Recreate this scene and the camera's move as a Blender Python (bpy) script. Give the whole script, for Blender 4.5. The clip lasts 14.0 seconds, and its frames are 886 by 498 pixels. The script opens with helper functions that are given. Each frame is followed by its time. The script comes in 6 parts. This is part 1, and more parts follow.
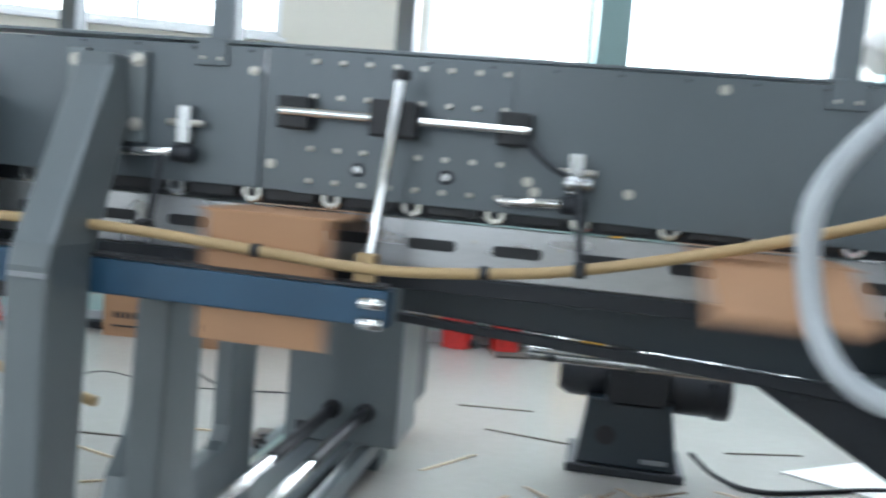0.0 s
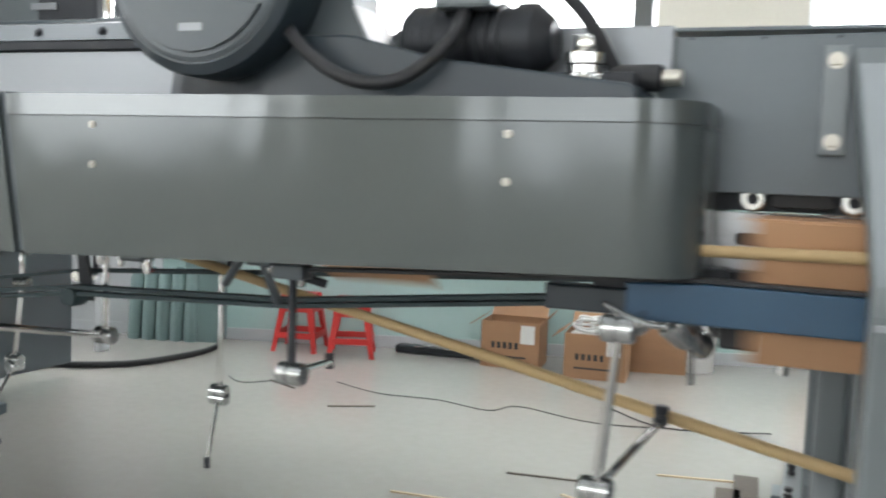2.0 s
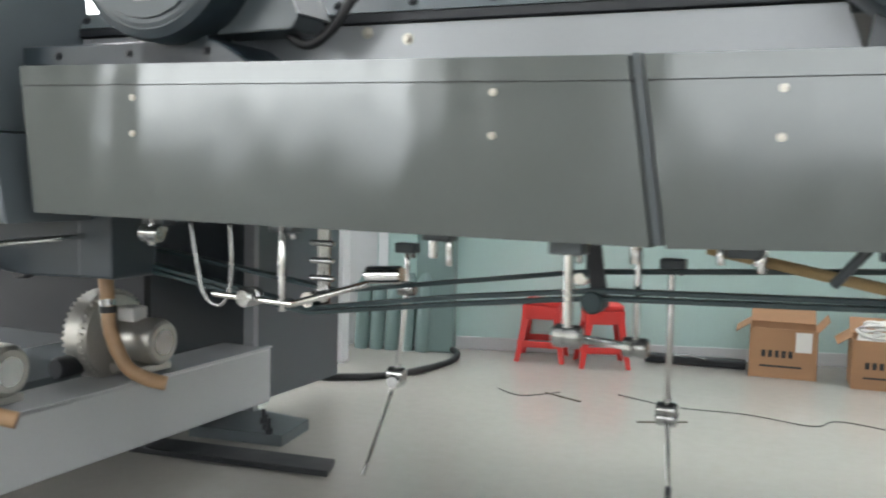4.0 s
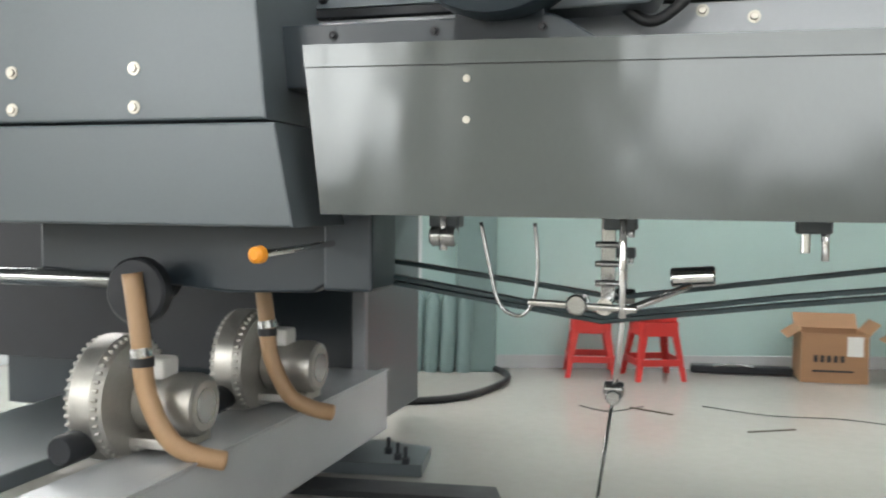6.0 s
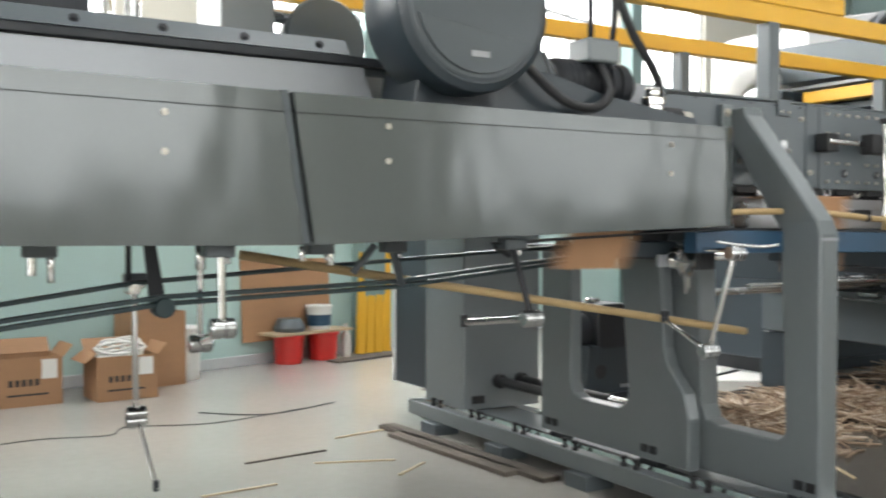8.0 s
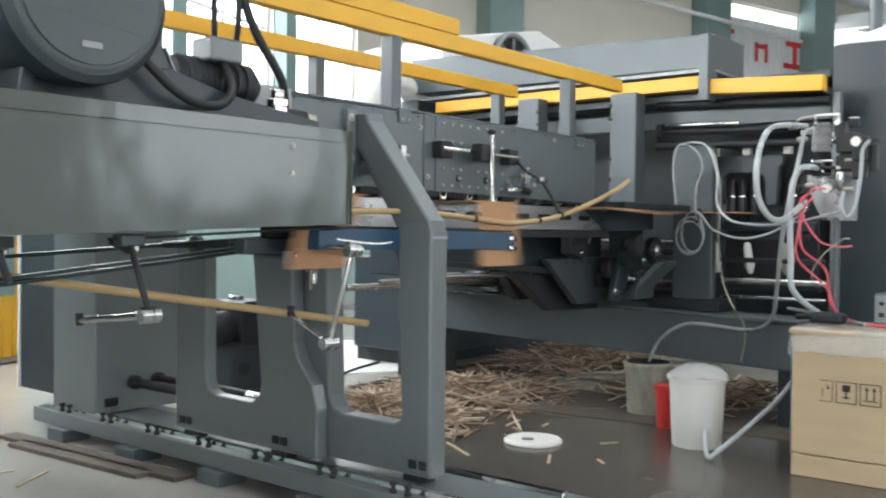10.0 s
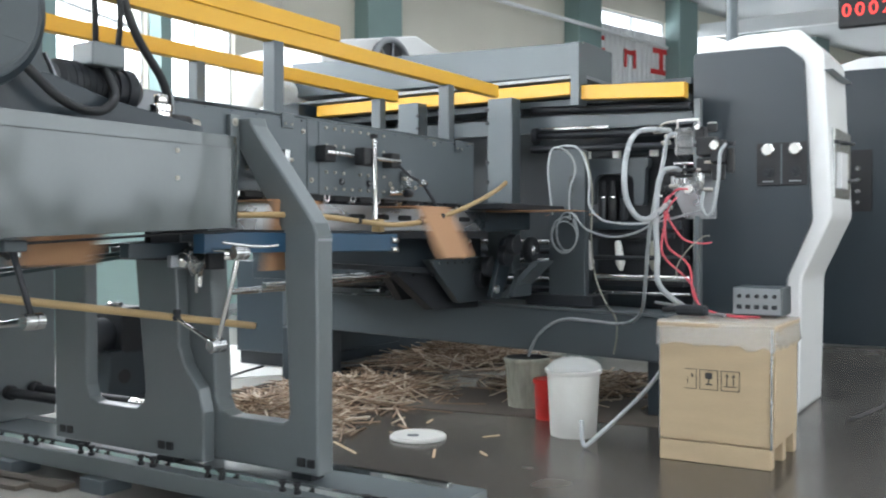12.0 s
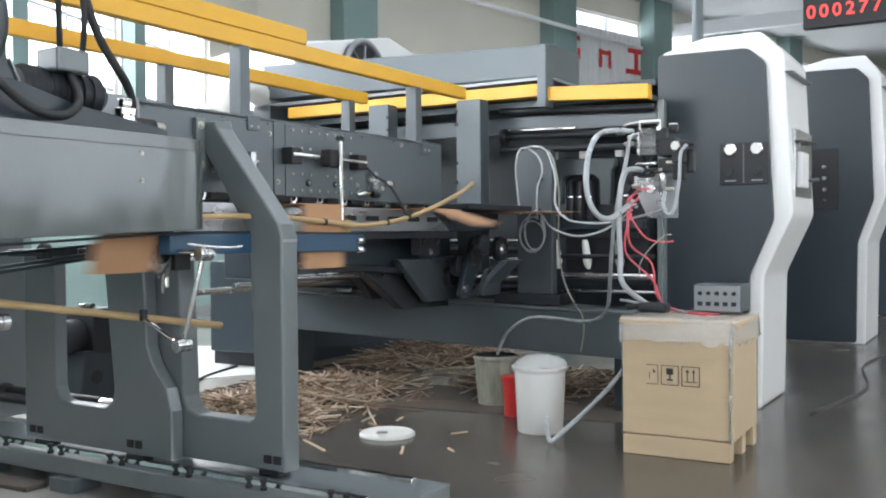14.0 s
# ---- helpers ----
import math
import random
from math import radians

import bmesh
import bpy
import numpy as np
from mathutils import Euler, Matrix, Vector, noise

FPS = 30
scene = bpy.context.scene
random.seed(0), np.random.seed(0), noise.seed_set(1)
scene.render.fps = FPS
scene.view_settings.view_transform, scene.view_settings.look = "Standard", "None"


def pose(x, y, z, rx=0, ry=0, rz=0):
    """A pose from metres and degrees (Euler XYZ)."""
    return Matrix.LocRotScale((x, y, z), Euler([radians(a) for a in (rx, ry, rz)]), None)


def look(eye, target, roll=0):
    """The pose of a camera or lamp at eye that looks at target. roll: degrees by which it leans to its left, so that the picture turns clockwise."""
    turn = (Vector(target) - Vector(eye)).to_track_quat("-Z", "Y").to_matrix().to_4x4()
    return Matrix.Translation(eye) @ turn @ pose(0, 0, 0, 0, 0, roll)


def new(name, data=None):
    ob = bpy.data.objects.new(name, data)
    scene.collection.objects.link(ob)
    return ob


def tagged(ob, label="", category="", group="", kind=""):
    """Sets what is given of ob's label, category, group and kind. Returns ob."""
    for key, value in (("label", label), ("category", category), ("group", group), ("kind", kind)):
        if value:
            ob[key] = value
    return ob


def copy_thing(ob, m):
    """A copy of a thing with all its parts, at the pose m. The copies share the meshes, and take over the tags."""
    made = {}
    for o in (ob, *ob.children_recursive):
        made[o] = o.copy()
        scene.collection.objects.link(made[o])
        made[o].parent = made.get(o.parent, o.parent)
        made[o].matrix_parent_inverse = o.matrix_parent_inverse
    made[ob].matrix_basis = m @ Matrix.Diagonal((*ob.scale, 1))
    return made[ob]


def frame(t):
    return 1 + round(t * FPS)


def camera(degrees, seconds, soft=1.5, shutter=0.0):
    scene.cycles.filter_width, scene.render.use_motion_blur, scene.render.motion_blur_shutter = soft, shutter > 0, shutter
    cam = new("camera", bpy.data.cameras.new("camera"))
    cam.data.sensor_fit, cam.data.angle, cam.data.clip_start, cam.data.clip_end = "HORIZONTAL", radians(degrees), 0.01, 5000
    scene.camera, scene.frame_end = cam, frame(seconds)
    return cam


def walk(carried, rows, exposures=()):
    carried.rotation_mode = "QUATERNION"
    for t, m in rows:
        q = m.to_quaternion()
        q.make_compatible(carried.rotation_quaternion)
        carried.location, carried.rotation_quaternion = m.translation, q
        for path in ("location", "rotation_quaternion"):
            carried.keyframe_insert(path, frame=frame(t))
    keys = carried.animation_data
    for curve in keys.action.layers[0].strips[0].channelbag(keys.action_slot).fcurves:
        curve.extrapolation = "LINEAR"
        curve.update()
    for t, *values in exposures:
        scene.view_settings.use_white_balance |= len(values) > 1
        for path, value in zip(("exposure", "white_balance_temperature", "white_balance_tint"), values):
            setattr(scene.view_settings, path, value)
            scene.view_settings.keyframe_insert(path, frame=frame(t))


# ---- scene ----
cam = camera(50.0, 14.0, soft=2.0, shutter=0.5)
PATH = [
    (0, (3.312, -2.103, 1.612), (2.98, -0.139, 1.435), 4.9),
    (0.5, (3.081, -2.0, 1.579), (2.435, -0.115, 1.401), 2.9),
    (1, (2.712, -1.968, 1.579), (1.985, -0.112, 1.415), 2.6),
    (1.5, (2.25, -2.024, 1.58), (1.53, -0.167, 1.4), 2.0),
    (2, (1.832, -2.01, 1.538), (1.086, -0.162, 1.368), 2.2),
    (2.5, (1.418, -2.031, 1.509), (0.649, -0.193, 1.34), 2.0),
    (3, (0.999, -2.074, 1.486), (0.214, -0.242, 1.314), 1.7),
    (3.5, (0.596, -2.085, 1.448), (-0.222, -0.266, 1.291), 1.2),
    (4, (0.213, -2.182, 1.417), (-0.627, -0.374, 1.258), 1.4),
    (4.2, (0.079, -2.222, 1.43), (-0.765, -0.417, 1.256), 1.2),
    (6.3, (-1.302, -2.397, 1.294), (-1.711, -0.441, 1.215), -0.1),
    (6.5, (-1.366, -2.403, 1.295), (-1.509, -0.409, 1.221), 0.1),
    (7, (-1.44, -2.48, 1.309), (-1.007, -0.528, 1.27), -0.1),
    (7.5, (-1.396, -2.534, 1.303), (-0.597, -0.701, 1.28), 0.1),
    (8, (-1.33, -2.583, 1.298), (-0.314, -0.861, 1.261), 0.1),
    (8.5, (-1.284, -2.68, 1.297), (-0.123, -1.052, 1.272), -0.1),
    (9, (-1.241, -2.739, 1.295), (0.08, -1.238, 1.27), -0.0),
    (9.2, (-1.228, -2.738, 1.296), (0.151, -1.291, 1.266), 0.3),
    (11.3, (-1.379, -2.802, 1.288), (0.264, -1.663, 1.249), -0.1),
    (11.5, (-1.377, -2.807, 1.298), (0.269, -1.672, 1.254), -0.1),
    (12, (-1.391, -2.82, 1.289), (0.301, -1.754, 1.26), -0.1),
    (12.5, (-1.391, -2.833, 1.302), (0.318, -1.794, 1.274), -0.1),
    (13, (-1.404, -2.857, 1.296), (0.312, -1.829, 1.27), -0.4),
    (13.5, (-1.426, -2.873, 1.293), (0.297, -1.858, 1.261), -0.6),
    (14, (-1.426, -2.939, 1.291), (0.287, -1.908, 1.261), -0.4),
]
walk(cam, [(t, look(eye, aim, roll)) for t, eye, aim, roll in PATH],
     [(0, -0.14, 5600, 7), (1.0, -0.03, 6100, 9), (2.0, 0.03, 6250, 10), (4.0, 0.07, 6350, 10), (6.3, 0.15, 6500, 10), (8.0, 0.06, 6500, 10), (11.5, -0.02, 6000, 9), (14, 0.05, 6000, 10)])

# ---- world, sun, large lights ----
world = bpy.data.worlds.new("sky")
scene.world = world
world.use_nodes = True
wn = world.node_tree.nodes
sky = wn.new("ShaderNodeTexSky")
sky.sky_type, sky.sun_disc = "NISHITA", False
sky.sun_elevation, sky.sun_rotation = radians(40), radians(20)
wn["Background"].inputs["Strength"].default_value = 0.12
world.node_tree.links.new(sky.outputs[0], wn["Background"].inputs["Color"])

sun = new("sun", bpy.data.lights.new("sun", "SUN"))
sun.data.energy, sun.data.angle, sun.data.color = 1.0, radians(12), (1.0, 0.97, 0.92)
sun.matrix_world = look((6, 16, 16), (0, 0, 0))


def area(name, eye, aim, w, h, watts, color=(1.0, 0.99, 0.97)):
    ob = new(name, bpy.data.lights.new(name, "AREA"))
    ob.data.shape, ob.data.size, ob.data.size_y = "RECTANGLE", w, h
    ob.data.energy, ob.data.color = watts, color
    ob.matrix_world = look(eye, aim)
    return ob


WALL_A = math.atan(0.32)
COS, SIN = math.cos(WALL_A), math.sin(WALL_A)


def on_wall(s, off, z):
    """A place on the north wall: s metres along it, off metres out into the hall."""
    return (s * COS + off * SIN, 5.75 + s * SIN - off * COS, z)


for s0, s1 in ((-9.0, -2.2), (1.7, 6.0), (6.4, 12.0)):
    area("window_light", on_wall((s0 + s1) / 2, -0.3, 4.0), on_wall((s0 + s1) / 2, 3.0, 2.2), s1 - s0, 2.6, 700 if s1 < 7 else 110)
for x, watts in ((-8.0, 210), (0.0, 50), (8.0, 12)):
    area("window_light", (x, -9.3, 3.6), (x, 0, 1.2), 5.0, 2.6, watts)
# fill lamp added from the west to brighten the uprights' -x faces
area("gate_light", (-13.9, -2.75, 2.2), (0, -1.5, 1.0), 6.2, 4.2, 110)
# overhead fill lamps, added to lift the upward faces
for x in (-6.0, 2.0, 10.0, 18.0):
    area("skylight_light", (x, -1.0, 7.9), (x, -1.0, 0), 1.2, 12.0, 95 if x < 5 else 25)


# ---- materials ----
def mat(name, color, rough=0.5, metal=0.0, vary=0.12, scale=3.0, fine=60.0, bump=0.05, spec=0.5, coat=0.0, rvary=0.12, stretch=(1, 1, 1), dent=0.0):
    """A painted or raw surface with stains at a large scale and grain at a small one."""
    m = bpy.data.materials.new(name)
    m.use_nodes = True
    n, l = m.node_tree.nodes, m.node_tree.links
    b = n["Principled BSDF"]
    tc = n.new("ShaderNodeTexCoord")
    mp = n.new("ShaderNodeMapping")
    mp.inputs["Scale"].default_value = stretch
    l.new(tc.outputs["Object"], mp.inputs[0])
    big, small = n.new("ShaderNodeTexNoise"), n.new("ShaderNodeTexNoise")
    big.inputs["Scale"].default_value, big.inputs["Detail"].default_value = scale, 2.5
    small.inputs["Scale"].default_value, small.inputs["Detail"].default_value = fine, 3
    l.new(mp.outputs[0], big.inputs["Vector"]), l.new(mp.outputs[0], small.inputs["Vector"])
    mixn = n.new("ShaderNodeMath")
    mixn.operation = "MULTIPLY_ADD"
    mixn.inputs[1].default_value = 0.4
    l.new(small.outputs[0], mixn.inputs[0]), l.new(big.outputs[0], mixn.inputs[2])
    ramp = n.new("ShaderNodeMapRange")
    ramp.inputs["From Min"].default_value, ramp.inputs["From Max"].default_value = 0.3, 1.1
    ramp.inputs["To Min"].default_value, ramp.inputs["To Max"].default_value = 1 - vary, 1 + vary
    l.new(mixn.outputs[0], ramp.inputs[0])
    info = n.new("ShaderNodeObjectInfo")
    rnd = n.new("ShaderNodeMapRange")
    rnd.inputs["To Min"].default_value, rnd.inputs["To Max"].default_value = 1 - vary * 0.4, 1 + vary * 0.4
    l.new(info.outputs["Random"], rnd.inputs[0])
    mul = n.new("ShaderNodeMath")
    mul.operation = "MULTIPLY"
    l.new(ramp.outputs[0], mul.inputs[0]), l.new(rnd.outputs[0], mul.inputs[1])
    vm = n.new("ShaderNodeVectorMath")
    vm.operation = "SCALE"
    vm.inputs[0].default_value = color
    l.new(mul.outputs[0], vm.inputs["Scale"])
    l.new(vm.outputs[0], b.inputs["Base Color"])
    rr = n.new("ShaderNodeMapRange")
    rr.inputs["From Min"].default_value, rr.inputs["From Max"].default_value = 0.15, 0.85
    rr.inputs["To Min"].default_value, rr.inputs["To Max"].default_value = max(rough - rvary, 0.03), min(rough + rvary, 1)
    l.new(big.outputs[0], rr.inputs[0]), l.new(rr.outputs[0], b.inputs["Roughness"])
    b.inputs["Metallic"].default_value = metal
    b.inputs["Specular IOR Level"].default_value = spec
    b.inputs["Coat Weight"].default_value = coat
    b.inputs["Coat Roughness"].default_value = 0.15
    if bump:
        bp = n.new("ShaderNodeBump")
        bp.inputs["Strength"].default_value, bp.inputs["Distance"].default_value = bump, 0.01
        l.new(small.outputs[0], bp.inputs["Height"]), l.new(bp.outputs[0], b.inputs["Normal"])
        if dent:
            wave, bp2 = n.new("ShaderNodeTexNoise"), n.new("ShaderNodeBump")
            wave.inputs["Scale"].default_value, wave.inputs["Detail"].default_value = 5.0, 1.0
            bp2.inputs["Strength"].default_value, bp2.inputs["Distance"].default_value = dent, 0.05
            l.new(mp.outputs[0], wave.inputs["Vector"]), l.new(wave.outputs[0], bp2.inputs["Height"]), l.new(bp2.outputs[0], bp.inputs["Normal"])
    return m


def glow(name, color, strength):
    m = bpy.data.materials.new(name)
    m.use_nodes = True
    b = m.node_tree.nodes["Principled BSDF"]
    b.inputs["Base Color"].default_value = (*color, 1)
    b.inputs["Emission Color"].default_value = (*color, 1)
    b.inputs["Emission Strength"].default_value = strength
    return m


def clear(name, color=(1, 1, 1), rough=0.05, weight=0.9):
    m = bpy.data.materials.new(name)
    m.use_nodes = True
    b = m.node_tree.nodes["Principled BSDF"]
    b.inputs["Base Color"].default_value = (*color, 1)
    b.inputs["Roughness"].default_value = rough
    b.inputs["Transmission Weight"].default_value = weight
    b.inputs["IOR"].default_value = 1.2
    return m


M_FLOOR = mat("floor_epoxy", (0.36, 0.345, 0.32), 0.17, vary=0.12, scale=0.5, fine=14, bump=0.012, rvary=0.07)
M_FLOOR_DARK = mat("dark_floor", (0.078, 0.070, 0.060), 0.22, vary=0.28, scale=0.9, fine=18, bump=0.02, rvary=0.10)
M_MINT = mat("mint_paint", (0.46, 0.63, 0.60), 0.6, vary=0.06, scale=1.2, fine=40, bump=0.03)
M_CREAM = mat("cream_paint", (0.66, 0.64, 0.56), 0.7, vary=0.07, scale=0.7, fine=30, bump=0.03)
M_CEIL = mat("roof_sheet", (0.55, 0.57, 0.58), 0.6, vary=0.06, scale=0.6, fine=20)
M_COL = mat("column_paint", (0.20, 0.29, 0.28), 0.5, vary=0.08, scale=1.5, fine=40)
M_FRAME = mat("window_frame_white", (0.75, 0.77, 0.78), 0.4, vary=0.04)
M_COVER = mat("cover_sheet", (0.070, 0.084, 0.084), 0.15, metal=0.2, vary=0.08, scale=1.6, fine=70, bump=0.012, rvary=0.05, spec=0.8, stretch=(1, 1, 0.5), dent=0.13)
M_LIGHT = mat("pale_sheet", (0.25, 0.265, 0.28), 0.33, metal=0.2, vary=0.07, scale=1.5, fine=80, bump=0.03, rvary=0.03)
M_PANEL = mat("panel_grey", (0.090, 0.109, 0.119), 0.33, metal=0.1, vary=0.08, scale=2.0, fine=80, bump=0.03, rvary=0.03)
M_GREY = mat("frame_grey_enamel", (0.136, 0.156, 0.163), 0.30, metal=0.1, vary=0.08, scale=2.5, fine=70, bump=0.03, rvary=0.04, stretch=(1, 1, 0.4))
M_NAVY = mat("dark_slate_enamel", (0.023, 0.034, 0.043), 0.36, vary=0.08, scale=2.0, fine=70, bump=0.03, rvary=0.04)
M_DARK = mat("dark_iron", (0.022, 0.025, 0.03), 0.5, metal=0.3, vary=0.25, scale=6, fine=80, bump=0.05)
M_BLACK = mat("black_rubber", (0.012, 0.013, 0.015), 0.55, vary=0.2, scale=8, fine=90, bump=0.05)
M_BELT = mat("belt_green_black", (0.010, 0.028, 0.032), 0.5, vary=0.2, scale=8, fine=90, bump=0.04)
M_CHROME = mat("chrome_steel", (0.72, 0.72, 0.71), 0.12, metal=1.0, vary=0.08, scale=9, fine=120, bump=0.01, rvary=0.06)
M_STEEL = mat("machined_steel", (0.42, 0.43, 0.43), 0.22, metal=0.95, vary=0.12, scale=9, fine=120, bump=0.02)
M_BRASS = mat("zinc_bolt", (0.45, 0.43, 0.38), 0.38, metal=0.9, vary=0.12, scale=20, fine=150)
M_BLUE = mat("blue_enamel", (0.020, 0.062, 0.115), 0.38, vary=0.15, scale=4, fine=80, bump=0.02)
M_YELLOW = mat("yellow_enamel", (0.72, 0.40, 0.03), 0.4, vary=0.08, scale=2, fine=60, bump=0.02)
M_WOOD = mat("pale_wood", (0.42, 0.30, 0.145), 0.55, vary=0.22, scale=3, fine=30, bump=0.06, stretch=(1, 8, 8))
M_STRIP = mat("board_strips", (0.36, 0.265, 0.19), 0.75, vary=0.45, scale=6, fine=40, bump=0.08)
M_CARD = mat("cardboard", (0.38, 0.215, 0.115), 0.75, vary=0.10, scale=4, fine=60, bump=0.05, stretch=(1, 1, 4))
M_PLY = mat("plywood", (0.50, 0.39, 0.25), 0.6, vary=0.10, scale=2.5, fine=40, bump=0.04, stretch=(1, 1, 5))
M_RED = mat("red_plastic", (0.62, 0.035, 0.03), 0.35, vary=0.08, scale=5, fine=60, bump=0.01)
M_WHITE = mat("white_plastic", (0.76, 0.76, 0.73), 0.35, vary=0.06, scale=5, fine=50, bump=0.01)
M_SHELL = mat("white_enamel", (0.78, 0.79, 0.79), 0.25, vary=0.02, scale=1.5, fine=50, bump=0.006, rvary=0.03)
M_DIRTY = mat("stained_plastic", (0.34, 0.34, 0.28), 0.55, vary=0.6, scale=9, fine=40, bump=0.05, stretch=(1, 1, 0.25))
M_TAN = mat("tan_hose", (0.42, 0.27, 0.15), 0.4, vary=0.12, scale=6, fine=60, bump=0.03)
M_TUBE = mat("milky_tube", (0.36, 0.385, 0.40), 0.3, vary=0.08, scale=8, fine=60, bump=0.01)
M_PINK = mat("red_tube", (0.65, 0.10, 0.13), 0.35, vary=0.08, scale=8, fine=60, bump=0.01)
M_MAT = mat("floor_mat", (0.10, 0.085, 0.07), 0.85, vary=0.3, scale=5, fine=50, bump=0.1)
M_ORANGE = mat("orange_knob", (0.80, 0.30, 0.02), 0.35, vary=0.06)
M_SLATE = mat("slate_enamel", (0.056, 0.069, 0.077), 0.36, metal=0.1, vary=0.10, scale=3, fine=70, bump=0.03, rvary=0.04)
M_GUIDE = mat("brushed_guide_steel", (0.42, 0.43, 0.44), 0.30, metal=0.85, vary=0.16, scale=6, fine=90, bump=0.02, stretch=(0.3, 1, 1))
# frame grey made much lighter, to carry the daylight on the cross beam
M_BEAM_LIT = mat("beam_grey_lit", (0.46, 0.48, 0.49), 0.24, metal=0.1, vary=0.05, scale=2, fine=60, bump=0.02, rvary=0.05)
M_INK = mat("black_ink", (0.03, 0.03, 0.03), 0.6, vary=0.2)
M_REDINK = mat("red_ink", (0.62, 0.04, 0.04), 0.6, vary=0.1)
M_ALU = mat("cast_aluminium", (0.46, 0.45, 0.42), 0.38, metal=0.8, vary=0.18, scale=8, fine=90, bump=0.04)
M_GLASS = clear("sight_glass")
M_FILM = clear("plastic_film", (0.95, 0.97, 0.97), 0.25, 0.75)
M_SKY = glow("bright_sky", (0.97, 0.98, 1.0), 4.0)
M_SKY_S = glow("south_sky", (0.97, 0.98, 1.0), 2.5)
M_LED = glow("red_led", (1.0, 0.05, 0.04), 1.6)


# ---- mesh helpers ----
def link(name, bm, material, parent=None, label=""):
    me = bpy.data.meshes.new(name)
    bm.to_mesh(me)
    bm.free()
    me.materials.append(material)
    ob = new(name, me)
    if parent:
        ob.parent = parent
    if label:
        ob["label"] = label
    return ob


def part(name, bm, material, parent, label=""):
    """One mesh under a thing or a part, whose shape is given in world places."""
    ob = link(name, bm, material, parent, label)
    up, m = parent, Matrix()
    while up:
        m, up = up.matrix_basis @ m, up.parent
    ob.matrix_parent_inverse = Matrix()
    ob.data.transform(m.inverted())
    return ob


def thing(name, at, label, category, group="", kind=""):
    ob = new(name)
    ob.location = at
    ob.empty_display_size = 0.1
    return tagged(ob, label, category, group, kind)


def single(name, bm, material, label, category, group="", kind=""):
    return tagged(link(name, bm, material), label, category, group, kind)


def add(bm, verts, faces, smooth=False):
    vs = [bm.verts.new(v) for v in verts]
    fs = []
    for f in faces:
        fs.append(bm.faces.new([vs[i] for i in f]))
        fs[-1].smooth = smooth
    return vs, fs


def box(c, s, bevel=0.004, m=None, bm=None):
    """A box with the centre c and the size s, its edges worn round."""
    bm = bm or bmesh.new()
    x, y, z = (v / 2 for v in s)
    vs, fs = add(bm, [(-x, -y, -z), (x, -y, -z), (x, y, -z), (-x, y, -z), (-x, -y, z), (x, -y, z), (x, y, z), (-x, y, z)],
                 [(3, 2, 1, 0), (4, 5, 6, 7), (0, 1, 5, 4), (1, 2, 6, 5), (2, 3, 7, 6), (3, 0, 4, 7)])
    mm = Matrix.Translation(c) @ (m or Matrix())
    bmesh.ops.transform(bm, matrix=mm, verts=vs)
    if bevel:
        es = list({e for f in fs for e in f.edges})
        bmesh.ops.bevel(bm, geom=es, offset=min(bevel, min(s) * 0.3), segments=2, affect="EDGES", profile=0.5)
    return bm


def span(a, b, bevel=0.004, bm=None):
    """A box between two opposite corners."""
    return box([(p + q) / 2 for p, q in zip(a, b)], [abs(q - p) for p, q in zip(a, b)], bevel, None, bm)


def frame_of(d):
    d = Vector(d).normalized()
    u = d.cross(Vector((0, 0, 1)) if abs(d.z) < 0.95 else Vector((1, 0, 0))).normalized()
    return d, u, d.cross(u)


def turned(p0, p1, profile, seg=20, bm=None):
    """A turned solid along p0..p1; profile: (share of the length, radius)."""
    bm = bm or bmesh.new()
    p0, p1 = Vector(p0), Vector(p1)
    d, u, v = frame_of(p1 - p0)
    rings = []
    for k, r in profile:
        c = p0 + (p1 - p0) * k
        rings.append([bm.verts.new(c + (u * math.cos(a) + v * math.sin(a)) * r) for a in [2 * math.pi * i / seg for i in range(seg)]])
    for a, b in zip(rings, rings[1:]):
        for i in range(seg):
            f = bm.faces.new((a[i], a[(i + 1) % seg], b[(i + 1) % seg], b[i]))
            f.smooth = True
    caps = [bm.faces.new(rings[0][::-1]), bm.faces.new(rings[-1])]
    for ring, prev, nxt in [(rings[i], rings[i - 1] if i else None, rings[i + 1] if i + 1 < len(rings) else None) for i in range(len(rings))]:
        sharp = prev is None or nxt is None
        if not sharp:
            a = (ring[0].co - prev[0].co).normalized()
            b = (nxt[0].co - ring[0].co).normalized()
            sharp = a.dot(b) < 0.8
        if sharp:
            for i in range(seg):
                e = bm.edges.get((ring[i], ring[(i + 1) % seg]))
                if e:
                    e.smooth = False
    return bm


def rod(p0, p1, r, seg=14, bm=None):
    n = (Vector(p1) - Vector(p0)).length
    b = min(0.15, 0.2 * r / max(n, 1e-6))
    return turned(p0, p1, [(0, r * 0.85), (b, r), (1 - b, r), (1, r * 0.85)], seg, bm)


def smooth_line(pts, steps=6):
    pts = [Vector(p) for p in pts]
    out = []
    for i in range(len(pts) - 1):
        a, b, c, d = pts[max(i - 1, 0)], pts[i], pts[i + 1], pts[min(i + 2, len(pts) - 1)]
        for k in range(steps):
            t = k / steps
            out.append(0.5 * (2 * b + (c - a) * t + (2 * a - 5 * b + 4 * c - d) * t * t + (3 * b - a - 3 * c + d) * t ** 3))
    return out + [pts[-1]]


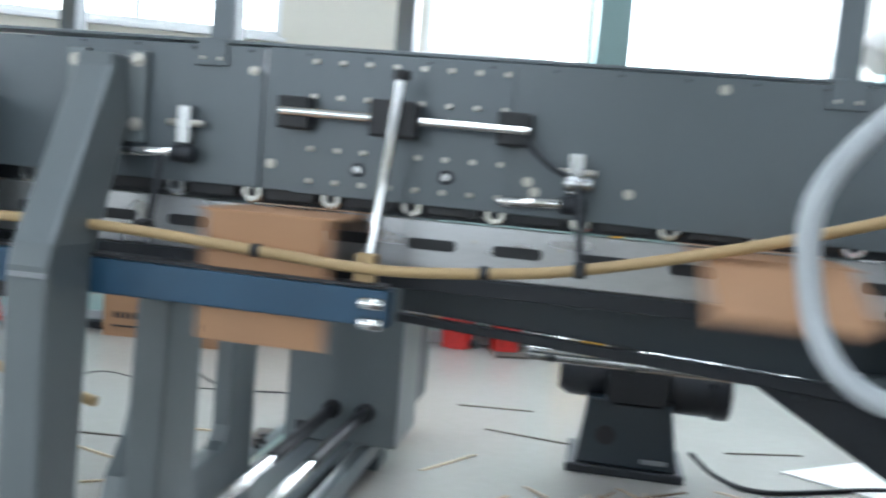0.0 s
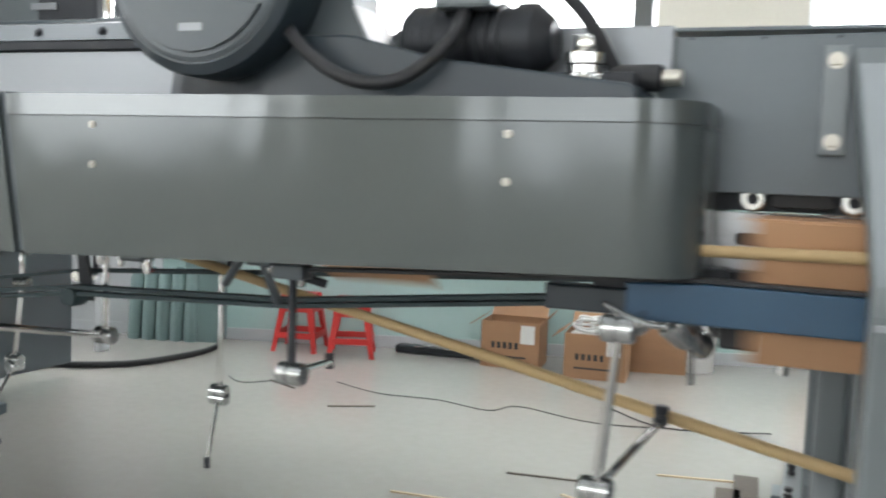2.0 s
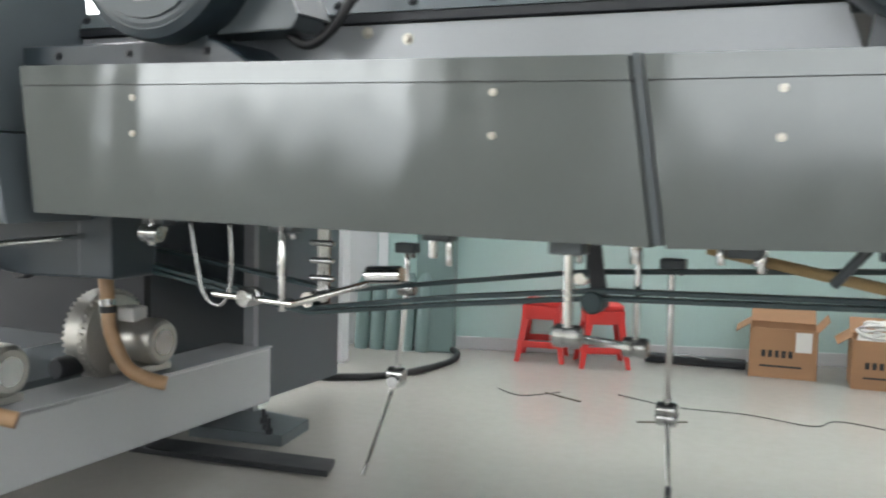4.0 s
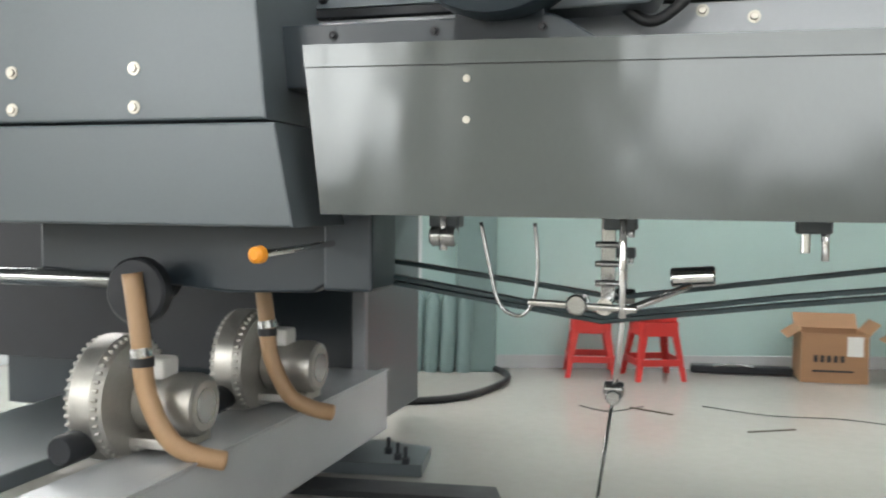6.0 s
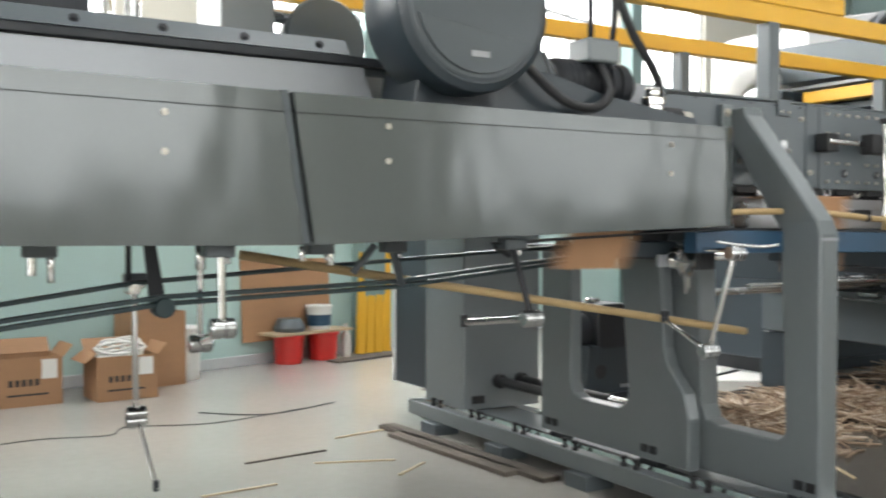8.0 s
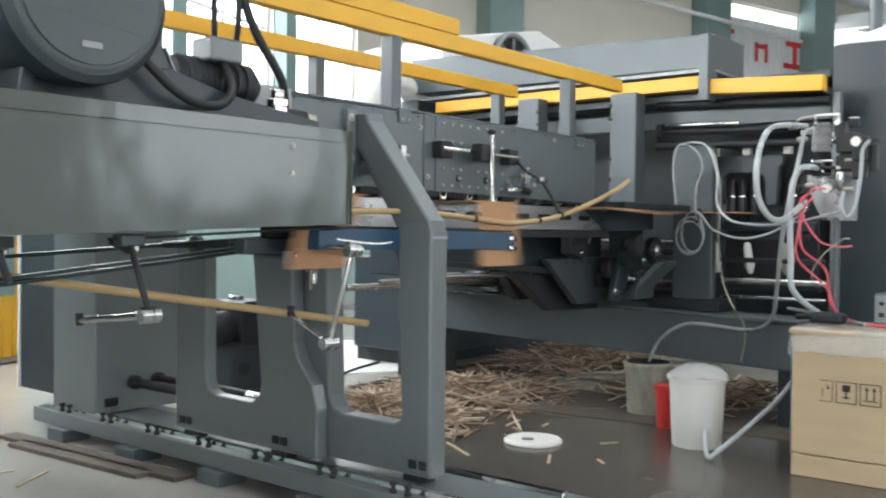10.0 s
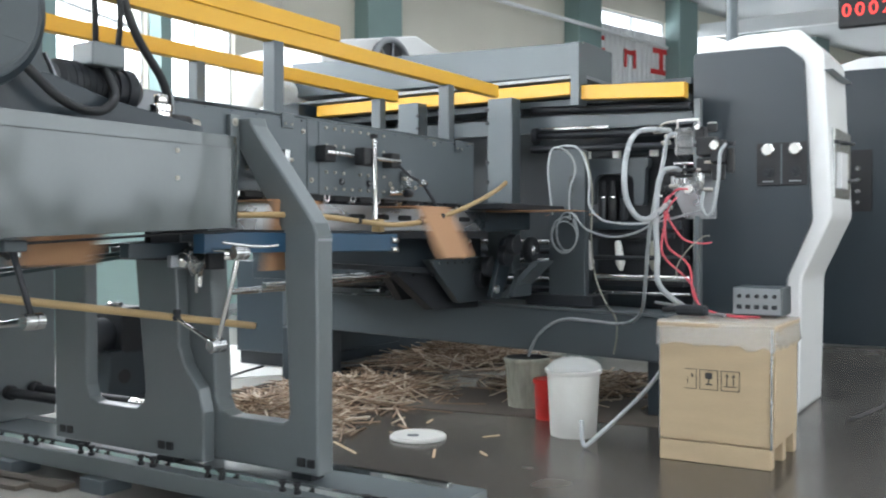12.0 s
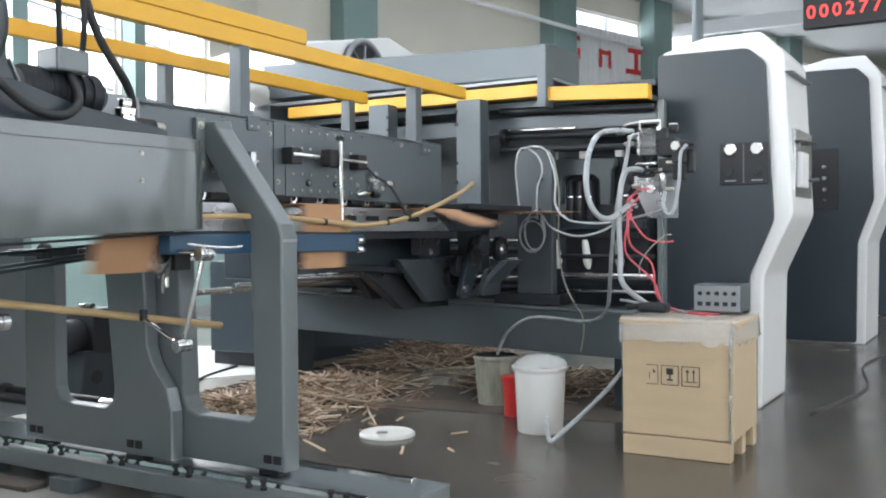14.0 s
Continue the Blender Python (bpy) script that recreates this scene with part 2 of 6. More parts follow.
def tube(pts, r, seg=10, bm=None, curve=True, ribs=0.0):
    """A round bar, cable or hose along a line."""
    bm = bm or bmesh.new()
    line = smooth_line(pts) if curve else [Vector(p) for p in pts]
    u = None
    rings = []
    for i, p in enumerate(line):
        d = (line[min(i + 1, len(line) - 1)] - line[max(i - 1, 0)]).normalized()
        if u is None:
            _, u, _ = frame_of(d)
        u = (u - d * u.dot(d)).normalized()
        v = d.cross(u)
        rr = r * (1 + ribs * (i % 2))
        rings.append([bm.verts.new(p + (u * math.cos(a) + v * math.sin(a)) * rr) for a in [2 * math.pi * k / seg for k in range(seg)]])
    for a, b in zip(rings, rings[1:]):
        for i in range(seg):
            f = bm.faces.new((a[i], a[(i + 1) % seg], b[(i + 1) % seg], b[i]))
            f.smooth = True
    bm.faces.new(rings[0][::-1]), bm.faces.new(rings[-1])
    return bm


def slab(poly, axis, a, b, bevel=0.003, bm=None):
    """A flat outline drawn out along an axis from a to b. The outline runs in the two other axes, in order."""
    bm = bm or bmesh.new()
    put = {"x": lambda p, q, h: (h, p, q), "y": lambda p, q, h: (p, h, q), "z": lambda p, q, h: (p, q, h)}[axis]
    n = len(poly)
    vs, fs = add(bm, [put(p, q, a) for p, q in poly] + [put(p, q, b) for p, q in poly],
                 [tuple(range(n))[::-1], tuple(range(n, 2 * n))] + [(i, (i + 1) % n, n + (i + 1) % n, n + i) for i in range(n)])
    bmesh.ops.recalc_face_normals(bm, faces=fs)
    if bevel:
        es = [e for f in fs[:2] for e in f.edges]
        bmesh.ops.bevel(bm, geom=list(set(es)), offset=bevel, segments=2, affect="EDGES", profile=0.5)
    return bm


def rounded(pts, radius, seg=5):
    """An outline with its corners rounded."""
    out = []
    n = len(pts)
    for i in range(n):
        p, a, b = Vector(pts[i]), Vector(pts[i - 1]), Vector(pts[(i + 1) % n])
        r = min(radius, (a - p).length * 0.45, (b - p).length * 0.45)
        s, e = p + (a - p).normalized() * r, p + (b - p).normalized() * r
        for k in range(seg + 1):
            t = k / seg
            q = s * (1 - t) ** 2 + p * 2 * t * (1 - t) + e * t * t
            out.append((q.x, q.y))
    return out


def sheet(profile, axis, a, b, thick, bm=None):
    """A bent sheet: an open line of (p, q) drawn out along an axis, with a thickness to its left."""
    pts = [Vector(p) for p in profile]
    back = []
    for i, p in enumerate(pts):
        d = (pts[min(i + 1, len(pts) - 1)] - pts[max(i - 1, 0)]).normalized()
        back.append(p + Vector((-d.y, d.x)) * thick)
    bm = bm or bmesh.new()
    put = {"x": lambda p, h: (h, p[0], p[1]), "y": lambda p, h: (p[0], h, p[1]), "z": lambda p, h: (p[0], p[1], h)}[axis]
    n = len(pts)
    verts = [put(p, a) for p in pts] + [put(p, b) for p in pts] + [put(p, a) for p in back] + [put(p, b) for p in back]
    faces = []
    for i in range(n - 1):
        faces += [(i, i + 1, n + i + 1, n + i), (2 * n + i, 3 * n + i, 3 * n + i + 1, 2 * n + i + 1),
                  (i, 2 * n + i, 2 * n + i + 1, i + 1), (n + i, n + i + 1, 3 * n + i + 1, 3 * n + i)]
    faces += [(0, n, 3 * n, 2 * n), (n - 1, 3 * n - 1, 4 * n - 1, 2 * n - 1)]
    vs, fs = add(bm, verts, faces)
    bmesh.ops.recalc_face_normals(bm, faces=fs)
    return bm


def hexbolt(p, d, r=0.012, h=0.010, washer=True):
    """A bolt head with its washer, standing out along d."""
    bm = bmesh.new()
    p, d = Vector(p), Vector(d).normalized()
    if washer:
        turned(p, p + d * 0.003, [(0, r * 1.5), (1, r * 1.5)], 14, bm)
    turned(p, p + d * h, [(0, r), (0.8, r), (1, r * 0.8)], 6, bm)
    return bm


def text_mesh(name, body, size, m, material, parent=None):
    cu = bpy.data.curves.new(name, "FONT")
    cu.body, cu.size, cu.align_x, cu.align_y, cu.extrude = body, size, "CENTER", "CENTER", 0.001
    tmp = bpy.data.objects.new(name, cu)
    scene.collection.objects.link(tmp)
    bpy.context.view_layer.update()
    me = bpy.data.meshes.new_from_object(tmp.evaluated_get(bpy.context.evaluated_depsgraph_get()))
    bpy.data.objects.remove(tmp)
    me.transform(m)
    bm = bmesh.new()
    bm.from_mesh(me)
    return part(name, bm, material, parent) if parent else link(name, bm, material)


# ---- the hall ----
tagged(link("floor", span((-16, -12, -0.2), (42, 18, 0.0), 0), M_FLOOR), "polished grey epoxy factory floor with scuffs", "floor", kind="structure")
tagged(link("ceiling", span((-16, -12, 8.0), (42, 18, 8.2), 0), M_CEIL), "pale sheet-metal factory roof", "ceiling", kind="structure")

# outline of the darker part of the floor
DARK_PART = [(2.30, -0.9), (2.42, 0.3), (2.55, 1.2), (2.95, 2.2), (3.6, 2.75), (4.8, 2.9), (8.0, 3.0), (41.5, 2.6), (41.5, -11.5), (9.0, -11.5), (3.6, -6.0), (2.6, -2.6)]
tagged(link("floor_patch", slab(rounded(DARK_PART, 0.5), "z", -0.01, 0.0015, 0), M_FLOOR_DARK), "darker part of the floor beyond the slide base", "floor", kind="structure")

HOLES = [(-10.5, -8.0), (-7.6, -5.2), (-4.9, -2.4), (-2.05, 0.40), (1.66, 3.12), (3.50, 5.9), (6.25, 8.6), (8.95, 11.4)]


def hall_wall(name, m, length0, length1, holes, z0, z1, material, label):
    bm = bmesh.new()
    span((length0, 0, 0), (length1, 0.25, z0), 0, bm)
    span((length0, 0, z1), (length1, 0.25, 8.0), 0, bm)
    edges = [length0] + [v for h in holes for v in h] + [length1]
    for a, b in zip(edges[0::2], edges[1::2]):
        span((a, 0, z0), (b, 0.25, z1), 0, bm)
    wall = tagged(link(name, bm, material), label, "wall", kind="structure")
    wall.matrix_world = m
    return wall


def hall_window(name, m, a, b, z0, z1, mullions, rails):
    """A window in its opening: frame, bars and panes."""
    w = tagged(new(name), "tall white-framed factory window, bright with daylight", "window", kind="structure")
    w.matrix_world = m
    bm = bmesh.new()
    for x0, x1, p, q in ((a, a + 0.06, z0, z1), (b - 0.06, b, z0, z1), (a, b, z0, z0 + 0.06), (a, b, z1 - 0.06, z1)):
        span((x0, 0.08, p), (x1, 0.16, q), 0.004, bm)
    part_local("window_frame", bm, M_FRAME, w)
    for i in range(mullions):
        x = a + (b - a) * (i + 1) / (mullions + 1)
        part_local("mullion", span((x - 0.03, 0.09, z0), (x + 0.03, 0.15, z1), 0.004), M_FRAME, w)
    for i in range(rails):
        z = z0 + (z1 - z0) * (i + 1) / (rails + 1)
        part_local("transom", span((a, 0.095, z - 0.025), (b, 0.145, z + 0.025), 0.004), M_FRAME, w)
    part_local("window_sill", span((a - 0.05, -0.06, z0 - 0.04), (b + 0.05, 0.1, z0 - 0.002), 0.006), M_FRAME, w)
    return w


def part_local(name, bm, material, parent, label=""):
    return link(name, bm, material, parent, label)


M_NORTH = Matrix.Translation((0, 5.75, 0)) @ Matrix.Rotation(WALL_A, 4, "Z")
hall_wall("wall_north", M_NORTH, -15.0, 13.44, HOLES, 2.58, 5.2, M_CREAM, "cream-painted factory wall with a row of tall windows")
tagged(link("dado", span((-15, -0.006, 0.1), (13.4, -0.001, 1.55), 0), M_MINT), "mint-green painted lower wall band", "wall", kind="structure").matrix_world = M_NORTH
tagged(link("baseboard", span((-15, -0.02, 0), (13.4, -0.001, 0.1), 0.003), M_CEIL), "grey painted skirting at the wall's foot", "baseboard", kind="structure").matrix_world = M_NORTH
for i, (a, b) in enumerate(HOLES):
    hall_window("window_%d" % (i + 1), M_NORTH, a, b, 2.58, 5.2, 1, 2)
for s in (-7.8, -5.05, -3.2, 3.31, 6.07, 8.77):
    col = tagged(link("column", span((s - 0.15, -0.22, 0), (s + 0.15, -0.01, 8.0), 0.008), M_COL), "grey-green painted steel wall column", "column", "columns along the wall", "structure")
    col.matrix_world = M_NORTH

FAR_A = math.atan2(-4.35, 14.7)
M_FAR = Matrix.Translation((12.8, 10.06, 0)) @ Matrix.Rotation(FAR_A, 4, "Z")
FHOLES = [(10.0, 13.0), (13.8, 17.0), (17.6, 21.0), (21.6, 25.0)]
hall_wall("wall_east", M_FAR, -0.5, 30.0, FHOLES, 4.0, 7.4, M_CREAM, "cream-painted far factory wall with high windows")
for i, (a, b) in enumerate(FHOLES):
    hall_window("window_%d" % (i + 9), M_FAR, a, b, 4.0, 7.4, 1, 2)
for s in (2.4, 9.05, 13.4, 17.3, 21.3):
    col = tagged(link("column", span((s - 0.45, -0.5, 0), (s + 0.45, -0.01, 8.0), 0.01), M_COL), "grey-green painted steel wall column", "column", "columns along the wall", "structure")
    col.matrix_world = M_FAR

M_SOUTH = Matrix.Translation((0, -9.0, 0)) @ Matrix.Rotation(math.pi, 4, "Z")
SHOLES = [(-22, -17), (-15.0, -11.6), (-10.6, -6.0), (-2.4, 2.4), (5.4, 10.6)]
hall_wall("wall_south", M_SOUTH, -42, 16.0, SHOLES, 1.6, 5.2, M_CREAM, "cream-painted factory wall with wide windows")
for i, (a, b) in enumerate(SHOLES):
    hall_window("window_%d" % (i + 13), M_SOUTH, a, b, 1.6, 5.2, 2, 1)
# the opening is added to let fill light in, always out of view
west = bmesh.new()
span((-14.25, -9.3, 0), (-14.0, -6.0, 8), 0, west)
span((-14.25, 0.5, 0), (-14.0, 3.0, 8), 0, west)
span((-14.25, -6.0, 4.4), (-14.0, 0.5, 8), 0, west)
tagged(link("wall_west", west, M_CREAM), "cream-painted end wall with an unseen opening added for light", "wall", kind="structure")
tagged(link("wall_end", span((41.5, -9.3, 0), (41.75, 4.0, 8), 0), M_CREAM), "plain cream-painted end wall", "wall", kind="structure")

# bright overcast distance outside the windows
b1 = tagged(link("backdrop", span((-16, 3.0, -1), (13.0, 3.02, 9), 0), M_SKY), "bright overcast sky outside the windows", "sky", kind="structure")
b1.matrix_world = M_NORTH
b2 = tagged(link("backdrop", span((-1, 4.0, -1), (30, 4.02, 9), 0), M_SKY), "bright overcast sky outside the windows", "sky", kind="structure")
b2.matrix_world = M_FAR
b3 = tagged(link("backdrop", span((-42, 3.0, -1), (16, 3.02, 9), 0), M_SKY_S), "bright overcast sky outside the windows", "sky", kind="structure")
b3.matrix_world = M_SOUTH
# added glow behind that opening
tagged(link("backdrop", span((-17.02, -13, -1), (-17, 7, 9), 0), M_SKY_S), "glowing sheet added behind the end wall's opening", "sky", kind="structure")
# unseen glowing strips under the roof, added to go with the fill lamps
for x in (-6.0, 2.0, 10.0, 18.0):
    tagged(link("skylight", span((x - 0.6, -7, 7.95), (x + 0.6, 5, 7.995), 0), M_SKY), "unseen glowing roof strip added as fill light", "skylight", "skylights", "structure")
for x in (-8, -1, 6, 13, 20, 27):
    tagged(link("roof_beam", span((x - 0.12, -9, 7.2), (x + 0.12, 12, 7.6), 0.01), M_FRAME), "white-painted steel roof beam", "beam", "roof beams", "structure")


# ---- the conveyor line: sheet covers ----
def cover(name, pts_low, pts_top, label, round_end=False):
    """A long sheet cover: lower skin, lid with its crease, screws. pts: (x, z) of the left and right ends."""
    t = thing(name, ((pts_low[0][0] + pts_low[1][0]) / 2, 0, pts_low[0][1]), label, "machine cover", "covers along the line")
    (xl, zl), (xr, zr) = pts_low
    (xtl, ztl), (xtr, ztr) = pts_top

    def loft(f0, f1, inset):
        """A closed skin between two height shares."""
        def line(f):
            pts = []
            lo0, hi0, lo1, hi1 = pts_low[0], pts_top[0], pts_low[1], pts_top[1]
            a = (lo0[0] + (hi0[0] - lo0[0]) * f, lo0[1] + (hi0[1] - lo0[1]) * f)
            b = (lo1[0] + (hi1[0] - lo1[0]) * f, lo1[1] + (hi1[1] - lo1[1]) * f)
            y = inset(f)
            n = 12
            for i in range(n + 1):
                k = i / n
                pts.append((a[0] + (b[0] - a[0]) * k, y, a[1] + (b[1] - a[1]) * k))
            if round_end:
                for g in (15, 30, 45, 60, 75, 90):
                    pts.append((b[0] + 0.15 * math.sin(radians(g)), y + 0.15 * (1 - math.cos(radians(g))), b[1]))
                pts.append((b[0] + 0.15, 0.35, b[1]))
            else:
                pts.append((b[0], 0.35, b[1]))
            pts.append((a[0], 0.35, a[1]))
            return pts
        lo, hi = line(f0), line(f1)
        n = len(lo)
        bm = bmesh.new()
        vs, fs = add(bm, lo + hi, [(i, (i + 1) % n, n + (i + 1) % n, n + i) for i in range(n)] + [tuple(range(n))[::-1], tuple(range(n, 2 * n))])
        for f in fs[0:18] if round_end else ():
            f.smooth = True
        for f in fs:
            for e in () if f.smooth else f.edges:
                e.smooth = False
        bmesh.ops.recalc_face_normals(bm, faces=fs)
        return bm

    part("skin", loft(0, 0.862, lambda f: 0.0), M_COVER, t)
    part("lid", loft(0.868, 1.0, lambda f: -0.003 + 0.004 * (f - 0.868) / 0.132), M_COVER, t, "folded lid edge above the crease")
    part("crease", loft(0.8625, 0.8675, lambda f: 0.004), M_DARK, t)
    return t


cov_a = cover("machine_cover", ((-2.235, 1.262), (-0.275, 1.257)), ((-2.29, 1.722), (-0.345, 1.700)), "long grey sheet-metal machine cover with screws")
cov_b = cover("machine_cover", ((-0.240, 1.257), (1.43, 1.320)), ((-0.308, 1.700), (1.43, 1.700)), "long grey sheet-metal cover with a rounded end", True)
for cv, xs in ((cov_a, (-1.825, -0.675)), (cov_b, (0.0, 1.165))):
    for x in xs:
        for z in (1.512, 1.618):
            part("screw", hexbolt((x, -0.001, z), (0, -1, 0), 0.0065, 0.006), M_BRASS, cv.children[0])
# dark strap in the gap between the two covers
st = slab([(-0.340, 1.705), (-0.318, 1.705), (-0.250, 1.262), (-0.271, 1.262)], "y", 0.012, 0.3, 0)
part("gap_strap", st, M_SLATE, cov_b, "dark bracket in the gap")

# cover of the next unit
t = thing("machine_cover", (-3.2, 0.2, 1.22), "large slate-grey machine housing with bolts", "machine cover", "covers along the line")
part("upper_panel", slab([(-4.6, 1.52), (-2.385, 1.52), (-2.45, 2.25), (-4.6, 2.25)], "y", -0.03, 0.42, 0.008), M_PANEL, t)
part("lower_panel", slab([(-4.6, 1.225), (-2.29, 1.225), (-2.345, 1.51), (-4.6, 1.51)], "y", -0.06, 0.42, 0.008), M_PANEL, t)
for x in (-2.80, -3.22):
    for z in (1.56, 1.67):
        part("bolt", hexbolt((x, -0.031, z), (0, -1, 0), 0.013), M_BRASS, t)

# ---- side plates above the covers ----
t = thing("side_rail", (-1.0, 0.4, 1.7), "pale steel side plate with a dark guide rail", "machine plate")
part("plate", slab([(-2.6, 1.62), (0.12, 1.62), (0.16, 1.70), (0.10, 1.862), (-2.6, 1.862)], "y", 0.385, 0.405, 0.003), M_LIGHT, t)
part("dark_rail", span((-2.6, 0.372, 1.866), (0.9, 0.43, 1.895), 0.004), M_DARK, t)
part("top_ledge", slab([(0.37, 1.897), (0.60, 1.897), (0.60, 1.99), (0.42, 1.955)], "x", -2.6, 0.05, 0.004), M_PANEL, t)
for i in range(10):
    part("ledge_bolt", hexbolt((-2.4 + i * 0.26, 0.39, 1.925), (0, -1, 0.4), 0.010, 0.01), M_DARK, t)
for x, z in ((-1.25, 1.838), (-1.112, 1.815), (1.02, 1.80)):
    part("nut", hexbolt((x, 0.384, z), (0, -1, 0), 0.012, 0.014), M_BRASS, t)
for x in (-0.55, -0.02):
    part("latch", box((x, 0.30, 1.708), (0.06, 0.04, 0.018), 0.005), M_STEEL, t)

t = thing("drive_box", (0.75, 0.3, 1.70), "dark blue steel housing behind the cover", "machine housing")
part("body", slab(rounded([(0.14, 1.62), (1.42, 1.62), (1.42, 1.74), (0.95, 1.80), (0.70, 1.86), (0.18, 1.86)], 0.02), "y", 0.12, 0.38, 0.006), M_NAVY, t)
part("pale_plate", span((0.72, 0.34, 1.78), (1.46, 0.384, 1.90), 0.004), M_LIGHT, t)
t = thing("drive_box", (-1.9, 0.3, 1.70), "dark steel housing behind the cover", "machine housing")
part("body", slab(rounded([(-2.5, 1.62), (-1.5, 1.62), (-1.5, 1.73), (-1.62, 1.80), (-2.5, 1.80)], 0.02), "y", 0.12, 0.38, 0.006), M_NAVY, t)
for x in (-2.25, -1.95, -1.65):
    part("bolt", hexbolt((x, 0.119, 1.765), (0, -1, 0), 0.009), M_DARK, t)

# side plate of the folding section
t = thing("side_plate", (2.75, 0.38, 1.5), "thick grey steel side plate with rows of bolts", "machine plate")
part("plate", slab([(1.42, 1.505), (2.365, 1.505), (2.365, 1.885), (1.42, 1.875)], "y", 0.372, 0.40, 0.002), M_PANEL, t)
plate_2 = part("plate", slab([(2.372, 1.505), (4.06, 1.488), (4.06, 1.885), (2.372, 1.888)], "y", 0.372, 0.40, 0.002), M_PANEL, t)
part("top_flange", span((1.42, 0.372, 1.889), (4.06, 0.47, 1.899), 0.002), M_PANEL, t)
bolted = part("bolted_plate", slab([(2.458, 1.502), (3.052, 1.499), (3.047, 1.884), (2.458, 1.884)], "y", 0.367, 0.3715, 0.0015), M_PANEL, t, "proud reinforcing plate with four rows of bolts")
for col_i in range(8):
    for row, z in enumerate((1.855, 1.763, 1.623, 1.537)):
        x = 2.512 + col_i * 0.0735
        if row in (1, 2) and col_i == 3:
            continue
        part("bolt", hexbolt((x, 0.366, z), (0, -1, 0), 0.0085, 0.009, False), M_BRASS, bolted)
for x, z in ((2.337, 1.82), (2.40, 1.575), (3.10, 1.585), (3.12, 1.56), (3.36, 1.575), (3.57, 1.855), (1.93, 1.61)):
    part("nut", hexbolt((x, 0.371, z), (0, -1, 0), 0.009, 0.012), M_BRASS, t)
for x in (2.645, 2.885):
    part("slot", turned((x, 0.360, 1.578), (x, 0.3672, 1.578), [(0, 0.017), (0.6, 0.020), (1, 0.020)], 16), M_DARK, t)
    part("slot_pin", turned((x, 0.3585, 1.578), (x, 0.3605, 1.578), [(0, 0.010), (1, 0.010)], 12), M_STEEL, t)
for i in range(16):
    part("edge_screw", hexbolt((1.50 + i * 0.165, 0.371, 1.872), (0, -1, 0), 0.0045, 0.005, False), M_DARK, t)
# carrier wheels and slotted guide under the plate
for i in range(11):
    x = 1.66 + i * 0.2265
    wheel = part("guide_wheel", turned((x, 0.402, 1.492), (x, 0.430, 1.492), [(0, 0.026), (0.15, 0.031), (0.85, 0.031), (1, 0.026)], 20), M_CHROME, t, "chrome-rimmed carrier wheel")
    part("wheel_hub", turned((x, 0.398, 1.492), (x, 0.4025, 1.492), [(0, 0.012), (1, 0.014)], 14), M_DARK, wheel)
    if i < 10:
        part("wheel_shoe", slab(rounded([(x + 0.045, 1.474), (x + 0.182, 1.474), (x + 0.182, 1.51), (x + 0.045, 1.51)], 0.015), "y", 0.386, 0.44, 0.003), M_BLACK, t)
part("carrier_bar", span((1.5, 0.441, 1.462), (4.06, 0.462, 1.515), 0.002), M_DARK, t)
t = thing("slotted_guide", (2.9, 0.42, 1.37), "pale steel guide bar with dark slots", "machine guide")
bar = part("bar", span((1.55, 0.42, 1.315), (4.3, 0.44, 1.458), 0.003), M_GUIDE, t)
for i in range(11):
    x = 1.625 + i * 0.2325
    part("slot", slab(rounded([(x, 1.378), (x + 0.132, 1.378), (x + 0.132, 1.408), (x, 1.408)], 0.014), "y", 0.414, 0.421, 0.001), M_BLACK, bar)
    part("screw", hexbolt((x + 0.182, 0.4195, 1.412), (0, -1, 0), 0.006, 0.004, False), M_BRASS, bar)
part("lower_bar", span((1.55, 0.40, 1.268), (4.3, 0.46, 1.312), 0.003), M_DARK, t)

# blue belt guide below
t = thing("belt_guide", (2.0, 0.15, 1.25), "long blue steel belt guide bar", "machine guide")
part("bar", slab([(1.42, 1.215), (2.815, 1.205), (2.815, 1.295), (1.6, 1.305), (1.42, 1.297)], "y", 0.12, 0.19, 0.004), M_BLUE, t)
part("belt", slab([(0.5, 1.253), (1.6, 1.308), (2.80, 1.298), (2.80, 1.306), (1.6, 1.316), (0.5, 1.261)], "y", 0.125, 0.185, 0), M_BLACK, t)
for z in (1.262, 1.213):
    part("end_bolt", rod((2.745, 0.112, z), (2.805, 0.112, z), 0.016), M_CHROME, t)


# ---- rods and clamps ----
def clamp(p, d, r=0.030, n=0.075):
    """A polished cross clamp: a short knurled barrel along d."""
    p, d = Vector(p), Vector(d).normalized()
    return turned(p - d * n / 2, p + d * n / 2, [(0, r * 0.8), (0.08, r), (0.42, r), (0.45, r * 0.86), (0.55, r * 0.86), (0.58, r), (0.92, r), (1, r * 0.8)], 18)


def hanger(label, top, clamps, arms, rods_r=0.0095):
    """A rod stand under the cover: a drop rod, clamps and arms."""
    t = thing("rod_hanger", top, label, "rod hanger", "rod hangers under the line")
    part("mount", box((top[0], top[1], top[2] - 0.02), (0.09, 0.06, 0.04), 0.006), M_SLATE, t)
    part("mount_bolt", rod((top[0] + 0.028, top[1], top[2] - 0.06), (top[0] + 0.028, top[1], top[2] - 0.04), 0.010), M_STEEL, t)
    for a, b, r in arms:
        part("rod", rod(a, b, r), M_CHROME, t)
    for p, d in clamps:
        part("clamp", clamp(p, d), M_STEEL, t)
    return t


